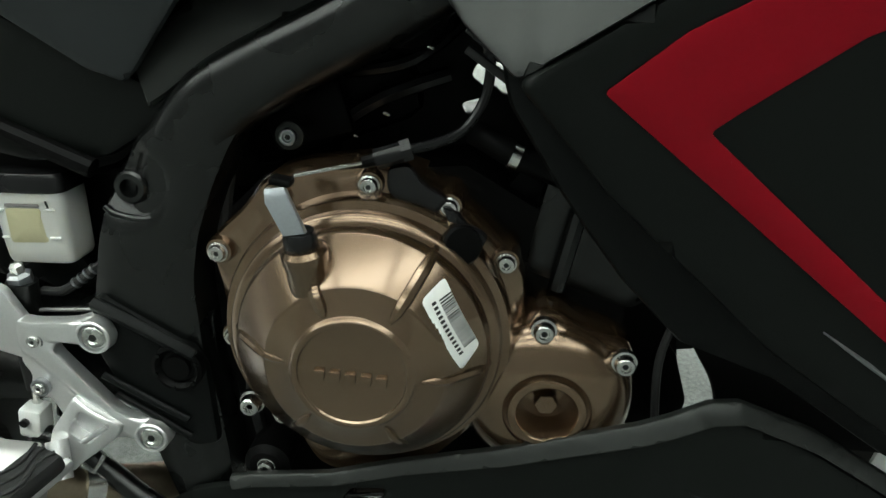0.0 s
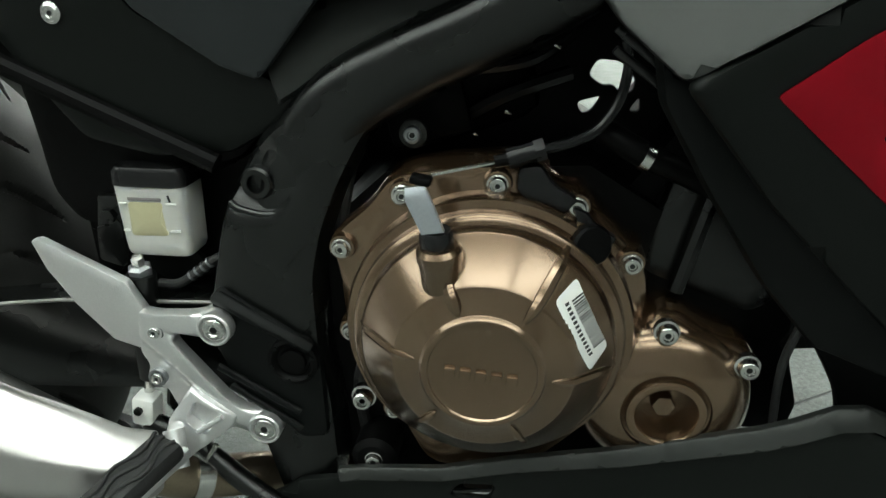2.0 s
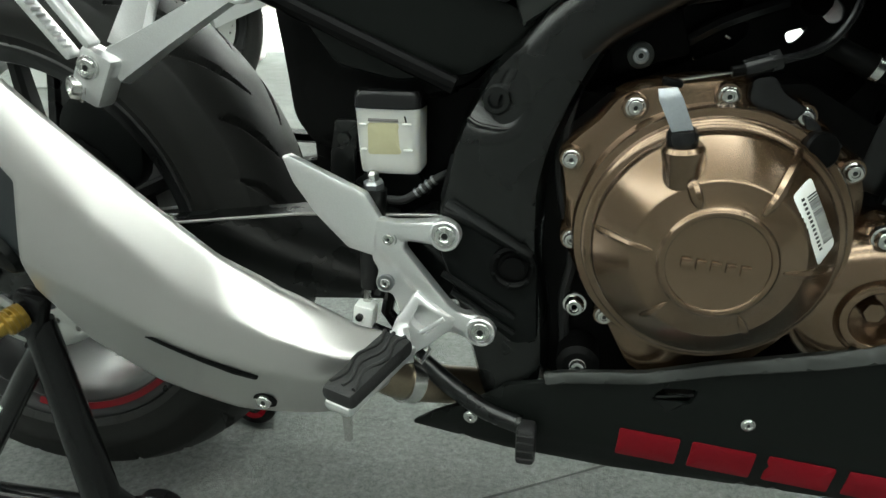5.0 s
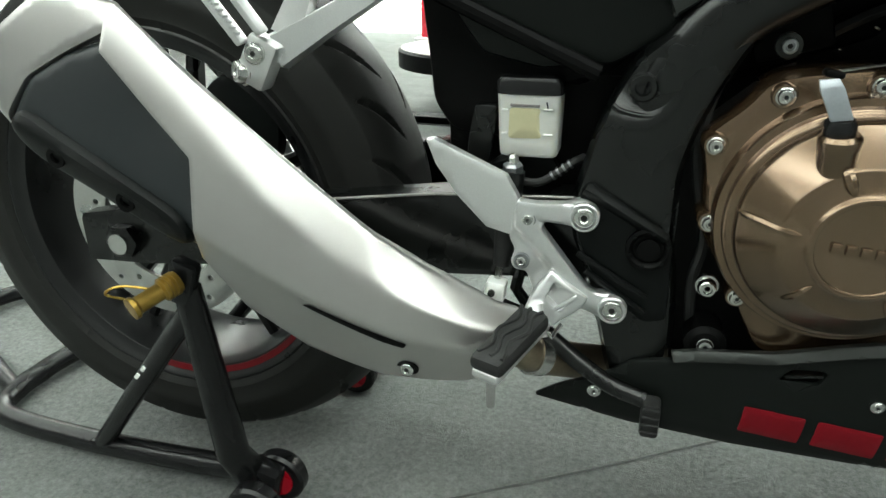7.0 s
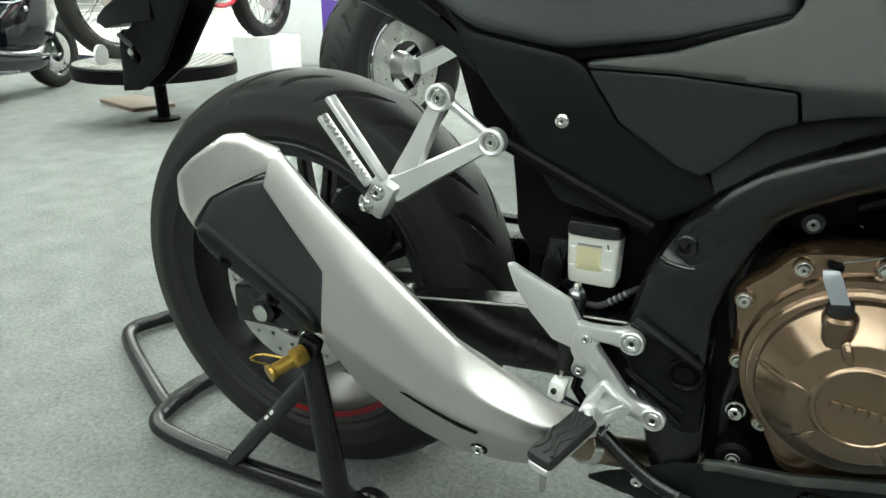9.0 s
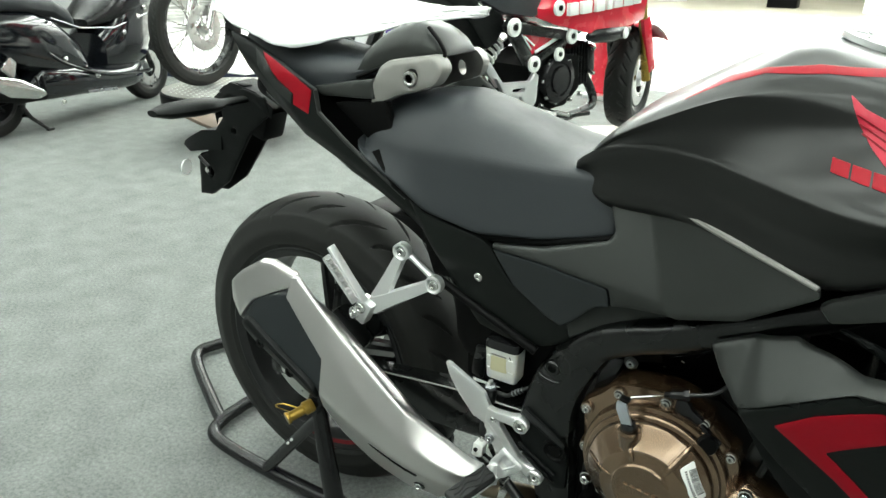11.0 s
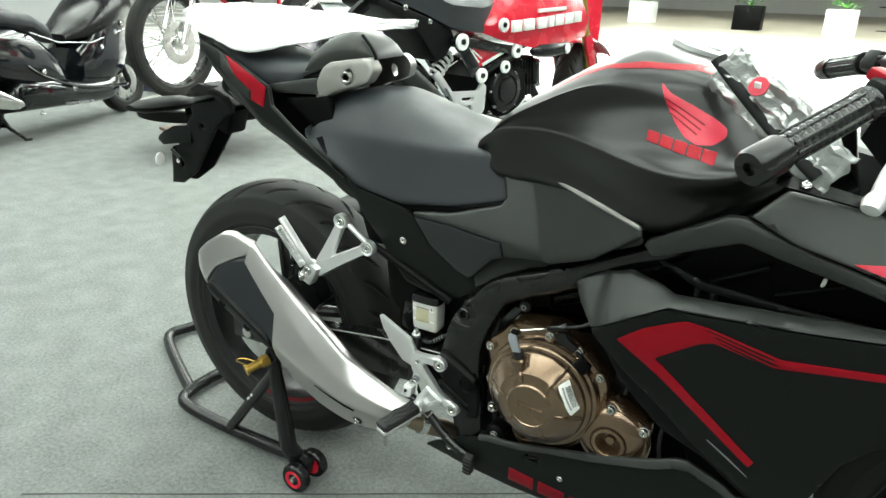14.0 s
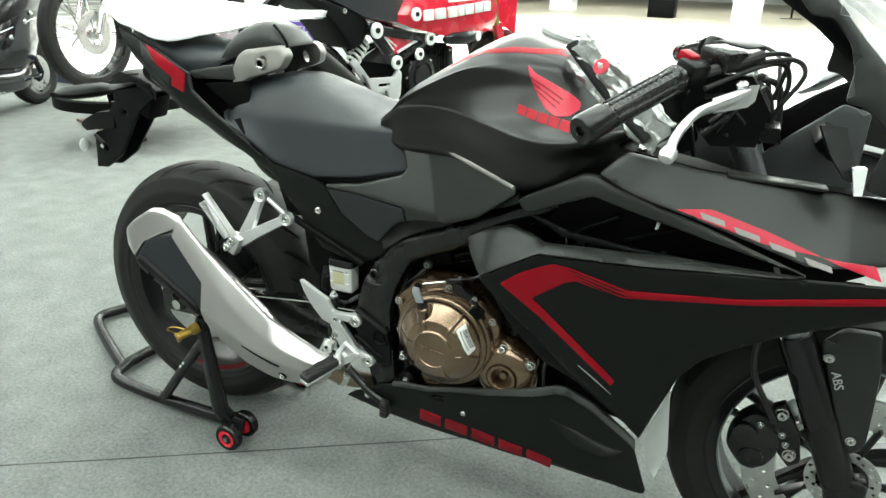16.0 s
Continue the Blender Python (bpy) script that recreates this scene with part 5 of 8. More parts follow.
red = panel([(0.829, 0.614), (0.863, 0.642), (0.918, 0.671), (0.946, 0.670), (1.035, 0.654), (1.181, 0.677), (1.302, 0.701), (1.44, 0.728), (1.44, 0.717), (1.305, 0.690), (1.183, 0.668), (1.035, 0.640), (1.019, 0.638), (0.956, 0.649), (0.938, 0.641), (0.882, 0.595), (1.030, 0.469), (1.024, 0.456)],
            lambda x, z: fair_depth(x, z) - 0.0012, 0.0006, 0.003, 0.0004, 0.012)
part("stripe", red, M_RED, bike, "red angular decal")
for k in range(3):
    o = 0.0075 * k
    part("slash", panel([(0.940 + o * 1.4, 0.667 - o), (0.947 + o * 1.4, 0.667 - o), (1.032 + o * 0.6, 0.651 - o), (1.022 + o * 0.6, 0.650 - o)], lambda x, z: fair_depth(x, z) - 0.0018, 0.0004, 0, 0.0002), M_FAIR, bike)
GREY = [(0.745, 0.663), (0.768, 0.678), (0.792, 0.691), (0.830, 0.705), (0.893, 0.696), (0.976, 0.705), (1.098, 0.717), (1.173, 0.721), (1.263, 0.726), (1.244, 0.7225), (1.175, 0.7155), (1.063, 0.7025), (0.936, 0.6865), (0.890, 0.6815), (0.804, 0.628), (0.789, 0.618), (0.762, 0.641)]


def grey_depth(x, z):
    return np.interp(x, RX, RY) + np.clip(z - np.interp(x, FX, FZ), 0, 1) * np.interp(x, (0.75, 0.85, 0.9, 1.25), (0.5, 0.8, 1.6, 2.0)) - 0.001


gp = part("upper_side_panel", panel(GREY, grey_depth, 0.004, 0.004, 0.003, 0.008), M_GREY, bike, "dark grey metallic side panel")
mirrored(gp)
duct_y = plane3((0.957, -0.234, 0.815), (0.85, -0.227, 0.741), (1.085, -0.253, 0.78))
dp = part("duct_panel", panel([(0.843, 0.752), (0.850, 0.760), (0.942, 0.812), (0.962, 0.813), (1.022, 0.792), (1.120, 0.769), (1.262, 0.728), (1.241, 0.733), (1.131, 0.751), (1.008, 0.773), (0.964, 0.782), (0.872, 0.743), (0.856, 0.738)], lambda x, z: duct_y(x, z) + 0.25 * np.clip(z - 0.79, 0, 1), 0.006, 0.004, 0.004, 0.008), M_GREY, bike, "dark grey air duct panel")
mirrored(dp)
part("duct_liner", panel([(0.85, 0.745), (0.96, 0.80), (1.02, 0.785), (1.26, 0.73), (1.26, 0.71), (1.1, 0.70), (0.93, 0.69), (0.86, 0.70)], lambda x, z: -0.175 - 0.03 * np.clip((x - 0.9) / 0.3, 0, 1), 0.004, 0.004), M_BLACK, bike)
part("duct_fin", panel([(0.865, 0.731), (0.87, 0.733), (0.928, 0.716), (1.03, 0.712), (1.17, 0.716), (1.17, 0.710), (1.02, 0.703), (0.92, 0.704)], lambda x, z: -0.222 - 0.04 * np.clip((x - 0.9) / 0.3, 0, 1), 0.003, 0.003), M_PLASTIC, bike)
for k in range(3):
    part("duct_slat", beam((0.93 + 0.08 * k, -0.19, 0.705), (1.0 + 0.085 * k, -0.195, 0.745 - 0.006 * k), 0.008, 0.006), M_PLASTIC, bike)
part("duct_clip", box((1.060, -0.222, 0.748), (0.006, 0.006, 0.014), (0, 10, 0), 0.002), M_CHROME, bike)
cowl_y = plane3((1.085, -0.250, 0.78), (1.0, -0.216, 0.85), (1.344, -0.175, 0.812))
COWL = [(0.968, 0.820), (1.001, 0.850), (1.05, 0.843), (1.105, 0.834), (1.225, 0.826), (1.345, 0.816), (1.46, 0.805), (1.46, 0.742), (1.34, 0.735), (1.262, 0.732), (1.120, 0.772), (1.022, 0.796)]
uc = part("upper_cowl", panel(COWL, lambda x, z: np.maximum(cowl_y(x, z), -0.257) + 0.3 * np.clip(x - 1.30, 0, 1), 0.004, 0.006, 0.004, 0.012), M_GREY, bike, "dark grey metallic upper cowl")
mirrored(uc)
cy = lambda x, z: np.maximum(cowl_y(x, z), -0.257) + 0.3 * np.clip(x - 1.30, 0, 1)
part("model_patch", panel([(1.083, 0.7855), (1.131, 0.789), (1.21, 0.768), (1.29, 0.742), (1.355, 0.720), (1.345, 0.738), (1.20, 0.755)], lambda x, z: cy(x, z) - 0.0012, 0.0004, 0.003, 0.0004), M_REDPALE, bike, "red patch with pale letters unread")
for i in range(4):
    x0 = 1.115 + i * 0.047
    zc = 0.781 - 0.0135 * i
    part("patch_bar", panel([(x0, zc + 0.004), (x0 + 0.034, zc - 0.004), (x0 + 0.037, zc - 0.011), (x0 + 0.006, zc - 0.004)], lambda x, z: cy(x, z) - 0.0018, 0.0003, 0.001, 0.0002), M_GREYDECAL, bike)

# cockpit edge panels
ck = part("cockpit_panel", loft([[(0.985, -0.198, 0.853), (1.105, -0.196, 0.835), (1.225, -0.186, 0.828), (1.34, -0.172, 0.818), (1.45, -0.15, 0.808)], [(0.985, -0.15, 0.858), (1.105, -0.14, 0.835), (1.225, -0.13, 0.81), (1.34, -0.12, 0.80), (1.45, -0.1, 0.80)], [(1.0, -0.1, 0.80), (1.105, -0.09, 0.78), (1.225, -0.08, 0.76), (1.34, -0.07, 0.76), (1.45, -0.06, 0.76)]], closed=False), M_PLASTIC, bike, "black inner cockpit panel")
mirrored(ck)
part("cockpit_ledge", beam((1.14, -0.19, 0.832), (1.27, -0.18, 0.826), 0.03, 0.006), M_GREY, bike)
bolt((1.018, -0.185, 0.853), bike, 0.006, 0.004, axis=(0, -0.3, 1), name="cowl_screw")

# windscreen, its black frame, and the mirror
ws = new("windscreen")
ws.parent = bike
ws["label"] = "clear windscreen in a black frame"
rings = []
for x, w, z in ((1.19, 0.115, 1.075), (1.25, 0.135, 1.035), (1.31, 0.15, 0.985), (1.38, 0.16, 0.925), (1.45, 0.165, 0.87)):
    rings.append([(x + 0.10 * math.cos(t) - 0.03, w * math.sin(t), z + 0.02 * math.cos(t)) for t in np.linspace(-1.45, 1.45, 17)])
part("screen", loft(rings, closed=False), M_SCREEN, ws).visible_shadow = False
edge = [rings[0][i] for i in range(17)]
for s in (0, 16):
    part("screen_edge", tube([r[s] for r in rings], 0.009, 8, flatten=2.2), M_PLASTIC, ws)
frame_in = panel([(1.18, 1.078), (1.189, 1.067), (1.206, 1.048), (1.232, 1.046), (1.257, 1.017), (1.268, 0.983), (1.264, 0.944), (1.286, 0.942), (1.316, 0.917), (1.325, 0.90), (1.31, 0.835), (1.337, 0.826), (1.46, 0.81), (1.46, 0.86), (1.36, 0.93), (1.297, 0.999), (1.266, 1.031), (1.233, 1.069), (1.215, 1.088)], lambda x, z: -0.20 + 0.25 * np.clip(z - 0.95, 0, 1) + 0.2 * np.clip(x - 1.32, 0, 1), 0.004, 0.008, 0.005)
mirrored(part("screen_frame", frame_in, M_GREY, ws))
part("inner_shield", panel([(1.141, 0.776), (1.223, 0.855), (1.289, 0.912), (1.33, 0.90), (1.33, 0.78)], flat(0.03), 0.004, 0.006), M_INNER, bike, "grey inner cowl sheet")
part("cowl_liner", panel([(1.14, 0.79), (1.15, 0.868), (1.172, 0.873), (1.209, 0.886), (1.254, 0.919), (1.305, 0.947), (1.32, 0.92), (1.33, 0.80), (1.174, 0.77)], flat(0.085), 0.004, 0.008, 0.003, 0.02), M_BLACK, bike, "black inner side of the cowl")
part("top_bridge", loft([[(1.125, y, 0.895), (1.20, y * 0.8, 0.885), (1.205, y * 0.8, 0.862), (1.13, y, 0.868)] for y in (-0.12, -0.04, 0.04, 0.12)]), M_FRAME, bike, "black fork bridge")
for i, (a, b, c) in enumerate((((1.15, -0.09, 0.945), (1.175, -0.07, 0.93), (1.19, -0.05, 0.86)), ((1.16, -0.05, 0.95), (1.19, -0.03, 0.935), (1.20, -0.02, 0.86)), ((1.14, 0.0, 0.94), (1.17, 0.0, 0.945), (1.185, 0.01, 0.87)), ((1.13, -0.08, 0.935), (1.15, -0.06, 0.92), (1.165, -0.03, 0.87)))):
    part("wiring", tube(spline([a, b, c], 8), 0.006 - 0.0008 * i, 10), M_GRIP, bike)
fmi = new("mirror")
fmi.parent = bike
fmi["label"] = "black far mirror still in speckled film"
part("shell", loft([[(x + 0.02 * math.sin(t), 0.28 + 0.03 * math.cos(t), z + h * math.sin(t)) for t in np.linspace(0, 2 * math.pi, 18, endpoint=False)] for x, z, h in ((1.245, 0.905, 0.012), (1.258, 0.915, 0.026), (1.29, 0.933, 0.032), (1.325, 0.955, 0.028), (1.34, 0.965, 0.012))]), M_STANCHION, fmi)
part("mirror_arm", tube([(1.33, 0.27, 0.945), (1.36, 0.22, 0.90), (1.38, 0.17, 0.87)], 0.012, 10), M_PLASTIC, fmi)
mi = new("mirror")
mi.parent = bike
mi["label"] = "black folded mirror wrapped at its tip"
part("stem", loft([[(1.241, -0.215, 0.917), (1.272, -0.205, 0.915), (1.272, -0.19, 0.91), (1.241, -0.195, 0.912)], [(1.257, -0.235, 0.885), (1.285, -0.225, 0.880), (1.285, -0.2, 0.876), (1.257, -0.205, 0.88)], [(1.28, -0.245, 0.855), (1.303, -0.235, 0.85), (1.303, -0.21, 0.846), (1.28, -0.215, 0.85)]]), M_PLASTIC, mi)
part("tip", loft([[(1.285, -0.248, 0.872), (1.302, -0.24, 0.872), (1.302, -0.215, 0.87), (1.285, -0.22, 0.87)], [(1.293, -0.25, 0.838), (1.303, -0.245, 0.838), (1.303, -0.22, 0.838), (1.293, -0.225, 0.838)]]), M_SHEET, mi)

# ---- tank, seat, tail ----
TX = (0.525, 0.54, 0.585, 0.648, 0.705, 0.77, 0.84, 0.90, 0.95, 1.0)
TOP = (0.822, 0.855, 0.898, 0.936, 0.970, 1.003, 0.991, 0.974, 0.952, 0.920)
SHW = (0.085, 0.10, 0.12, 0.132, 0.142, 0.15, 0.153, 0.135, 0.115, 0.085)
SHZ = (0.820, 0.848, 0.882, 0.915, 0.942, 0.960, 0.964, 0.955, 0.935, 0.90)
WDW = (0.100, 0.112, 0.126, 0.138, 0.158, 0.197, 0.240, 0.256, 0.235, 0.185)
WDZ = (0.822, 0.838, 0.858, 0.866, 0.864, 0.858, 0.852, 0.852, 0.860, 0.872)
BTW = (0.098, 0.110, 0.124, 0.138, 0.158, 0.194, 0.226, 0.222, 0.19, 0.14)
BTZ = (0.80, 0.79, 0.784, 0.795, 0.790, 0.782, 0.770, 0.790, 0.815, 0.84)


def smooth_interp(x, ys):
    """The table's value at x, eased over 8 cm so that no kink is left."""
    q = np.linspace(-0.075, 0.075, 31)
    w = np.exp(-(q / 0.034) ** 2)
    d0, d1 = (ys[1] - ys[0]) / (TX[1] - TX[0]), (ys[-1] - ys[-2]) / (TX[-1] - TX[-2])
    v = np.interp(x + q, TX, ys) + d0 * np.minimum(x + q - TX[0], 0) + d1 * np.maximum(x + q - TX[-1], 0)
    return float((v * w).sum() / w.sum())


@functools.lru_cache(maxsize=None)
def tank_half(x):
    """The right half of the tank's section at x: (half width, z) from the top down."""
    f = lambda ys: smooth_interp(x, ys)
    zt, sw, sz, ww, wz, bw, bz = f(TOP), f(SHW), f(SHZ), f(WDW), f(WDZ), f(BTW), f(BTZ)
    k = min(1.0, max(0.0, (ww - sw - 0.02) / 0.07))
    half = [(0.0, zt), (sw * 0.5, zt - 0.004), (sw * 0.86, sz + 0.45 * (zt - sz)), (sw * 1.03, sz - 0.002), (sw * 1.05 + 0.013 * k, sz - 0.006 - 0.014 * k), (sw * 0.66 + ww * 0.34, sz * 0.60 + wz * 0.40), (sw * 0.30 + ww * 0.70, sz * 0.25 + wz * 0.75), (ww * 0.985, wz + 0.008), (ww, wz - 0.003), (ww * 0.5 + bw * 0.5 - 0.006, wz * 0.5 + bz * 0.5), (bw, bz), (bw * 0.8, bz - 0.02)]
    return [(p.x, p.y) for p in spline([(a, b, 0) for a, b in half], 4)]


tank_rings = []
for x in np.linspace(0.525, 1.0, 60):
    half = tank_half(x)
    tank_rings.append([(x, -y, z) for y, z in half] + [(x, y, z) for y, z in half[:0:-1]])
tk = new("fuel_tank")
tk.parent = bike
tk["label"] = "satin black fuel tank with a red wing-shaped decal"
part("shell", loft(tank_rings), M_TANK, tk, smooth=50)


def tank_depth(x, z):
    """The tank's right flank as y over (x, z)."""
    out = np.empty(np.shape(x))
    for i, (a, b) in enumerate(zip(np.ravel(x), np.ravel(z))):
        half = tank_half(a)[:33]
        out.flat[i] = -np.interp(b, [h[1] for h in half[::-1]], [h[0] for h in half[::-1]])
    return out


on_tank = lambda x, z: tank_depth(x, z) - 0.0012
part("wing", panel([(0.824, 0.957), (0.84, 0.945), (0.87, 0.932), (0.90, 0.918), (0.916, 0.908), (0.918, 0.899), (0.906, 0.890), (0.886, 0.889), (0.868, 0.897), (0.852, 0.912), (0.838, 0.930), (0.829, 0.946)], on_tank, 0.0004, 0.003, 0.0003, 0.006), M_REDPALE, tk, "red wing-shaped decal")
for k in range(3):
    a, b = Vector((0.834 + 0.004 * k, 0.940 - 0.008 * k)), Vector((0.890 - 0.003 * k, 0.9115 - 0.0055 * k))
    part("feather_line", panel([tuple(a), tuple(b), tuple(b + Vector((-0.001, -0.0014))), tuple(a + Vector((-0.001, -0.0014)))], lambda x, z: tank_depth(x, z) - 0.0017, 0.0003, 0, 0.0002, 0.006), M_REDDULL, tk)
for i in range(5):
    x0 = 0.822 + i * 0.0187
    z0 = 0.8995 - i * 0.0033
    part("logo_bar", panel([(x0, z0), (x0 + 0.0168, z0 - 0.0030), (x0 + 0.0176, z0 - 0.0155), (x0 + 0.001, z0 - 0.0125)], on_tank, 0.0004, 0.001, 0.0003, 0.006), M_RED, tk, "red logo bar")
part("shoulder_stripe", panel([(0.655, 0.926), (0.70, 0.951), (0.74, 0.966), (0.80, 0.972), (0.86, 0.972), (0.905, 0.962), (0.905, 0.967), (0.86, 0.978), (0.79, 0.979), (0.74, 0.971), (0.70, 0.957)], on_tank, 0.0004, 0.001, 0.0003, 0.006), M_RED, tk, "red shoulder stripe")
part("filler_ring", revolve([(0.046, -0.004), (0.046, 0.003), (0.042, 0.005), (0.036, 0.005), (0.035, 0.003), (0, 0.003)], (0.842, 0, 0.991), (0.27, 0, 0.96), 48), M_ALU, tk, "aluminium fuel filler ring")
for k in range(6):
    a = 2 * math.pi * k / 6
    bolt((0.8435 + 0.0385 * math.cos(a), 0.040 * math.sin(a), 0.9952 - 0.0108 * math.cos(a)), tk, 0.003, 0.002, axis=(0.27, 0, 0.96), flange=False)
part("filler_lid", box((0.857, 0, 0.992), (0.02, 0.014, 0.006), (0, 15.7, 0), 0.003), M_CHROME, tk)

CA = plane3((0.430, -0.140, 0.699), (0.597, -0.140, 0.742), (0.667, -0.160, 0.717))
CB = plane3((0.652, -0.127, 0.8015), (0.841, -0.235, 0.775), (0.667, -0.160, 0.717))
FACET = ((0.42, 0.504, 0.614, 0.701, 0.773, 0.85), (0.692, 0.693, 0.687, 0.685, 0.716, 0.770))


def mid_depth(x, z):
    """The side cover: a lit band below the seat, a knee panel set off by a fold, and a lower face that turns in."""
    return np.minimum(CA(x, z), CB(x, z)) + 0.60 * soft(np.interp(x, *FACET) - z, 0.003)


sc = part("side_cover", panel([(0.424, 0.698), (0.503, 0.710), (0.592, 0.739), (0.600, 0.752), (0.590, 0.772), (0.584, 0.785), (0.652, 0.802), (0.839, 0.777), (0.843, 0.767), (0.772, 0.709), (0.70, 0.676), (0.640, 0.667), (0.613, 0.660), (0.608, 0.685), (0.504, 0.691), (0.426, 0.691)], mid_depth, 0.004, 0.004, 0.003, 0.005), M_GREY, bike, "dark grey side cover below the tank")
sl = part("cover_lower_face", panel([(0.427, 0.690), (0.504, 0.690), (0.606, 0.684), (0.611, 0.659), (0.589, 0.650), (0.551, 0.608), (0.541, 0.600), (0.515, 0.608), (0.46, 0.642)], mid_depth, 0.004, 0.003, 0.002, 0.005), M_BAND, bike, "satin black lower face of the side cover")
mirrored(sl)
mirrored(sc)
part("cover_edge", tube([(0.588, -0.119, 0.786), (0.650, -0.128, 0.8025), (0.70, -0.155, 0.796), (0.74, -0.178, 0.790), (0.839, -0.2345, 0.776)], [0.0015, 0.0032, 0.0042, 0.0045, 0.003], 8), M_RAIL, bike, "bright bevelled edge")
part("cover_lower", panel([(0.538, 0.628), (0.556, 0.629), (0.589, 0.652), (0.64, 0.665), (0.70, 0.674), (0.772, 0.707), (0.83, 0.753), (0.835, 0.738), (0.81, 0.712), (0.74, 0.674), (0.66, 0.644), (0.585, 0.606), (0.553, 0.582)], lambda x, z: np.interp(x, (0.54, 0.62, 0.70, 0.80), (-0.122, -0.128, -0.142, -0.178)) - 0.22 * np.clip(np.interp(x, *FACET) - 0.02 - z, 0, 1), 0.004, 0.004, 0.004), M_GREY, bike, "dark grey lower edge of the side cover")
ts = part("tail_side_panel", panel([(0.262, 0.757), (0.304, 0.721), (0.405, 0.703), (0.424, 0.692), (0.461, 0.640), (0.512, 0.616), (0.532, 0.606), (0.554, 0.594), (0.566, 0.588), (0.562, 0.575), (0.510, 0.545), (0.45, 0.540), (0.40, 0.552), (0.385, 0.573), (0.347, 0.633), (0.312, 0.681)], lambda x, z: -0.138 - 0.02 * np.clip(0.3 - x, 0, 1) + 0.12 * np.clip(0.66 - z, 0, 1) - 0.004 * np.sin(np.clip((z - 0.62) / 0.1, 0, 1) * 3.1), 0.004, 0.006, 0.005, 0.010), M_FAIR, bike, "matte black panel under the seat")
mirrored(ts)
bolt((0.404, -0.1385, 0.639), bike, 0.0055, 0.003, name="panel_screw")
part("inner_fender", panel([(0.332, 0.66), (0.339, 0.584), (0.344, 0.547), (0.348, 0.503), (0.367, 0.477), (0.42, 0.472), (0.46, 0.52), (0.51, 0.535), (0.55, 0.58), (0.45, 0.64), (0.38, 0.66)], flat(-0.105), 0.02, 0.01, 0.01), M_BLACK, bike, "black inner mudguard under the seat")
# black box added as filler, so no bright background shows through
part("seat_bay_filler", box((0.42, 0, 0.60), (0.16, 0.2, 0.16), bevel=0.02), M_BLACK, bike)

tail_y = lambda x, z: -0.128 + 0.05 * np.clip(-x, 0, 1) + 0.35 * np.clip(z - 0.90, 0, 1) + 0.15 * np.clip((0.80 - 0.42 * x) - z, 0, 1)
tail_ridge = lambda x: np.interp(x, (-0.12, -0.05, 0.0, 0.055, 0.16, 0.272, 0.31), (0.942, 0.912, 0.878, 0.825, 0.775, 0.715, 0.685))
TAIL = [(-0.117, 0.956), (-0.076, 0.948), (-0.016, 0.928), (0.030, 0.910), (0.092, 0.880), (0.098, 0.844), (0.154, 0.802), (0.266, 0.733), (0.298, 0.706), (0.305, 0.676), (0.272, 0.698), (0.156, 0.757), (0.052, 0.801), (-0.020, 0.847), (-0.056, 0.890), (-0.092, 0.930)]
tl = part("tail_cowl", panel(TAIL, lambda x, z: tail_y(x, z) + 0.5 * np.clip(tail_ridge(x) - z, 0, 1), 0.004, 0.004, 0.003, 0.006), M_FAIR, bike, "matte black tail cowl")
mirrored(tl)
tf = part("tail_facet", panel([(-0.045, 0.936), (-0.019, 0.920), (0.012, 0.889), (0.044, 0.869), (0.040, 0.852), (0.008, 0.872), (-0.033, 0.906)], lambda x, z: tail_y(x, z) - 0.0022, 0.0015, 0.001, 0.001), M_GREY, bike, "grey bevel beside the red decal")
mirrored(tf)
part("tail_stripe", panel([(-0.026, 0.930), (0.015, 0.914), (0.055, 0.896), (0.085, 0.8785), (0.076, 0.840), (0.044, 0.852), (0.046, 0.869), (0.014, 0.889), (-0.018, 0.919)], lambda x, z: tail_y(x, z) - 0.0012, 0.0005, 0.001, 0.0003), M_RED, bike, "red tail decal")
part("tail_edge", tube([(0.094, -0.129, 0.880), (0.099, -0.129, 0.845), (0.155, -0.129, 0.803), (0.266, -0.129, 0.734)], 0.0035, 8), M_GREY, bike, "thin grey edge round the tail opening")
part("tail_hollow", panel([(0.105, 0.858), (0.21, 0.872), (0.23, 0.80), (0.24, 0.752), (0.17, 0.81)], flat(-0.10), 0.01, 0.008), M_BLACK, bike)
gr = part("grab_rail", panel([(0.179, 0.864), (0.183, 0.895), (0.194, 0.922), (0.210, 0.932), (0.278, 0.943), (0.291, 0.935), (0.298, 0.922), (0.288, 0.900), (0.264, 0.890), (0.228, 0.880), (0.198, 0.866)], lambda x, z: -0.100 + 0.25 * np.clip(x - 0.22, 0, 1) + 0.25 * np.clip(z - 0.90, 0, 1), 0.02, 0.006, 0.006, 0.006, holes=[[(0.249 + 0.009 * math.cos(a), 0.908 + 0.013 * math.sin(a)) for a in np.linspace(0, 6.28, 12, endpoint=False)]]), M_RAIL, bike, "grey metallic grab rail with an oval hole")
part("rail_sleeve", revolve([(0.011, -0.006), (0.011, 0.001), (0.008, 0.002), (0.0065, 0.001), (0.006, -0.006)], (0.249, -0.094, 0.908), seg=24), M_CHROME, bike)
mirrored(gr)
ga = part("rail_arm", panel([(0.066, 0.880), (0.125, 0.892), (0.184, 0.902), (0.190, 0.872), (0.084, 0.867)], lambda x, z: -0.104 + 0.2 * np.clip(z - 0.87, 0, 1), 0.008, 0.003, 0.003, 0.008), M_GREY, bike, "dark grey arm behind the grab rail")
mirrored(ga)
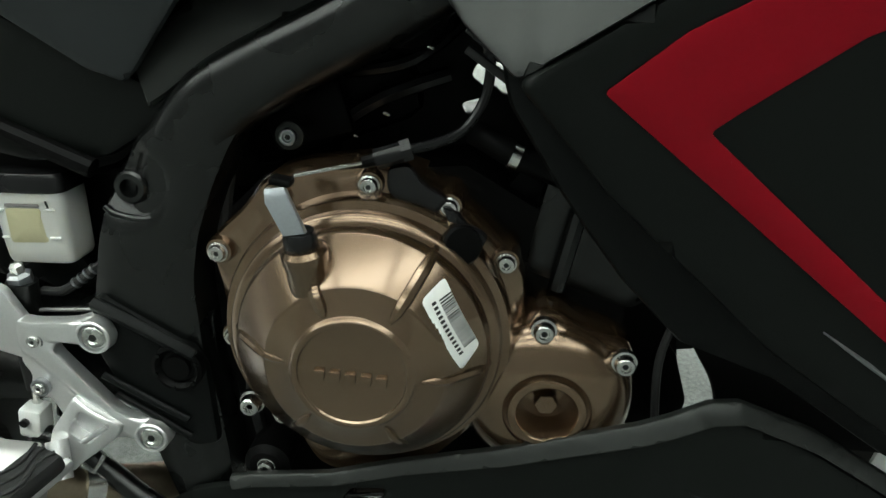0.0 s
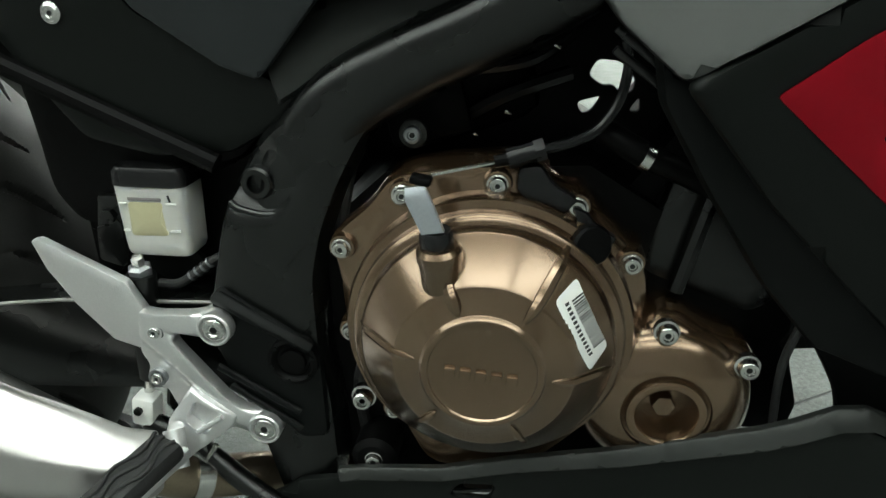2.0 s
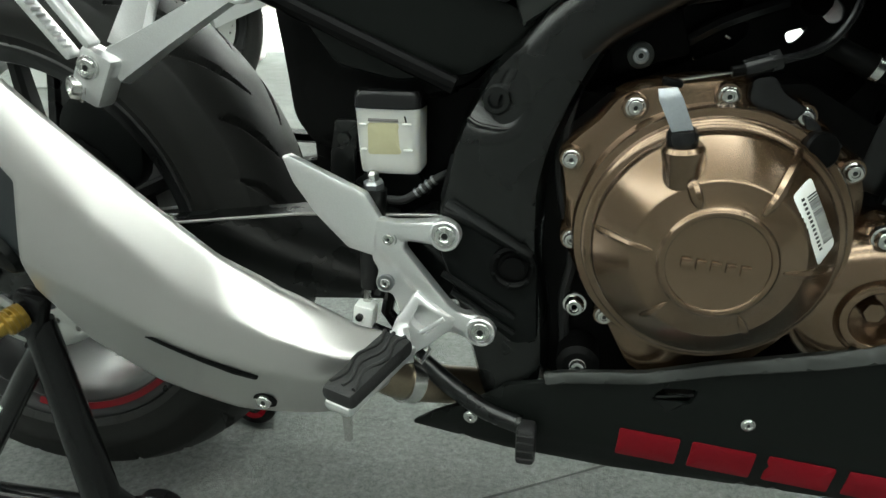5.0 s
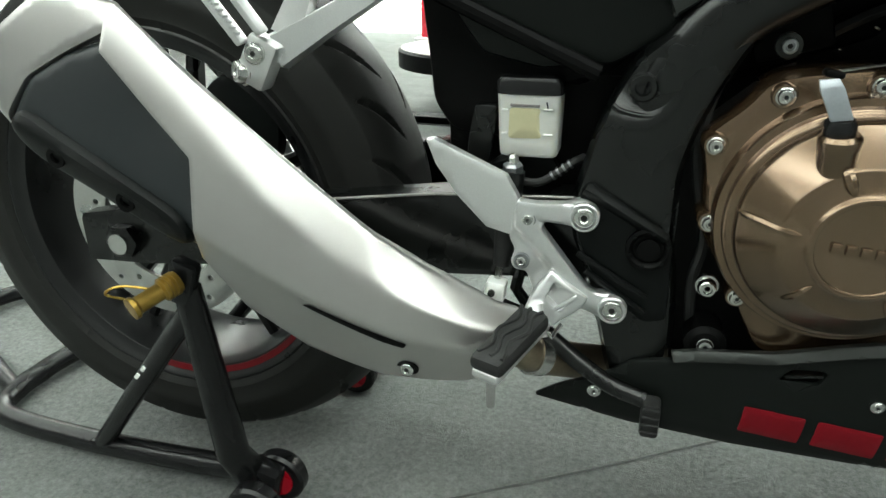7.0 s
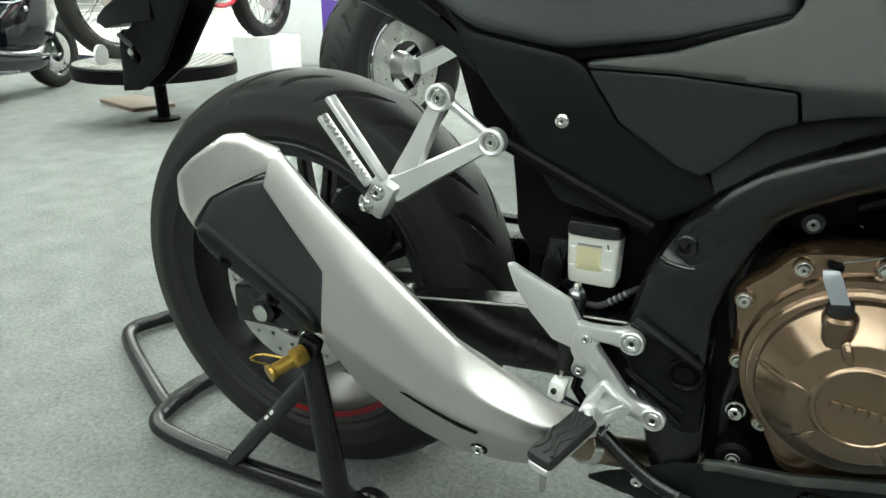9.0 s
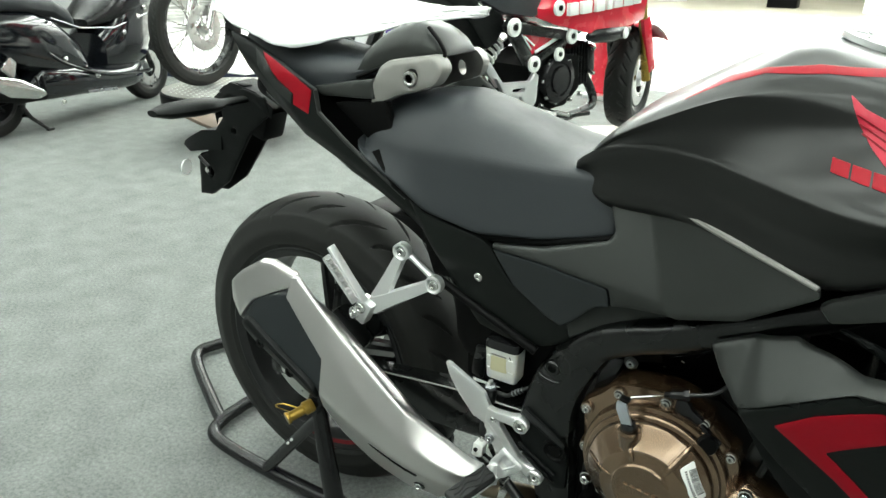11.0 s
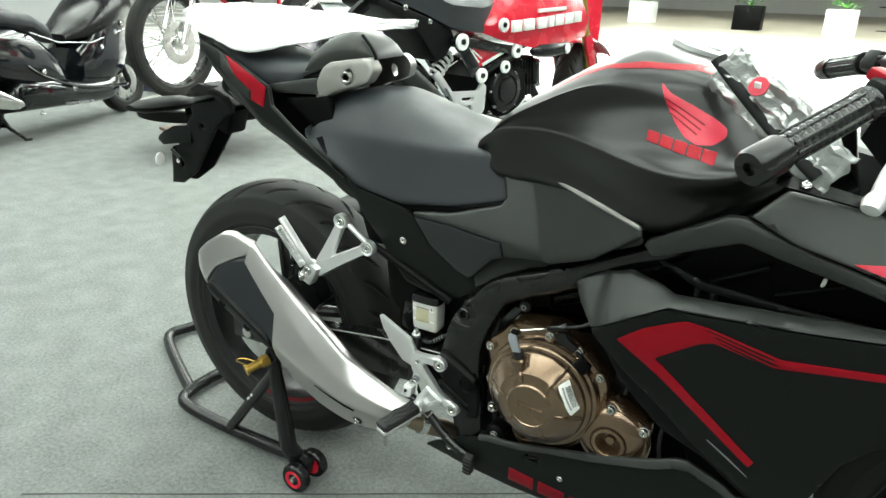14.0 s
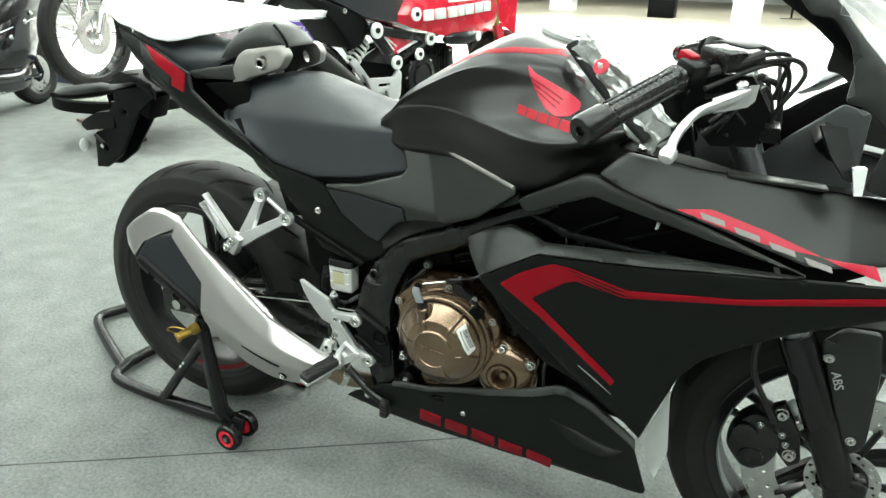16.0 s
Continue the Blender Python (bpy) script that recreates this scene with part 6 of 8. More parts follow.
def seat_rings(rows):
    return [[(x, -w, z0), (x, -w * 1.02, z0 + 0.4 * (z1 - z0)), (x, -w * 0.86, z1 - 0.2 * (z1 - z0)), (x, -w * 0.5, z1), (x, w * 0.5, z1), (x, w * 0.86, z1 - 0.2 * (z1 - z0)), (x, w * 1.02, z0 + 0.4 * (z1 - z0)), (x, w, z0)] for x, w, z0, z1 in rows]


part("pillion_seat", loft(seat_rings(((-0.13, 0.05, 0.935, 0.955), (-0.06, 0.085, 0.905, 0.950), (0.05, 0.092, 0.875, 0.935), (0.12, 0.088, 0.885, 0.926), (0.17, 0.070, 0.905, 0.930)))), M_SEAT, bike, "black vinyl pillion seat", smooth=50)
part("seat_hump", loft(seat_rings(((0.130, 0.078, 0.895, 0.903), (0.138, 0.078, 0.898, 0.924), (0.150, 0.077, 0.904, 0.948), (0.170, 0.074, 0.912, 0.967), (0.198, 0.070, 0.920, 0.980), (0.224, 0.066, 0.930, 0.984), (0.248, 0.062, 0.935, 0.977), (0.268, 0.056, 0.940, 0.962), (0.281, 0.050, 0.938, 0.942)))), M_GREY, bike, "smooth grey raised front of the pillion seat", smooth=60)
part("seat_piping", tube(spline([(0.14, -0.081, 0.899), (0.20, -0.075, 0.922), (0.25, -0.064, 0.938), (0.284, -0.052, 0.938), (0.277, -0.050, 0.957), (0.252, -0.045, 0.979)], 5), 0.0032, 8), M_BLACK, bike)
part("tail_core", box((0.05, 0, 0.83), (0.3, 0.16, 0.09), (0, 25, 0), 0.02), M_BLACK, bike)

SX = (0.157, 0.178, 0.25, 0.31, 0.40, 0.50, 0.56, 0.605)
SB = (0.815, 0.785, 0.753, 0.719, 0.704, 0.716, 0.730, 0.742)
ST = (0.835, 0.868, 0.884, 0.886, 0.858, 0.826, 0.822, 0.818)
SW = (0.112, 0.129, 0.140, 0.146, 0.147, 0.140, 0.130, 0.118)
rings = []
for x in np.linspace(0.157, 0.605, 34):
    zb, zt, w = interp(x, SX, SB), interp(x, SX, ST), interp(x, SX, SW)
    h = zt - zb
    sh = min(zt - 0.006, interp(x, (0.157, 0.20, 0.27, 0.35, 0.47, 0.56, 0.605), (0.800, 0.806, 0.812, 0.816, 0.812, 0.812, 0.806)))
    half = [(0, zt - 0.002), (w * 0.36, zt - 0.001), (w * 0.60, zt - 0.22 * (zt - sh)), (w * 0.78, sh + 0.16 * (zt - sh) + 0.002), (w * 0.835, sh), (w * 0.855, sh - 0.010), (w * 0.93, zb + 0.40 * (sh - zb)), (w * 0.99, zb + 0.10 * h), (w, zb + 0.04 * h), (w * 0.97, zb)]
    rings.append([(x, -y, z) for y, z in half] + [(x, y, z) for y, z in half[:0:-1]])
st = part("rider_seat", loft(rings), M_SEAT, bike, "black stitched vinyl rider seat", smooth=60)
sub = st.modifiers.new("round", "SUBSURF")
sub.levels = sub.render_levels = 1
part("seat_base", panel([(0.205, 0.80), (0.245, 0.748), (0.304, 0.714), (0.405, 0.697), (0.50, 0.709), (0.603, 0.736), (0.60, 0.744), (0.50, 0.72), (0.405, 0.709), (0.31, 0.724), (0.25, 0.758)], flat(-0.136), 0.02, 0.003), M_BLACK, bike)

# rear mudguard, plate holder and turn signals
fd = new("rear_fender")
fd.parent = bike
fd["label"] = "black plastic tail tidy with plate holder and signals"
for s in (-1, 1):
    fp = panel([(-0.25, 0.826), (-0.172, 0.842), (-0.125, 0.831), (-0.109, 0.801), (-0.165, 0.759), (-0.249, 0.643), (-0.307, 0.604), (-0.343, 0.601), (-0.329, 0.688), (-0.30, 0.70), (-0.271, 0.745), (-0.24, 0.779)],
               lambda x, z: -0.034 + 0.05 * np.clip(0.76 - z, 0, 1), 0.004, 0.004, 0.003, 0.012, holes=[[(-0.222, 0.752), (-0.215, 0.762), (-0.204, 0.758), (-0.209, 0.747)], [(-0.312, 0.66), (-0.300, 0.668), (-0.290, 0.655), (-0.300, 0.642)]])
    ob = part("side_plate", fp, M_PLASTIC, fd)
    if s > 0:
        mirrored(ob)
        bpy.data.objects.remove(ob)
part("top_cover", loft([[(x, -w, z - d), (x, -w * 0.85, z), (x, w * 0.85, z), (x, w, z - d)] for x, w, z, d in ((-0.105, 0.034, 0.812, 0.02), (-0.145, 0.036, 0.838, 0.02), (-0.212, 0.037, 0.850, 0.02), (-0.262, 0.036, 0.816, 0.016), (-0.256, 0.034, 0.775, 0.014))], caps=False, closed=False), M_PLASTIC, fd)
for x, z in ((-0.185, 0.8475), (-0.235, 0.8365)):
    part("slot", box((x, -0.02, z), (0.022, 0.022, 0.002), (0, 12 if x > -0.2 else -33, 0), 0.0005), M_BLACK, fd)
part("core", box((-0.185, 0, 0.79), (0.12, 0.06, 0.06), (0, 20, 0), 0.008), M_BLACK, fd)
part("plate_lamp", loft([[(x, -w, z0), (x, -w * 0.9, z1), (x, w * 0.9, z1), (x, w, z0)] for x, w, z0, z1 in ((-0.250, 0.036, 0.712, 0.752), (-0.305, 0.040, 0.704, 0.745), (-0.345, 0.038, 0.696, 0.726), (-0.372, 0.030, 0.704, 0.712))]), M_PLASTIC, fd, "black number plate lamp hood")
part("plate_bracket", loft([[(x, -w, z), (x, w, z), (x - 0.006, w, z - 0.004), (x - 0.006, -w, z - 0.004)] for x, w, z in ((-0.318, 0.030, 0.695), (-0.330, 0.026, 0.65), (-0.338, 0.022, 0.604))]), M_PLASTIC, fd)
part("bracket_strap", tube([(-0.318, -0.038, 0.688), (-0.29, -0.04, 0.672), (-0.296, -0.036, 0.655)], 0.004, 8), M_FRAME, fd)
part("bracket_bolt", revolve([(0.006, 0), (0.006, 0.004), (0, 0.004)], (-0.295, -0.038, 0.664), seg=10), M_CHROME, fd)
part("reflector", revolve([(0.016, 0), (0.016, 0.004), (0, 0.006)], (-0.372, -0.03, 0.655), (-1, -0.3, 0), 20), M_SHEET, fd, "pale round reflector")
for s in (-1, 1):
    sg = new("turn_signal")
    sg.parent = fd
    rings = []
    for y, r in ((0.033, 0.009), (0.085, 0.010), (0.105, 0.019), (0.14, 0.0215), (0.195, 0.018), (0.222, 0.008)):
        x = -0.175 - 0.02 * (y - 0.045) / 0.18
        rings.append([(x + 1.6 * r * math.cos(t), s * y, 0.822 + 0.72 * r * math.sin(t)) for t in np.linspace(0, 2 * math.pi, 18, endpoint=False)])
    part("housing", loft(rings), M_PLASTIC, sg)
    part("lens", loft([[(-0.185 - w * 1.1, s * y, 0.822 + h) for w, h in ((0.012, -0.0095), (0.026, -0.008), (0.032, 0), (0.026, 0.008), (0.012, 0.0095))] for y in (0.108, 0.145, 0.195)]), M_GREYDECAL, sg, "smoked clear lens")
part("tail_light", box((-0.115, 0, 0.925), (0.03, 0.12, 0.03), bevel=0.008), M_RED, fd, "red tail light")

# ---- fork, front mudguard and brake ----
fk = new("front_fork")
fk.parent = bike
fk["label"] = "black telescopic fork"
for s in (-1, 1):
    top, mid, low = Vector((1.135, s * 0.1, 0.90)), Vector((1.285, s * 0.1, 0.565)), Vector((1.405, s * 0.1, 0.30))
    part("stanchion", tube([top, mid], 0.0205, 20), M_STANCHION, fk)
    part("slider", tube([mid, mid.lerp(low, 0.05), low], [0.026, 0.029, 0.027], 20), M_FRAME, fk)
    part("axle_clamp", box((1.412, s * 0.1, 0.30), (0.06, 0.045, 0.06), bevel=0.012), M_FRAME, fk)
part("top_yoke", box((1.11, 0, 0.905), (0.07, 0.25, 0.022), (0, 25, 0), 0.008), M_FRAME, fk)
part("lower_yoke", box((1.185, 0, 0.745), (0.07, 0.25, 0.03), (0, 25, 0), 0.008), M_FRAME, fk)
part("axle", tube([(1.41, -0.12, 0.30), (1.41, 0.12, 0.30)], 0.011, 16), M_CHROME, fk)
fm = new("front_mudguard")
fm.parent = bike
fm["label"] = "dark grey front mudguard bolted to the fork"
rings = []
for deg in np.linspace(28, 155, 24):
    a = radians(deg)
    rr = 0.318
    rings.append([(1.41 + (rr - 0.03 * (abs(k) ** 3)) * math.cos(a), 0.074 * k, 0.30 + (rr - 0.03 * (abs(k) ** 3)) * math.sin(a)) for k in np.linspace(-1, 1, 9)])
part("crown", loft(rings, closed=False), M_GREY, fm)
fs = part("side_plate", panel([(1.322, 0.560), (1.35, 0.592), (1.40, 0.595), (1.413, 0.525), (1.416, 0.486), (1.421, 0.403), (1.414, 0.382), (1.398, 0.371), (1.378, 0.400), (1.345, 0.50)], flat(-0.112), 0.006, 0.01, 0.006), M_GREY, fm)
mirrored(fs, fm)
for x, z in ((1.337, 0.541), (1.397, 0.403)):
    bolt((x, -0.1155, z), fm, 0.0062, 0.005)
lettering("ABS", 0.019, pose(1.345, -0.1145, 0.517, 90, 0, 0) @ pose(0, 0, 0, 0, 0, -69), M_SILVERTEXT, fm, "letters", "small white capital letters")
cb = new("front_caliper")
cb.parent = bike
cb["label"] = "black two-piston brake caliper"
part("body", panel([(1.218, 0.325), (1.226, 0.372), (1.252, 0.402), (1.284, 0.400), (1.302, 0.372), (1.304, 0.328), (1.286, 0.293), (1.250, 0.283)], lambda x, z: -0.112 + 0.014 * np.clip(np.hypot(x - 1.26, z - 0.342) / 0.06, 0, 1), 0.024, 0.014, 0.01), M_FRAME, cb)
for x, z in ((1.246, 0.362), (1.262, 0.318)):
    part("piston_boss", revolve([(0.021, -0.01), (0.020, 0.001), (0.016, 0.003), (0.006, 0.0035), (0, 0.0035)], (x, -0.110, z), seg=28), M_FRAME, cb)
part("bracket", panel([(1.278, 0.418), (1.297, 0.432), (1.33, 0.375), (1.340, 0.325), (1.322, 0.310), (1.300, 0.335)], flat(-0.098), 0.014, 0.006), M_FRAME, cb)
for x, z in ((1.294, 0.415), (1.319, 0.340)):
    bolt((x, -0.104, z), cb, 0.0085, 0.009)
for x, z in ((1.302, 0.375), (1.31, 0.358), (1.266, 0.385)):
    bolt((x, -0.104, z), cb, 0.0045, 0.006)
part("abs_ring", disc_mesh((1.41, 0, 0.30), 0.040, 0.058, -0.078, 0.002, 24), M_DISC, cb, "perforated steel ring")
part("brake_hose", tube(spline([(1.285, -0.11, 0.40), (1.265, -0.125, 0.44), (1.235, -0.13, 0.50), (1.235, -0.12, 0.56), (1.26, -0.11, 0.62)], 8), 0.005, 8), M_GRIP, cb)
# lit edge of the vent slit, put in as a thin chrome tube
part("seam_glint", tube([(0.966, -0.2155, 0.480), (0.996, -0.2125, 0.459), (1.026, -0.2105, 0.437)], [0.0006, 0.0016, 0.0006], 6), M_STANCHION, bike, "chrome sliver put in as the lit edge of a slit")
# black sheet added to darken the gap between fairing and belly pan
part("cowl_gap_sheet", panel([(0.945, 0.36), (0.936, 0.40), (0.906, 0.450), (0.912, 0.47), (0.935, 0.52), (0.99, 0.50), (1.06, 0.44), (1.075, 0.35)], flat(-0.15), 0.004, 0.01), M_BLACK, bike)
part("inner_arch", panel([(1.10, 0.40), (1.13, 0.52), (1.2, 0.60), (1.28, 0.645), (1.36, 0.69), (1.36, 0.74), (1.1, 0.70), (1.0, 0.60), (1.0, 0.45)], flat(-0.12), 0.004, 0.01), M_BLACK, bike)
part("radiator", box((1.06, 0, 0.56), (0.04, 0.3, 0.26), (0, -8, 0), 0.008), M_BLACK, bike)

# ---- handlebar ----
hb = new("handlebar")
hb.parent = bike
hb["label"] = "black clip-on handlebar with grips and levers"
for s in (-1, 1):
    e0, e1 = (Vector((0.979, -0.392, 0.918)) if s < 0 else Vector((1.000, 0.390, 0.941))), Vector((1.058, s * 0.262, 0.966))
    inner = Vector((1.115, s * 0.12, 0.985))
    part("bar", tube([e0, e1, inner], 0.011, 14), M_FRAME, hb)
    d = (e1 - e0).normalized()
    n = 40
    part("grip", tube([e0.lerp(e1, 0.15 + 0.85 * i / n) for i in range(n + 1)], [0.0165 - 0.0012 * (i % 3 == 0) + 0.003 * (i > n - 3) for i in range(n + 1)], 18), M_SLICK, hb, "ribbed rubber grip under clear film")
    for k in range(10):
        a = 2 * math.pi * k / 10
        up = d.orthogonal().normalized()
        off = Matrix.Rotation(a, 3, d) @ up * 0.0166
        part("grip_rib", tube([e0.lerp(e1, 0.2) + off, e0.lerp(e1, 0.92) + off], 0.0017, 6), M_SLICK, hb)
    part("bar_end", revolve([(0.019, -0.024), (0.0195, 0.012), (0.017, 0.017), (0.007, 0.017), (0.0055, 0.012), (0, 0.012)], e0, -d, 28), M_FRAME, hb, "black bar-end weight")
    part("switch_box", box(tuple(e1.lerp(inner, 0.25)), (0.034, 0.042, 0.036), (0, 20, s * 30), 0.008), M_PLASTIC, hb)
part("bar_clamp", loft([[(1.062, y, 0.915), (1.080, y, 0.966), (1.15, y, 0.966), (1.18, y, 0.92), (1.17, y, 0.87), (1.11, y, 0.865)] for y in (-0.175, -0.165, -0.04, -0.03)]), M_BLACK, hb, "black bar clamp behind a tangle of cables")
rng = random.Random(11)
for k in range(9):
    a = Vector((rng.uniform(1.09, 1.13), rng.uniform(-0.19, -0.17), rng.uniform(0.88, 0.95)))
    b = Vector((rng.uniform(1.15, 1.19), rng.uniform(-0.15, -0.10), rng.uniform(0.87, 0.96)))
    part("cable", tube(spline([a, a.lerp(b, 0.5) + Vector((0, -0.015, rng.uniform(-0.02, 0.02))), b], 6), rng.uniform(0.0035, 0.006), 8), M_TUBE, hb)
part("kill_switch", box((1.066, -0.222, 0.9905), (0.024, 0.022, 0.014), (0, 20, -30), 0.004), M_RED, hb, "red engine stop switch")
part("master_cylinder", box((1.118, -0.165, 0.988), (0.05, 0.085, 0.03), (0, 10, -32), 0.008), M_FRAME, hb)
part("fluid_cup", box((1.126, -0.130, 0.9965), (0.05, 0.06, 0.022), (0, 8, -25), 0.006), M_PLASTIC, hb)
part("brake_lever", tube(spline([(1.144, -0.235, 0.950), (1.116, -0.300, 0.943), (1.095, -0.350, 0.937), (1.082, -0.395, 0.920), (1.078, -0.411, 0.905)], 6), [0.0105] * 6 + [0.0098] * 6 + [0.0090] * 6 + [0.0082] * 7, 12, flatten=0.62), M_ALU, hb, "bare aluminium brake lever")
part("lever_ball", revolve([(0.004, -0.010), (0.0085, -0.007), (0.0105, 0), (0.0085, 0.0075), (0, 0.0105)], (1.077, -0.416, 0.900), (-0.2, -0.6, -0.6), 16), M_ALU, hb)
part("lever_boss", loft([[(1.108, -0.285, 0.948), (1.150, -0.235, 0.962), (1.160, -0.205, 0.960), (1.125, -0.235, 0.948)], [(1.112, -0.287, 0.930), (1.150, -0.238, 0.934), (1.158, -0.205, 0.938), (1.128, -0.235, 0.930)]]), M_ALU, hb)
part("lever_pivot", revolve([(0.008, -0.012), (0.008, 0.006), (0.006, 0.008), (0, 0.008)], (1.140, -0.238, 0.958), (-0.2, -0.3, 1), 16), M_CHROME, hb)
part("clutch_lever", tube(spline([(1.150, 0.225, 0.945), (1.115, 0.32, 0.930), (1.082, 0.41, 0.900)], 6), 0.009, 10), M_ALU, hb)
for pts in (((1.09, -0.2, 0.985), (1.15, -0.15, 0.992), (1.184, -0.12, 0.994), (1.192, -0.115, 0.982), (1.182, -0.11, 0.93)),
            ((1.10, -0.19, 0.972), (1.16, -0.16, 0.985), (1.200, -0.14, 0.988), (1.214, -0.14, 0.968), (1.192, -0.14, 0.927)),
            ((1.093, -0.22, 0.951), (1.149, -0.17, 0.976), (1.186, -0.14, 0.981), (1.197, -0.13, 0.950), (1.185, -0.12, 0.90)),
            ((1.07, 0.2, 0.98), (1.13, 0.18, 0.985), (1.18, 0.16, 0.97), (1.19, 0.13, 0.94), (1.19, 0.1, 0.9))):
    part("cable", tube(spline(pts, 10), 0.0036, 8), M_GRIP, hb)
part("cable_sleeve", tube([(1.082, -0.22, 0.968), (1.156, -0.16, 0.993)], 0.0080, 10), M_GRIP, hb)
part("ignition", revolve([(0.02, 0), (0.02, 0.02), (0.016, 0.024), (0, 0.024)], (1.06, 0, 0.92), (-0.3, 0, 1), 20), M_FRAME, hb)
part("meter", box((1.275, 0, 0.86), (0.03, 0.15, 0.05), (0, -50, 0), 0.012), M_BLACK, bike, "black instrument panel")

# clear protective film, crumpled over the steering head
def crumple(fx, nu, nv, amp, seed):
    bm = bmesh.new()
    g = [[None] * (nv + 1) for _ in range(nu + 1)]
    for i in range(nu + 1):
        for j in range(nv + 1):
            u_, v_ = i / nu, j / nv
            p = Vector(fx(u_, v_))
            q = Vector((u_ * 7 + seed, v_ * 7, seed))
            p += Vector((noise.noise(q), noise.noise(q + Vector((9, 0, 0))), noise.noise(q + Vector((0, 9, 0))))) * amp
            p += Vector((noise.noise(q * 3), noise.noise(q * 3 + Vector((9, 0, 0))), noise.noise(q * 3 + Vector((0, 9, 0))))) * amp * 0.5
            g[i][j] = bm.verts.new(p)
    for i in range(nu):
        for j in range(nv):
            bm.faces.new((g[i][j], g[i + 1][j], g[i + 1][j + 1], g[i][j + 1]))
    return bm


wrap = thing("plastic_wrap", "crumpled clear plastic film taped over the steering head", "wrap")
film_a = part("film", crumple(lambda u, v: (0.89 + 0.10 * u, -0.14 + 0.24 * v, 0.998 - 0.07 * u - 0.05 * abs(v - 0.5)), 30, 30, 0.014, 3), M_CLEAR, wrap, smooth=20)
film_a.visible_shadow = False
strap = part("strap", crumple(lambda u, v: (0.895 + 0.155 * u + 0.030 * (v - 0.5), -0.158 - 0.070 * u - 0.004 * v, 0.986 - 0.108 * u + 0.050 * (v - 0.5)), 26, 10, 0.007, 8), M_FOIL, wrap, "smoky crumpled film strip with bright glints", smooth=20)
thick = strap.modifiers.new("thick", "SOLIDIFY")
thick.thickness = 0.002
part("band", tube(spline([(0.888, -0.150, 0.992), (0.925, -0.170, 0.958), (0.975, -0.196, 0.915), (1.03, -0.222, 0.874)], 6), 0.011, 10, flatten=0.4), M_PLASTIC, wrap, "smooth black strap under the film")
part("sticker", revolve([(0.012, -0.001), (0.012, 0.001), (0, 0.001)], (0.945, -0.194, 0.966), (-0.3, -1, 0.55), 24), M_REDPALE, wrap, "red round sticker")
part("sticker_bar", box((0.944, -0.1965, 0.967), (0.008, 0.002, 0.010), (30, 10, -15), 0.0005), M_LABEL, wrap)

sheet = part("foam_sheet", crumple(lambda u, v: (-0.245 + 0.505 * u, -0.005 + 0.13 * u ** 2.2 + (v - 0.5) * 0.29 * (1 - 0.96 * u ** 3) * min(1, 0.15 + 2.4 * u), 0.984 + 0.035 * math.sin(math.pi * min(1, max(0, v))) * (0.35 + 0.65 * math.sin(math.pi * min(1, u + 0.15))) * (1 - 0.6 * u ** 4) - 0.046 * max(0, 0.45 - v) / 0.45 * math.exp(-((u - 0.56) / 0.25) ** 2) + 0.006 * u * u), 40, 30, 0.008, 21), M_SHEET)
solid = sheet.modifiers.new("thick", "SOLIDIFY")
solid.thickness = 0.003
tagged(sheet, "white crumpled foam sheet lying on the pillion seat", "sheet")

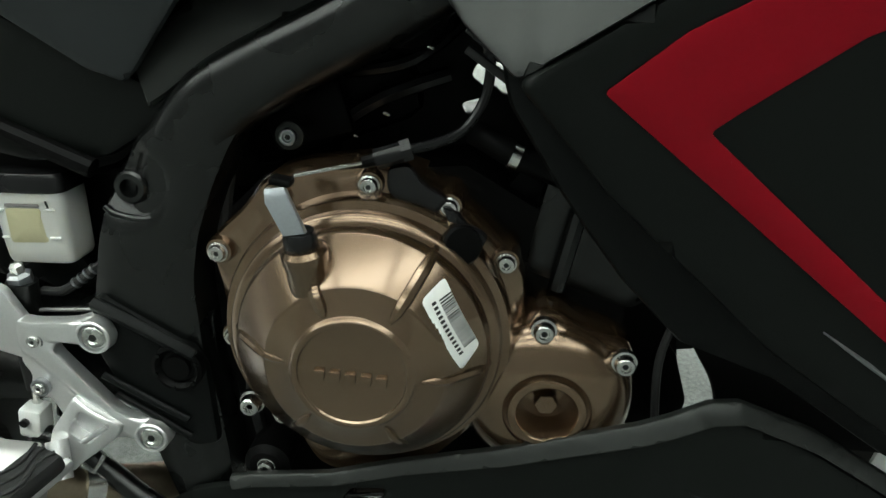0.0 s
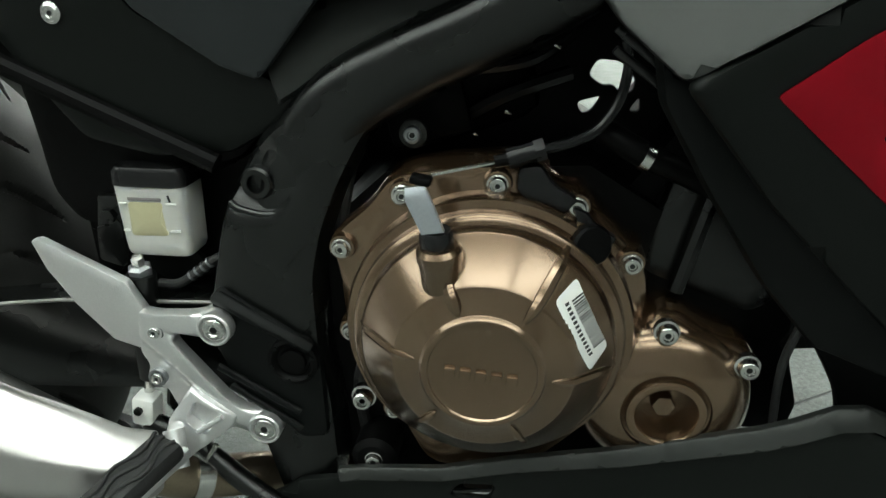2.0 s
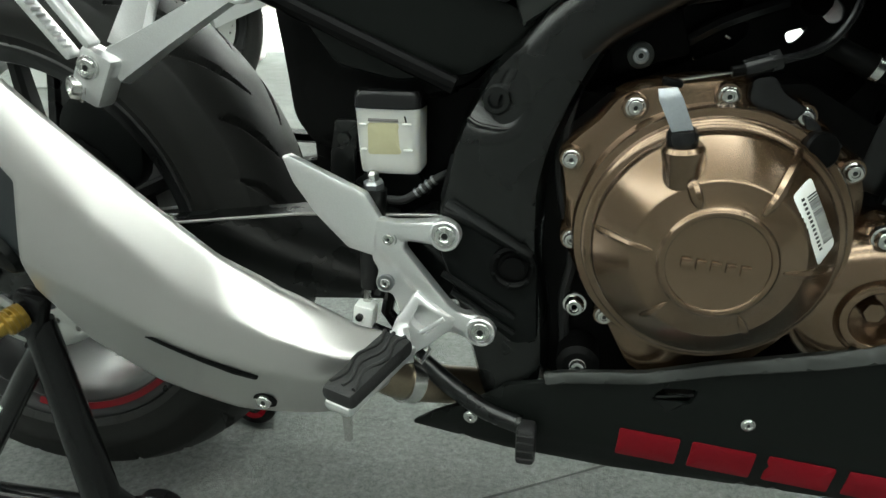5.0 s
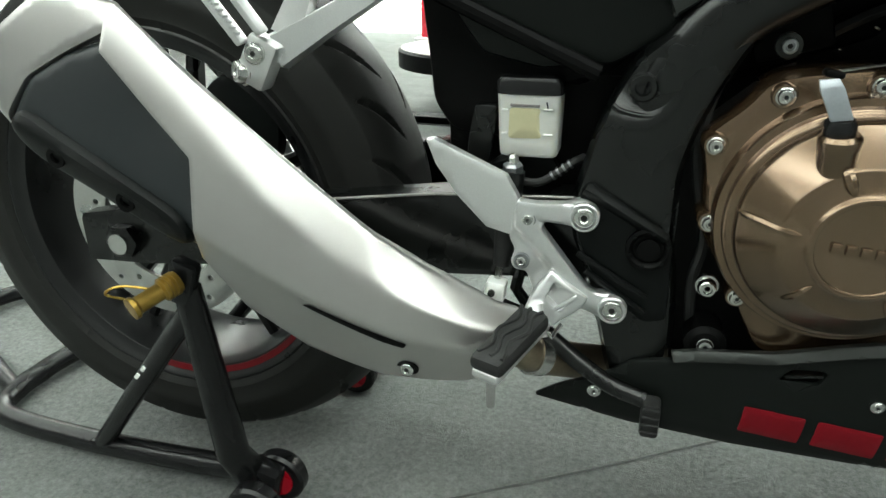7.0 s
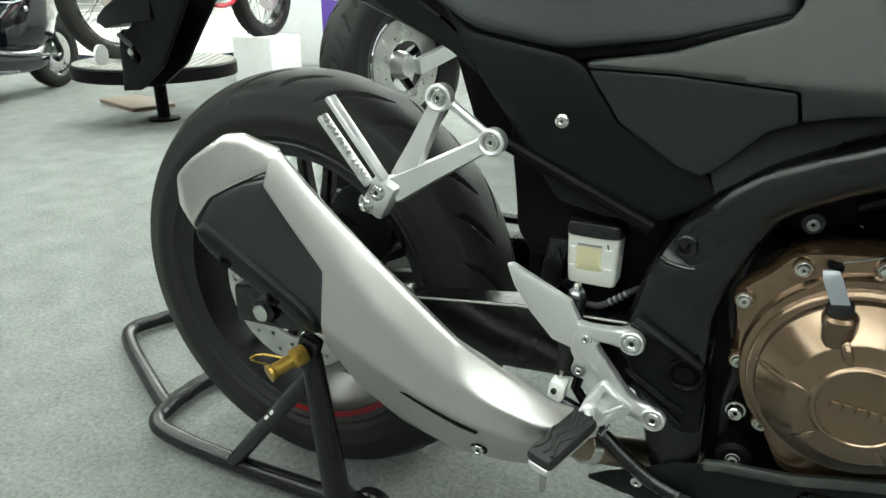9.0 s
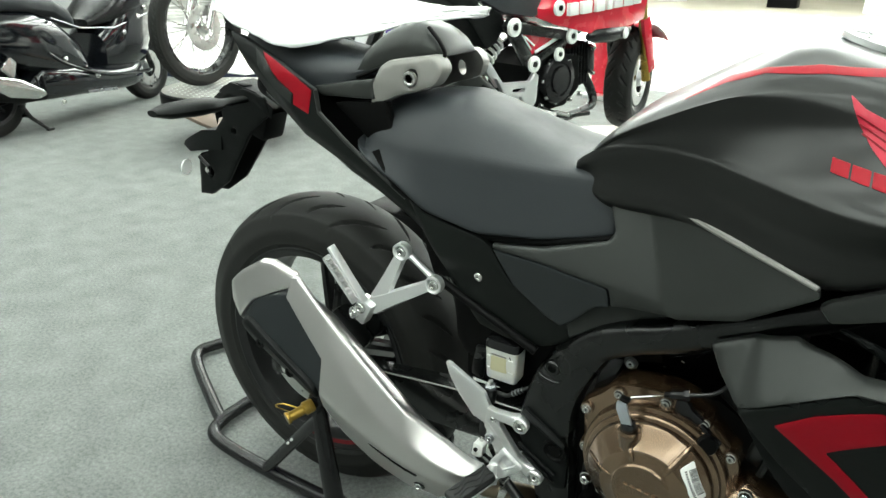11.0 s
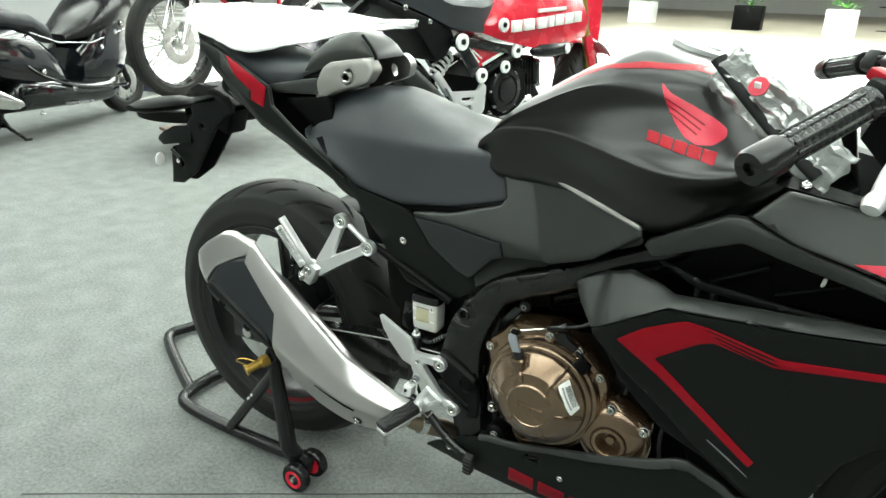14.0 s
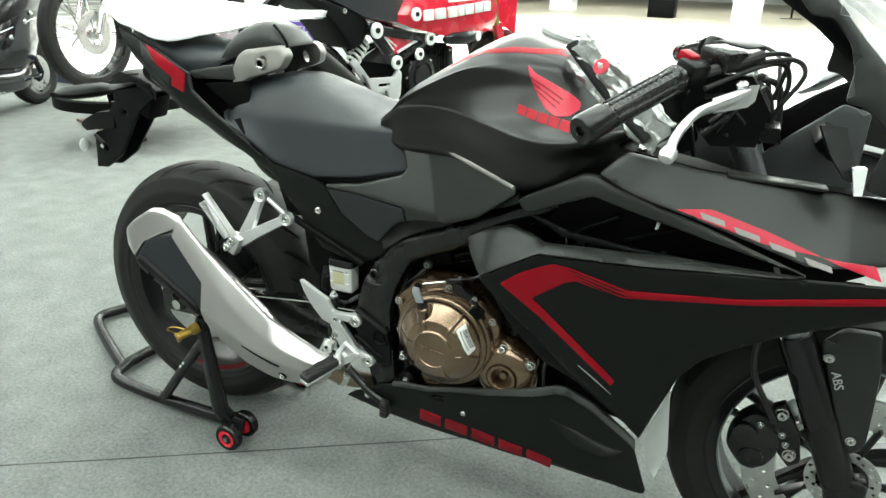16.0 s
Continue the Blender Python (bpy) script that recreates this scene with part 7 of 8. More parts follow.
# ---- paddock stand ----
pad = thing("paddock_stand", "gloss black tubular paddock stand with gold spools and small red wheels", "stand")
for s in (-1, 1):
    y0 = -0.175 if s < 0 else 0.175
    part("side_rail", tube(spline([(0.135, y0 * 0.78, 0.055), (0.07, y0 * 0.72, 0.035), (-0.12, y0 * 0.68, 0.024), (-0.27, y0 * 0.62, 0.022), (-0.325, y0 * 0.5, 0.022), (-0.342, y0 * 0.2, 0.022), (-0.342, 0.0, 0.022)], 8), 0.0155, 14), M_TUBE, pad)
    part("upright", tube([(0.128, y0 * 0.85, 0.055), (0.122, y0 * 0.97, 0.10), (0.104, y0 * 1.02, 0.315)], [0.021, 0.019, 0.0145], 14, flatten=1.0), M_TUBE, pad)
    part("brace", tube([(-0.115, y0 * 0.69, 0.03), (0.066, y0 * 0.97, 0.245), (0.10, y0 * 1.0, 0.285)], 0.0125, 12), M_TUBE, pad)
    part("fork_cup", box((0.104, y0 * 1.05, 0.325), (0.03, 0.02, 0.05), (0, 20, 0), 0.006), M_TUBE, pad)
    sp = new("spool")
    sp.parent = pad
    sp["label"] = "gold anodised spool with spring clip"
    part("barrel", revolve([(0.0115, 0), (0.0115, 0.018), (0.009, 0.02), (0.009, 0.045), (0.0115, 0.048), (0.0115, 0.052), (0, 0.052)], (0.108, y0 * 1.12, 0.331), (-0.45, s, -0.25), 24), M_GOLD, sp)
    for k in range(4):
        part("ring", revolve([(0.0128, -0.0012), (0.0128, 0.0012), (0.010, 0.0012), (0.010, -0.0012)], Vector((0.108, y0 * 1.12, 0.331)) + Vector((-0.45, s, -0.25)).normalized() * (0.004 + 0.004 * k), (-0.45, s, -0.25), 20, closed=True), M_GOLD, sp)
    part("clip", tube(spline([(0.112, y0 * 1.2, 0.325), (0.07, y0 * 1.3, 0.335), (0.05, y0 * 1.32, 0.325), (0.075, y0 * 1.25, 0.315)], 6), 0.0014, 6), M_GOLD, sp)
    for dy in (-1, 1):
        wl = new("castor")
        wl.parent = pad
        wl["label"] = "small black wheel with a red hub"
        c = (0.150, y0 * 0.86 + dy * 0.030, 0.034)
        part("tyre", revolve([(0.022, -0.011), (0.031, -0.011), (0.034, -0.007), (0.034, 0.007), (0.031, 0.011), (0.022, 0.011)], c, (0, 1, 0), 32), M_TUBE, wl)
        part("hub", revolve([(0.0215, -0.0125), (0.0215, 0.0125), (0.017, 0.0128), (0.012, 0.010), (0, 0.010)] if dy > 0 else [(0, -0.010), (0.012, -0.010), (0.017, -0.0128), (0.0215, -0.0125), (0.0215, 0.0125)], c, (0, 1, 0), 28), M_BRIGHTRED, wl, "red hub")
        part("axle_nut", revolve([(0.006, -0.016), (0.006, 0.016), (0, 0.016)], c, (0, 1, 0), 6), M_CHROME, wl)
    part("castor_axle", tube([(0.150, y0 * 0.86 - 0.04, 0.034), (0.150, y0 * 0.86 + 0.04, 0.034)], 0.006, 10), M_CHROME, pad)
    part("axle_boss", box((0.143, y0 * 0.85, 0.048), (0.045, 0.03, 0.05), (0, 15, 0), 0.008), M_TUBE, pad)
part("handle", tube(spline([(-0.339, -0.05, 0.022), (-0.40, -0.02, 0.022), (-0.58, 0.08, 0.022), (-0.64, 0.13, 0.022), (-0.635, 0.18, 0.022), (-0.59, 0.235, 0.022), (-0.45, 0.20, 0.022), (-0.342, 0.14, 0.022)], 8), 0.0155, 14), M_TUBE, pad)
part("mark_bar", box((-0.062, -0.143, 0.094), (0.014, 0.003, 0.006), (0, -50, 0), 0.0005), M_RED, pad)
for i in range(3):
    part("mark_bar", box((0.012 + i * 0.008, -0.1735 + 0.0025 * i, 0.188 + i * 0.0095), (0.008, 0.002, 0.0045), (0, -50, 0), 0.0005), M_LABEL, pad)


# ---- other vehicles and furniture of the stand ----
def put(ob, x, y, z, turn):
    ob.matrix_basis = pose(x, y, z, 0, 0, turn)
    return ob


def knobby(c, R, half, rim, parent, knobs=44):
    part("tyre", tyre_mesh(c, R, half, rim, knobs, 220, 0.007), M_RUBBER, parent)


def cast_wheel(parent, c, R, half, rim, mat, disc=True, spokes=5, y=-0.05):
    w = new("wheel")
    w.parent = parent
    knobby(c, R, half, rim, w, 26)
    part("rim", rim_mesh(c, rim, half), mat, w)
    part("hub", revolve([(0.03, -0.06), (0.04, -0.03), (0.04, 0.03), (0.03, 0.06)], c, (0, 1, 0), 24), M_ALU, w)
    for k in range(spokes):
        part("spoke", spoke_mesh(c, 0.03, rim - 0.008, 2 * math.pi * k / spokes + 0.4, 0.012, 0.010, 0), mat, w)
    if disc:
        part("brake_disc", disc_mesh(c, rim * 0.45, rim * 0.85, y, holes=18), M_DISC, w)
    return w


def minibike():
    """A small red motorcycle; its rear hub stands at the origin, forward is +x, its right side -y."""
    b = thing("mini_motorcycle", "small red motorcycle with black engine and white lettering", "motorcycle")
    cast_wheel(b, (0, 0, 0), 0.25, 0.065, 0.155, M_RIM)
    fwm = cast_wheel(b, (0, 0, 0), 0.22, 0.06, 0.14, M_RIM)
    fwm.matrix_basis = pose(1.2, 0, 0.08, 0, 0, 18)
    eng = new("engine")
    eng.parent = b
    part("crankcase", loft([[(0.40, y, 0.08), (0.40, y, 0.20), (0.50, y, 0.25), (0.68, y, 0.22), (0.70, y, 0.10), (0.62, y, 0.04), (0.46, y, 0.03)] for y in (-0.10, 0.10)]), M_BLACK, eng)
    part("side_cover", revolve([(0.09, 0), (0.088, 0.02), (0.082, 0.03), (0.06, 0.034), (0.058, 0.028), (0.05, 0.028), (0.048, 0.036), (0, 0.038)], (0.545, -0.10, 0.145), seg=36), M_TUBE, eng, "round black engine cover")
    for k in range(8):
        a = 2 * math.pi * k / 8
        bolt((0.545 + 0.085 * math.cos(a), -0.118, 0.145 + 0.085 * math.sin(a)), eng, 0.006, 0.008)
    part("cylinder", loft([[(0.63, y, 0.09), (0.64, y, 0.25), (0.76, y, 0.24), (0.76, y, 0.12)] for y in (-0.06, 0.06)]), M_FRAME, eng)
    for k in range(7):
        part("fin", box((0.655 + 0.018 * k, 0, 0.17 + 0.003 * k), (0.006, 0.17, 0.16), (0, -5, 0), 0.002), M_FRAME, eng)
    part("head_cover", box((0.775, -0.02, 0.20), (0.05, 0.15, 0.11), (0, -8, 0), 0.012), M_TUBE, eng)
    for x, z in ((0.76, 0.245), (0.77, 0.15), (0.70, 0.075), (0.47, 0.055), (0.64, 0.06)):
        bolt((x, -0.105, z), eng, 0.008, 0.012)
    part("kick_foot", tube([(0.45, -0.13, 0.05), (0.56, -0.15, 0.012), (0.70, -0.16, 0.008)], 0.009, 8), M_FRAME, eng)
    part("brake_pedal", tube([(0.40, -0.15, 0.045), (0.50, -0.16, 0.035), (0.56, -0.17, 0.02)], 0.008, 8), M_CHROME, eng)
    for s in (-1, 1):
        for p, q, r in (((0.256, 0.36), (0.383, 0.215), 0.026), ((0.27, 0.343), (0.60, 0.298), 0.022), ((0.383, 0.215), (0.60, 0.298), 0.016)):
            part("frame_bar", beam((p[0], s * 0.115, p[1]), (q[0], s * 0.115, q[1]), 0.028, r * 1.6, bevel=0.006), M_FRAME, b)
        part("frame_tube", tube([(0.60, s * 0.10, 0.30), (0.98, s * 0.07, 0.38), (1.02, s * 0.03, 0.46)], 0.016, 10), M_FRAME, b)
        part("swingarm", beam((0, s * 0.09, 0), (0.40, s * 0.09, 0.10), 0.025, 0.045), M_ALU, b)
        part("fork_leg", tube([(1.2, s * 0.085, 0.08), (1.04, s * 0.085, 0.60)], 0.019, 12), M_GOLD if s < 0 else M_FRAME, b)
        part("fork_guard", beam((1.21, s * 0.095, 0.12), (1.12, s * 0.095, 0.34), 0.02, 0.05), M_BRIGHTRED, b)
    part("side_trim", panel([(0.315, 0.325), (0.39, 0.24), (0.56, 0.30), (0.55, 0.312)], flat(-0.112), 0.004, 0.006), M_BRIGHTRED, b, "red side panel")
    for k, (p, q) in enumerate((((0.405, 0.252), (0.545, 0.302)), ((0.37, 0.327), (0.55, 0.318)), ((0.33, 0.315), (0.385, 0.262)), ((0.345, 0.31), (0.40, 0.275)))):
        part("trim_stripe", beam((p[0], -0.1175, p[1]), (q[0], -0.1175, q[1]), 0.004, 0.012 if k < 2 else 0.006, bevel=0.001), M_LABEL, b)
    for x, z, r in ((0.27, 0.343, 0.030), (0.584, 0.300, 0.028), (0.383, 0.215, 0.028), (0.518, 0.240, 0.024), (0.47, 0.40, 0.026)):
        part("frame_bolt", revolve([(r, 0), (r, 0.010), (r * 0.5, 0.013), (r * 0.42, 0.006), (0, 0.006)], (x, -0.132 if z < 0.39 else -0.155, z), seg=24), M_LABEL, b, "pale ring round a bolt")
        part("bolt_core", revolve([(r * 0.34, 0), (r * 0.34, 0.014), (0, 0.014)], (x, -0.132 if z < 0.39 else -0.155, z), seg=12), M_FRAME, b)
    part("tank", loft([[(x, -w, z0), (x, -w * 1.05, z0 * 0.6 + z1 * 0.4), (x, -w * 0.6, z1), (x, w * 0.6, z1), (x, w * 1.05, z0 * 0.6 + z1 * 0.4), (x, w, z0)] for x, w, z0, z1 in ((0.40, 0.09, 0.375, 0.43), (0.48, 0.13, 0.345, 0.47), (0.66, 0.155, 0.308, 0.56), (0.86, 0.16, 0.315, 0.58), (1.02, 0.15, 0.345, 0.54), (1.12, 0.09, 0.38, 0.47))]), M_BRIGHTRED, b, "red tank shroud")
    for i, (x, w) in enumerate(((0.545, 0.05), (0.615, 0.055), (0.69, 0.05), (0.745, 0.03), (0.80, 0.055), (0.87, 0.055), (0.935, 0.05))):
        part("letter_bar", box((x, -0.158 - 0.010 * math.sin(math.pi * (i + 0.6) / 7), 0.395 + 0.005 * i), (w, 0.016, 0.042), (0, -4, 0), 0.001), M_LABEL, b)
    part("small_bar", box((0.76, -0.162, 0.455), (0.18, 0.01, 0.014), (0, -3, 0), 0.001), M_LABEL, b)
    part("seat", loft([[(x, -w, z0), (x, -w, z1 - 0.03), (x, -w * 0.8, z1 - 0.008), (x, -w * 0.4, z1), (x, w * 0.4, z1), (x, w * 0.8, z1 - 0.008), (x, w, z1 - 0.03), (x, w, z0)] for x, w, z0, z1 in ((-0.05, 0.07, 0.50, 0.56), (0.12, 0.10, 0.44, 0.54), (0.24, 0.115, 0.39, 0.50), (0.40, 0.11, 0.37, 0.49), (0.50, 0.08, 0.40, 0.50), (0.56, 0.05, 0.43, 0.50))]), M_SEAT, b, "black vinyl seat")
    part("tail", panel([(-0.10, 0.50), (0.013, 0.465), (0.145, 0.425), (0.25, 0.385), (0.27, 0.35), (0.225, 0.29), (0.18, 0.272), (0.12, 0.34), (0.06, 0.40), (-0.09, 0.47)], flat(-0.10), 0.2, 0.01, 0.006), M_PLASTIC, b, "black tail side panel")
    bolt((0.135, -0.104, 0.415), b, 0.008, 0.006)
    bolt((0.02, -0.104, 0.462), b, 0.008, 0.006)
    part("tail_fender", tube(spline([(-0.05, 0, 0.48), (-0.16, 0, 0.40), (-0.25, 0, 0.24)], 6), 0.02, 8, flatten=2.2), M_PLASTIC, b)
    mf = panel([(-0.15, 0.315), (-0.12, 0.335), (-0.05, 0.31), (0.02, 0.275), (0.115, 0.205), (0.20, 0.135), (0.29, 0.075), (0.31, 0.05), (0.295, 0.028), (0.25, 0.028), (0.19, 0.040), (0.07, 0.124), (0.02, 0.175), (-0.08, 0.26)], lambda x, z: -0.17 + 0.25 * np.clip(0.24 - 0.72 * x - z, 0, 1) + 0.5 * np.clip(z + 0.72 * x - 0.26, 0, 1), 0.05, 0.02, 0.014)
    part("muffler", mf, M_GREY, b, "dark grey muffler guard")
    part("muffler_slot", panel([(0.09, 0.172), (0.10, 0.178), (0.205, 0.112), (0.20, 0.100)], flat(-0.1725), 0.003, 0.003), M_BLACK, b)
    bolt((0.24, -0.168, 0.085), b, 0.010, 0.006)
    part("rear_tyre_hugger", tube(spline([(-0.05, -0.06, 0.30), (0.1, -0.05, 0.27), (0.22, -0.04, 0.16)], 6), 0.02, 8), M_FRAME, b)
    part("shock", tube([(0.285, -0.05, 0.30), (0.20, -0.05, 0.20)], 0.016, 12), M_FRAME, b)
    spring = []
    for k in range(80):
        t = k / 79
        p = Vector((0.285, -0.05, 0.30)).lerp(Vector((0.20, -0.05, 0.20)), t)
        a = t * 6 * 2 * math.pi
        spring.append(p + Vector((0.76, 0, -0.65)) * 0.026 * math.cos(a) + Vector((0, 0.026, 0)) * math.sin(a))
    part("spring", tube(spring, 0.006, 6), M_LABEL, b, "white coil spring")
    part("rearset", panel([(0.19, 0.185), (0.23, 0.165), (0.36, 0.160), (0.385, 0.190), (0.405, 0.175), (0.40, 0.085), (0.37, 0.05), (0.335, 0.065), (0.32, 0.11), (0.24, 0.105)], flat(-0.145), 0.012, 0.008, 0.004, holes=[[(0.27, 0.128), (0.272, 0.140), (0.335, 0.138), (0.333, 0.126)]]), M_ALU, b, "bare aluminium footrest bracket")
    part("shock_link", beam((0.17, -0.10, 0.235), (0.225, -0.12, 0.155), 0.02, 0.03), M_ALU, b)
    part("peg", tube([(0.37, -0.15, 0.06), (0.39, -0.24, 0.05)], 0.012, 10), M_ALU, b)
    part("exhaust", tube(spline([(0.78, -0.06, 0.14), (0.80, -0.10, 0.03), (0.6, -0.12, 0.0), (0.4, -0.13, 0.02), (0.28, -0.14, 0.05)], 8), 0.018, 12), M_FRAME, b)
    part("signal", loft([[(x, -0.15 + 0.9 * r * math.cos(t), z + r * math.sin(t)) for t in np.linspace(0, 2 * math.pi, 14, endpoint=False)] for x, z, r in ((0.66, 0.293, 0.012), (0.70, 0.295, 0.026), (0.80, 0.295, 0.030), (0.88, 0.300, 0.026), (0.93, 0.31, 0.008))]), M_TUBE, b, "gloss black auxiliary lamp")
    part("lamp_lens", revolve([(0.022, 0), (0.02, 0.006), (0, 0.009)], (0.87, -0.172, 0.30), (0.2, -1, 0), 18), M_LABEL, b)
    part("front_mudguard", loft([[(1.2 + (0.25 - 0.02 * abs(k) ** 2) * math.cos(a), 0.07 * k, 0.08 + (0.25 - 0.02 * abs(k) ** 2) * math.sin(a)) for k in (-1, -0.5, 0, 0.5, 1)] for a in np.linspace(0.7, 1.9, 12)], closed=False), M_BRIGHTRED, b)
    part("handlebar", tube([(0.93, -0.36, 0.74), (1.0, -0.2, 0.72), (1.02, 0, 0.68), (1.0, 0.2, 0.72), (0.93, 0.36, 0.74)], 0.013, 10), M_FRAME, b)
    part("headlight", box((1.16, 0, 0.58), (0.09, 0.18, 0.15), bevel=0.03), M_BLACK, b)
    return b


put(minibike(), -0.42, 0.98, 0.53, 74)
stepb = part("display_step", box((-0.42, 0.98, 0.14), (0.34, 0.3, 0.28), bevel=0.01), M_BLACK)
tagged(stepb, "black step under the rear wheel of a small motorcycle", "step")


def round_plate(x, y, r, h):
    """A round display table with a dotted metal top, on a central foot."""
    p = thing("display_plinth", "round raised plinth, black rim and dotted metal top", "plinth", "display plinths", at=(x, y, 0))
    part("rim", revolve([(r, h - 0.075), (r, h - 0.012), (r - 0.01, h - 0.004), (r - 0.02, h - 0.004), (r - 0.02, h - 0.075)], (0, 0, 0), (0, 0, 1), 64), M_BLACK, p)
    part("top", revolve([(r - 0.012, h - 0.012), (r - 0.012, h - 0.001), (0, h - 0.001)], (0, 0, 0), (0, 0, 1), 64), M_CHECK, p, "grey metal plate")
    part("pedestal", revolve([(r * 0.2, 0), (r * 0.2, 0.012), (r * 0.08, 0.02), (r * 0.08, h - 0.05), (0, h - 0.05)], (0, 0, 0), (0, 0, 1), 40), M_BLACK, p)
    bm = bmesh.new()
    k = 0.05
    n = int(r / k)
    for i in range(-n, n + 1):
        for j in range(-n, n + 1):
            cx, cy = k * (i + 0.5 * (j % 2)), k * 0.87 * j
            if math.hypot(cx, cy) < r - 0.04:
                revolve([(0.0085, h - 0.002), (0.007, h + 0.0015), (0, h + 0.002)], (cx, cy, 0), (0, 0, 1), 8, bm)
    tagged(part("dots", bm, M_SHEET, p, "pale raised dots"), kind="stuff")
    return p


round_plate(-0.10, 2.26, 0.40, 0.285)
round_plate(-2.53, 2.03, 0.43, 0.33)


def spoked_wheel(parent, c, R, half, rim, n=32):
    w = new("wheel")
    w.parent = parent
    knobby(c, R, half, rim, w, 60)
    part("rim", rim_mesh(c, rim, half), M_FRAME, w)
    part("hub", revolve([(0.025, -0.06), (0.045, -0.05), (0.045, -0.04), (0.025, -0.03), (0.025, 0.03), (0.045, 0.04), (0.045, 0.05), (0.025, 0.06)], c, (0, 1, 0), 24), M_CHROME, w)
    for k in range(n):
        a, s = 2 * math.pi * k / n, -1 if k % 2 else 1
        a2 = a + (0.28 if (k // 2) % 2 else -0.28)
        part("spoke", tube([(c[0] + 0.04 * math.cos(a), c[1] + s * 0.045, c[2] + 0.04 * math.sin(a)), (c[0] + (rim - 0.004) * math.cos(a2), c[1], c[2] + (rim - 0.004) * math.sin(a2))], 0.0028, 5), M_CHROME, w)
    part("brake_disc", disc_mesh(c, 0.07, 0.13, -0.06, holes=18), M_DISC, w)
    return w


def trailbike():
    """A red trail bike; its front hub stands at the origin, forward is -x."""
    b = thing("trail_motorcycle", "red trail motorcycle with spoked wheels and long fork", "motorcycle")
    spoked_wheel(b, (0, 0, 0), 0.345, 0.04, 0.272)
    spoked_wheel(b, (1.34, 0, -0.02), 0.32, 0.05, 0.235)
    for s in (-1, 1):
        part("fork_leg", tube([(0, s * 0.09, 0), (0.24, s * 0.09, 0.56)], 0.022, 12), M_CHROME, b)
        part("swingarm", beam((1.34, s * 0.09, -0.02), (0.85, s * 0.09, 0.06), 0.025, 0.05), M_ALU, b)
    part("engine", box((0.72, 0, 0.07), (0.32, 0.24, 0.22), (0, -10, 0), 0.04), M_CHROME, b)
    part("engine_cover", revolve([(0.09, 0), (0.085, 0.03), (0.05, 0.045), (0, 0.045)], (0.74, -0.12, 0.06), seg=28), M_ALU, b)
    part("cylinder", box((0.62, 0, 0.25), (0.15, 0.16, 0.2), (0, -15, 0), 0.01), M_FRAME, b)
    part("frame_tube", tube(spline([(0.26, 0, 0.50), (0.50, -0.08, 0.12), (0.60, -0.10, -0.06), (0.9, -0.1, -0.06), (0.95, -0.1, 0.30)], 6), 0.016, 10), M_BRIGHTRED, b)
    part("tank", loft([[(x, -w, z0), (x, -w, (z0 + z1) / 2), (x, -w * 0.5, z1), (x, w * 0.5, z1), (x, w, (z0 + z1) / 2), (x, w, z0)] for x, w, z0, z1 in ((0.22, 0.14, 0.30, 0.46), (0.42, 0.16, 0.26, 0.56), (0.65, 0.12, 0.36, 0.54), (0.78, 0.07, 0.42, 0.50))]), M_BRIGHTRED, b, "red tank with shrouds")
    part("seat", loft([[(x, -w, z0), (x, -w * 0.8, z1), (x, w * 0.8, z1), (x, w, z0)] for x, w, z0, z1 in ((0.70, 0.07, 0.44, 0.50), (0.95, 0.10, 0.44, 0.52), (1.3, 0.10, 0.48, 0.55))]), M_SEAT, b)
    part("side_panel", panel([(0.85, 0.25), (0.80, 0.42), (1.15, 0.46), (1.1, 0.36)], flat(-0.11), 0.004, 0.01), M_BRIGHTRED, b)
    part("front_mudguard", loft([[(0.42 * math.cos(a), 0.07 * k, 0.42 * math.sin(a)) for k in (-1, -0.5, 0, 0.5, 1)] for a in np.linspace(0.9, 2.2, 14)], closed=False), M_BRIGHTRED, b)
    part("exhaust", tube(spline([(0.55, -0.1, 0.2), (0.5, -0.13, 0.0), (0.7, -0.15, -0.05), (1.0, -0.15, 0.1), (1.35, -0.16, 0.26)], 8), 0.024, 12), M_CHROME, b)
    part("handlebar", tube([(0.36, -0.40, 0.74), (0.30, -0.15, 0.70), (0.30, 0.15, 0.70), (0.36, 0.40, 0.74)], 0.013, 10), M_FRAME, b)
    return b


put(trailbike(), -2.70, 1.95, 0.68, 94)
tp = part("display_step", box((-2.79, 3.29, 0.18), (0.34, 0.34, 0.36), bevel=0.006), M_SHEET)
tagged(tp, "white step under the rear wheel of a trail motorcycle", "step")


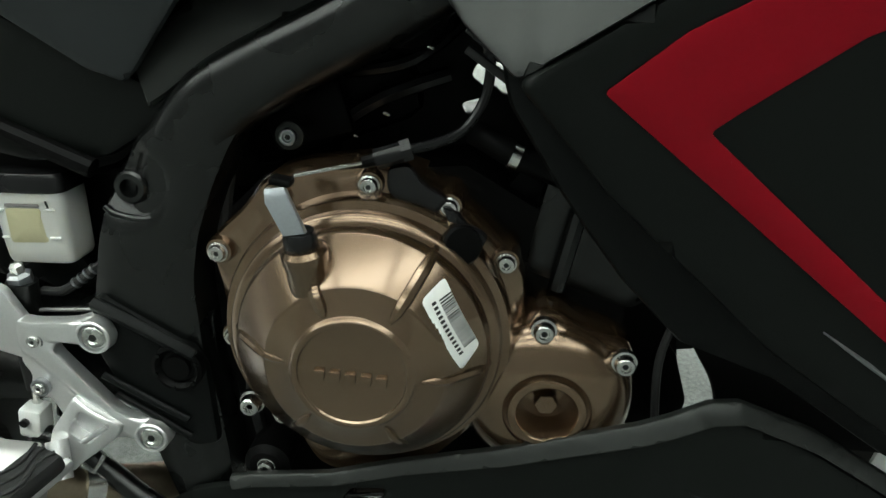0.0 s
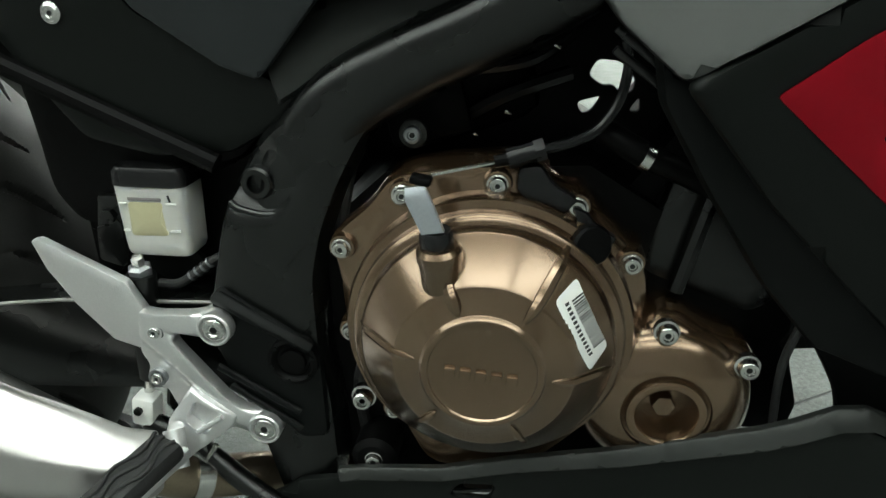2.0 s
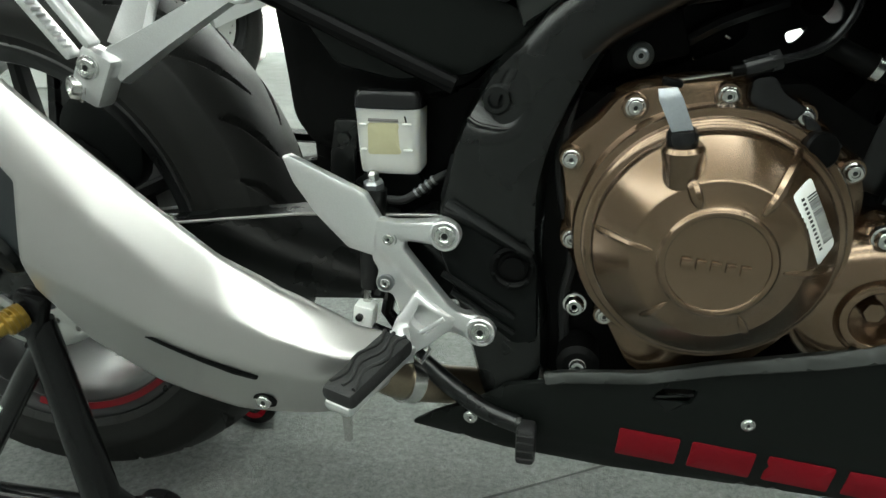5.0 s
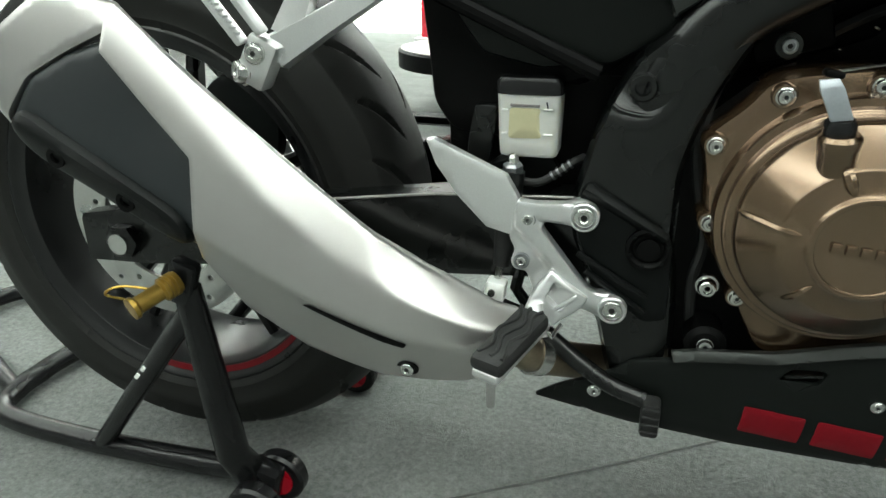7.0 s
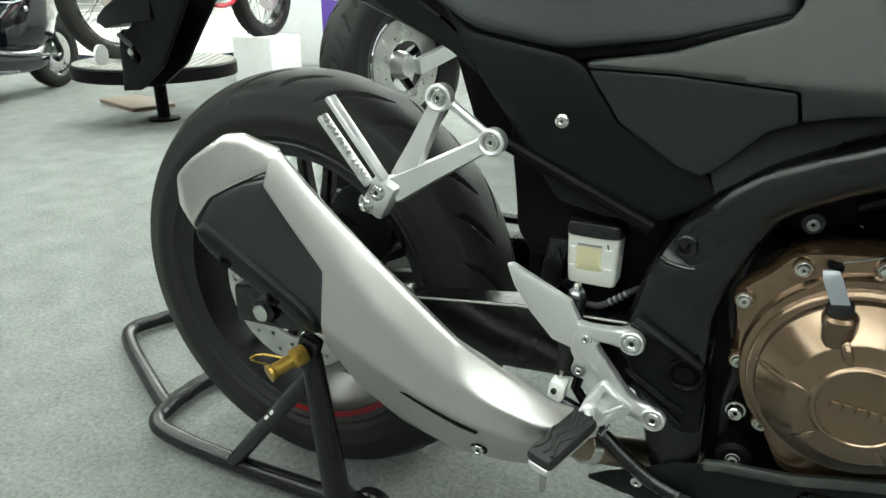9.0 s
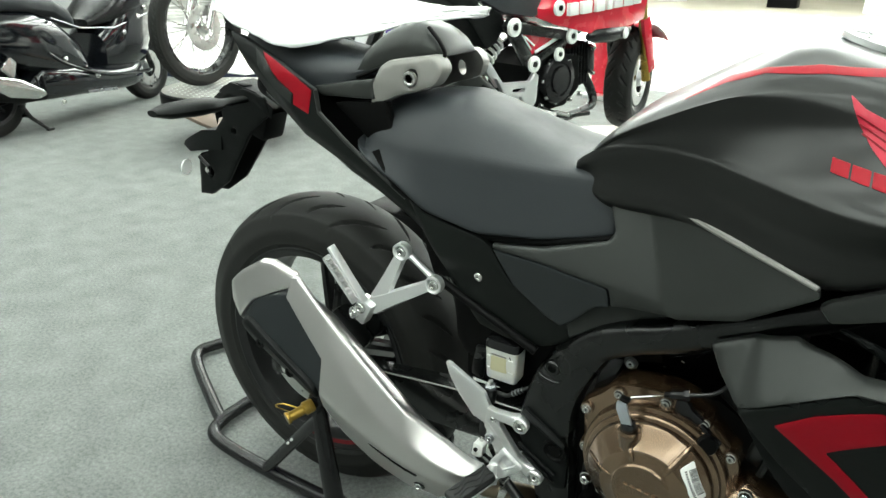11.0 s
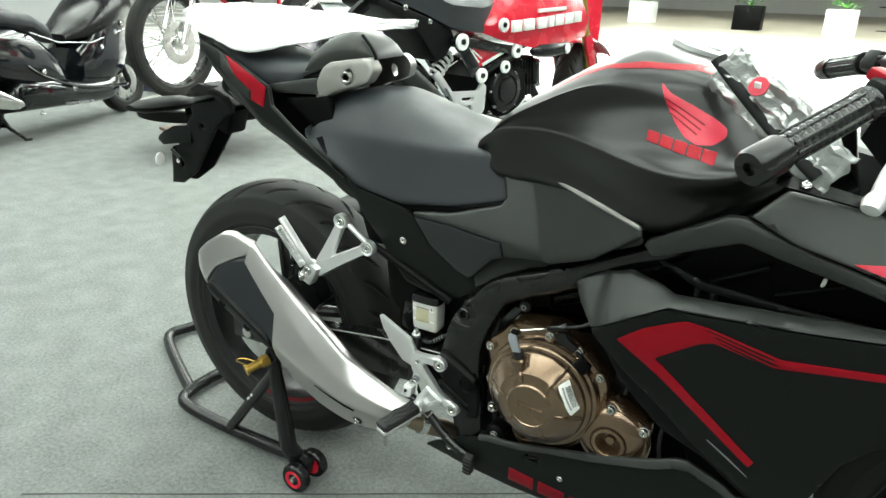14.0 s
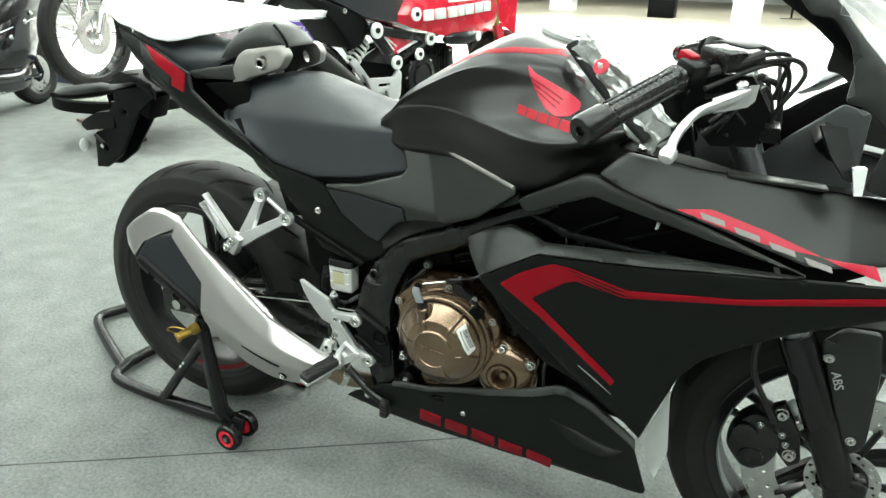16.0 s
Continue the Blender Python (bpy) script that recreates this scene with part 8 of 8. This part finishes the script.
def scooter():
    """A black scooter; its rear hub stands over the origin, forward is +x."""
    b = thing("scooter", "glossy black scooter standing on its centre stand", "scooter")
    cast_wheel(b, (-0.10, 0, 0.25), 0.25, 0.06, 0.16, M_RIM, disc=False)
    cast_wheel(b, (1.36, 0, 0.25), 0.25, 0.055, 0.16, M_RIM)

    def hull(rows, n=10):
        """Rounded sections: x, half width, bottom, top."""
        return loft([[(x, w * math.copysign(abs(math.sin(t)) ** 0.6, math.sin(t)), (z0 + z1) / 2 - (z1 - z0) / 2 * math.copysign(abs(math.cos(t)) ** 0.6, math.cos(t))) for t in np.linspace(0, 2 * math.pi, 2 * n, endpoint=False)] for x, w, z0, z1 in rows])

    part("rear_body", hull(((-0.36, 0.05, 0.62, 0.70), (-0.22, 0.13, 0.50, 0.74), (0.0, 0.18, 0.42, 0.77), (0.2, 0.20, 0.36, 0.76), (0.38, 0.20, 0.31, 0.70), (0.54, 0.18, 0.28, 0.56), (0.66, 0.12, 0.27, 0.42))), M_GLOSS, b, "gloss black rear bodywork")
    part("lower_body", hull(((0.08, 0.13, 0.19, 0.30), (0.2, 0.18, 0.18, 0.42), (0.45, 0.205, 0.172, 0.40), (0.75, 0.21, 0.158, 0.335), (1.0, 0.20, 0.150, 0.33), (1.13, 0.17, 0.16, 0.36), (1.2, 0.10, 0.22, 0.36))), M_GLOSS, b, "gloss black floorboard fairing")
    part("leg_shield", hull(((0.78, 0.17, 0.30, 0.56), (0.9, 0.20, 0.28, 0.68), (1.05, 0.215, 0.27, 0.86), (1.2, 0.20, 0.30, 0.98), (1.36, 0.15, 0.46, 0.98), (1.5, 0.07, 0.62, 0.86))), M_GLOSS, b, "gloss black leg shield")
    part("upper_fairing", hull(((0.72, 0.10, 0.60, 0.66), (0.85, 0.18, 0.62, 0.74), (1.05, 0.22, 0.64, 0.90), (1.3, 0.19, 0.68, 1.02), (1.5, 0.09, 0.72, 0.92))), M_TUBE, b)
    part("floor_ridge", tube(spline([(0.24, -0.195, 0.49), (0.36, -0.208, 0.41), (0.61, -0.214, 0.32), (0.9, -0.210, 0.275), (1.22, -0.16, 0.255)], 6), 0.011, 8), M_GLOSS, b)
    part("side_trim", beam((0.50, -0.211, 0.205), (0.78, -0.211, 0.185), 0.008, 0.018, bevel=0.003), M_STANCHION, b, "pale trim strip")
    part("side_crease", tube([(0.30, -0.203, 0.70), (0.55, -0.19, 0.62), (0.86, -0.20, 0.60), (1.25, -0.20, 0.68)], 0.005, 8), M_STANCHION, b, "thin bright line along the flank")
    for k in range(5):
        part("belt_case_rib", beam((0.14 + 0.05 * k, -0.17, 0.24), (0.12 + 0.05 * k, -0.175, 0.36), 0.012, 0.012, up=(1, 0, 0)), M_FRAME, b)
    for x, z in ((0.36, 0.44), (0.62, 0.30), (0.95, 0.56), (1.12, 0.66), (1.20, 0.72), (0.28, 0.175)):
        bolt((x, -0.206, z), b, 0.014, 0.008)
    part("front_mudguard", loft([[(1.36 + 0.28 * math.cos(a), 0.09 * k, 0.25 + (0.28 - 0.02 * abs(k) ** 2) * math.sin(a)) for k in (-1, -0.5, 0, 0.5, 1)] for a in np.linspace(0.3, 3.0, 18)], closed=False), M_GLOSS, b)
    part("fork", tube([(1.36, -0.08, 0.25), (1.24, -0.06, 0.6)], 0.022, 12), M_FRAME, b)
    part("seat", hull(((-0.34, 0.08, 0.76, 0.82), (-0.2, 0.14, 0.75, 0.88), (0.1, 0.17, 0.74, 0.87), (0.4, 0.15, 0.70, 0.82), (0.58, 0.10, 0.62, 0.74), (0.64, 0.06, 0.60, 0.68))), M_SEAT, b, "grey-black vinyl seat")
    part("engine", box((0.08, 0.05, 0.27), (0.42, 0.16, 0.16), (0, -6, 0), 0.04), M_BLACK, b)
    part("silencer", tube([(0.16, -0.17, 0.235), (-0.02, -0.19, 0.27), (-0.42, -0.20, 0.36)], [0.03, 0.055, 0.062], 18), M_BLACK, b)
    part("silencer_shield", panel([(-0.34, 0.37), (-0.30, 0.43), (-0.06, 0.37), (0.09, 0.285), (0.105, 0.25), (0.04, 0.235), (-0.16, 0.275)], lambda x, z: -0.262 + 0.18 * np.abs(z - (0.30 - 0.28 * x)), 0.006, 0.015, 0.008), M_CHROME, b, "bright heat shield")
    part("swing_plate", panel([(-0.14, 0.44), (-0.06, 0.50), (-0.02, 0.46), (-0.06, 0.36)], flat(-0.20), 0.01, 0.01), M_CHROME, b)
    for s in (-1, 1):
        part("stand_leg", tube([(0.05, s * 0.08, 0.19), (0.09, s * 0.10, 0.10), (0.165, s * 0.15, 0.012)], [0.018, 0.014, 0.011], 10), M_FRAME, b)
        part("stand_foot", box((0.172, s * 0.155, 0.010), (0.05, 0.03, 0.02), bevel=0.006), M_FRAME, b)
    part("stand_bar", tube([(0.08, -0.10, 0.11), (0.08, 0.10, 0.11)], 0.012, 10), M_FRAME, b)
    part("handlebar", tube([(1.05, -0.34, 1.06), (1.12, 0, 1.05), (1.05, 0.34, 1.06)], 0.03, 10), M_BLACK, b)
    return b


put(scooter(), -3.80, 1.28, 0.0, 106)

# low stage with a dark edge, timber foot, banner, counter and board
stg = thing("stage", "low white stage with a navy fabric edge", "stage", at=(-5.6, 4.4, 0))
part("top", box((0, 0, 0.115), (3.4, 2.0, 0.012), bevel=0.003), M_TILE, stg, "white top")
part("edge", box((0, 0, 0.054), (3.38, 1.98, 0.108), bevel=0.003), M_NAVY, stg, "navy fabric edge")
foot = part("base_board", box((-3.05, 2.30, 0.012), (0.50, 0.26, 0.024), (0, 0, -18), 0.004), material("brown_board", (0.16, 0.12, 0.09), 0.6, stretch=(1, 8, 1)))
tagged(foot, "thin brown wooden board lying on the carpet", "board")
ban = thing("banner_stand", "tall red roll-up banner on a metal foot", "banner", at=(-1.05, 4.85, 0))
part("cloth", box((0, 0, 1.0), (0.42, 0.004, 1.95), (0, 0, -15), 0.001), M_BRIGHTRED, ban, "plain red cloth")
part("foot", box((0, 0, 0.02), (0.46, 0.18, 0.04), (0, 0, -15), 0.008), M_ALU, ban)
ctr = thing("counter", "white rounded display counter", "counter", at=(-2.9, 4.5, 0))
part("body", box((0, 0, 0.44), (1.7, 0.5, 0.88), (0, 0, 12), 0.06, segments=3), M_SHEET, ctr)
part("worktop", box((0, 0, 0.90), (1.76, 0.56, 0.04), (0, 0, 12), 0.015), M_SHEET, ctr)
brd = thing("welcome_board", "purple board with a white greeting", "sign", at=(-2.49, 3.86, -0.06))
part("board", box((0, 0, 0.52), (0.34, 0.012, 0.42), (0, 0, 25), 0.003), M_PURPLE, brd)
part("stand", box((0, 0.03, 0.19), (0.05, 0.03, 0.26), (0, 0, 25), 0.003), M_ALU, brd)
lettering("WELCOME", 0.075, pose(0, 0, 0, 0, 0, 25) @ pose(-0.155, -0.009, 0.645, 90, 0, 0), M_LABEL, brd, "greeting", "white capital letters")

# far end of the hall
slab("floor_far", -22.0, 22.0, 19.0, 44.0, -0.01, 0.004, material("beige_stone", (0.38, 0.35, 0.28), 0.4, scale=0.6, fine=20, spread=0.12), "beige stone floor at the far end", "floor")
for i, (x, y) in enumerate(((-1.9, 22.5), (0.6, 21.5), (-5.5, 24.0))):
    pl = thing("planter", ("dark" if i == 0 else "white") + " square planter with bright green leaves", "planter", "planters in the hall", at=(x, y, 0))
    part("tub", box((0, 0, 0.35), (0.8, 0.8, 0.7), bevel=0.03), M_BLACK if i == 0 else M_SHEET, pl)
    bm = bmesh.new()
    rng = random.Random(i)
    for k in range(140):
        a, r, z = rng.uniform(0, 6.28), rng.uniform(0, 0.5), rng.uniform(0.68, 1.25)
        p = Vector((r * math.cos(a), r * math.sin(a), z))
        d = Vector((math.cos(a), math.sin(a), rng.uniform(-0.3, 0.6))).normalized() * 0.16
        s = d.cross(Vector((0, 0, 1))).normalized() * 0.04
        v = [bm.verts.new(q) for q in (p, p + d * 0.5 + s, p + d, p + d * 0.5 - s)]
        bm.faces.new(v)
    part("leaves", bm, M_GREEN, pl)
tb = thing("cafe_table", "round cafe table on a single dark leg", "table", at=(1.9, 26.0, 0))
part("foot", revolve([(0.35, 0), (0.35, 0.02), (0.05, 0.04), (0, 0.04)], (0, 0, 0), (0, 0, 1), 32), M_FRAME, tb)
part("leg", tube([(0, 0, 0.02), (0, 0, 0.72)], 0.04, 12), M_FRAME, tb)
part("tabletop", revolve([(0.4, 0.72), (0.4, 0.75), (0, 0.75)], (0, 0, 0), (0, 0, 1), 40), M_FRAME, tb)
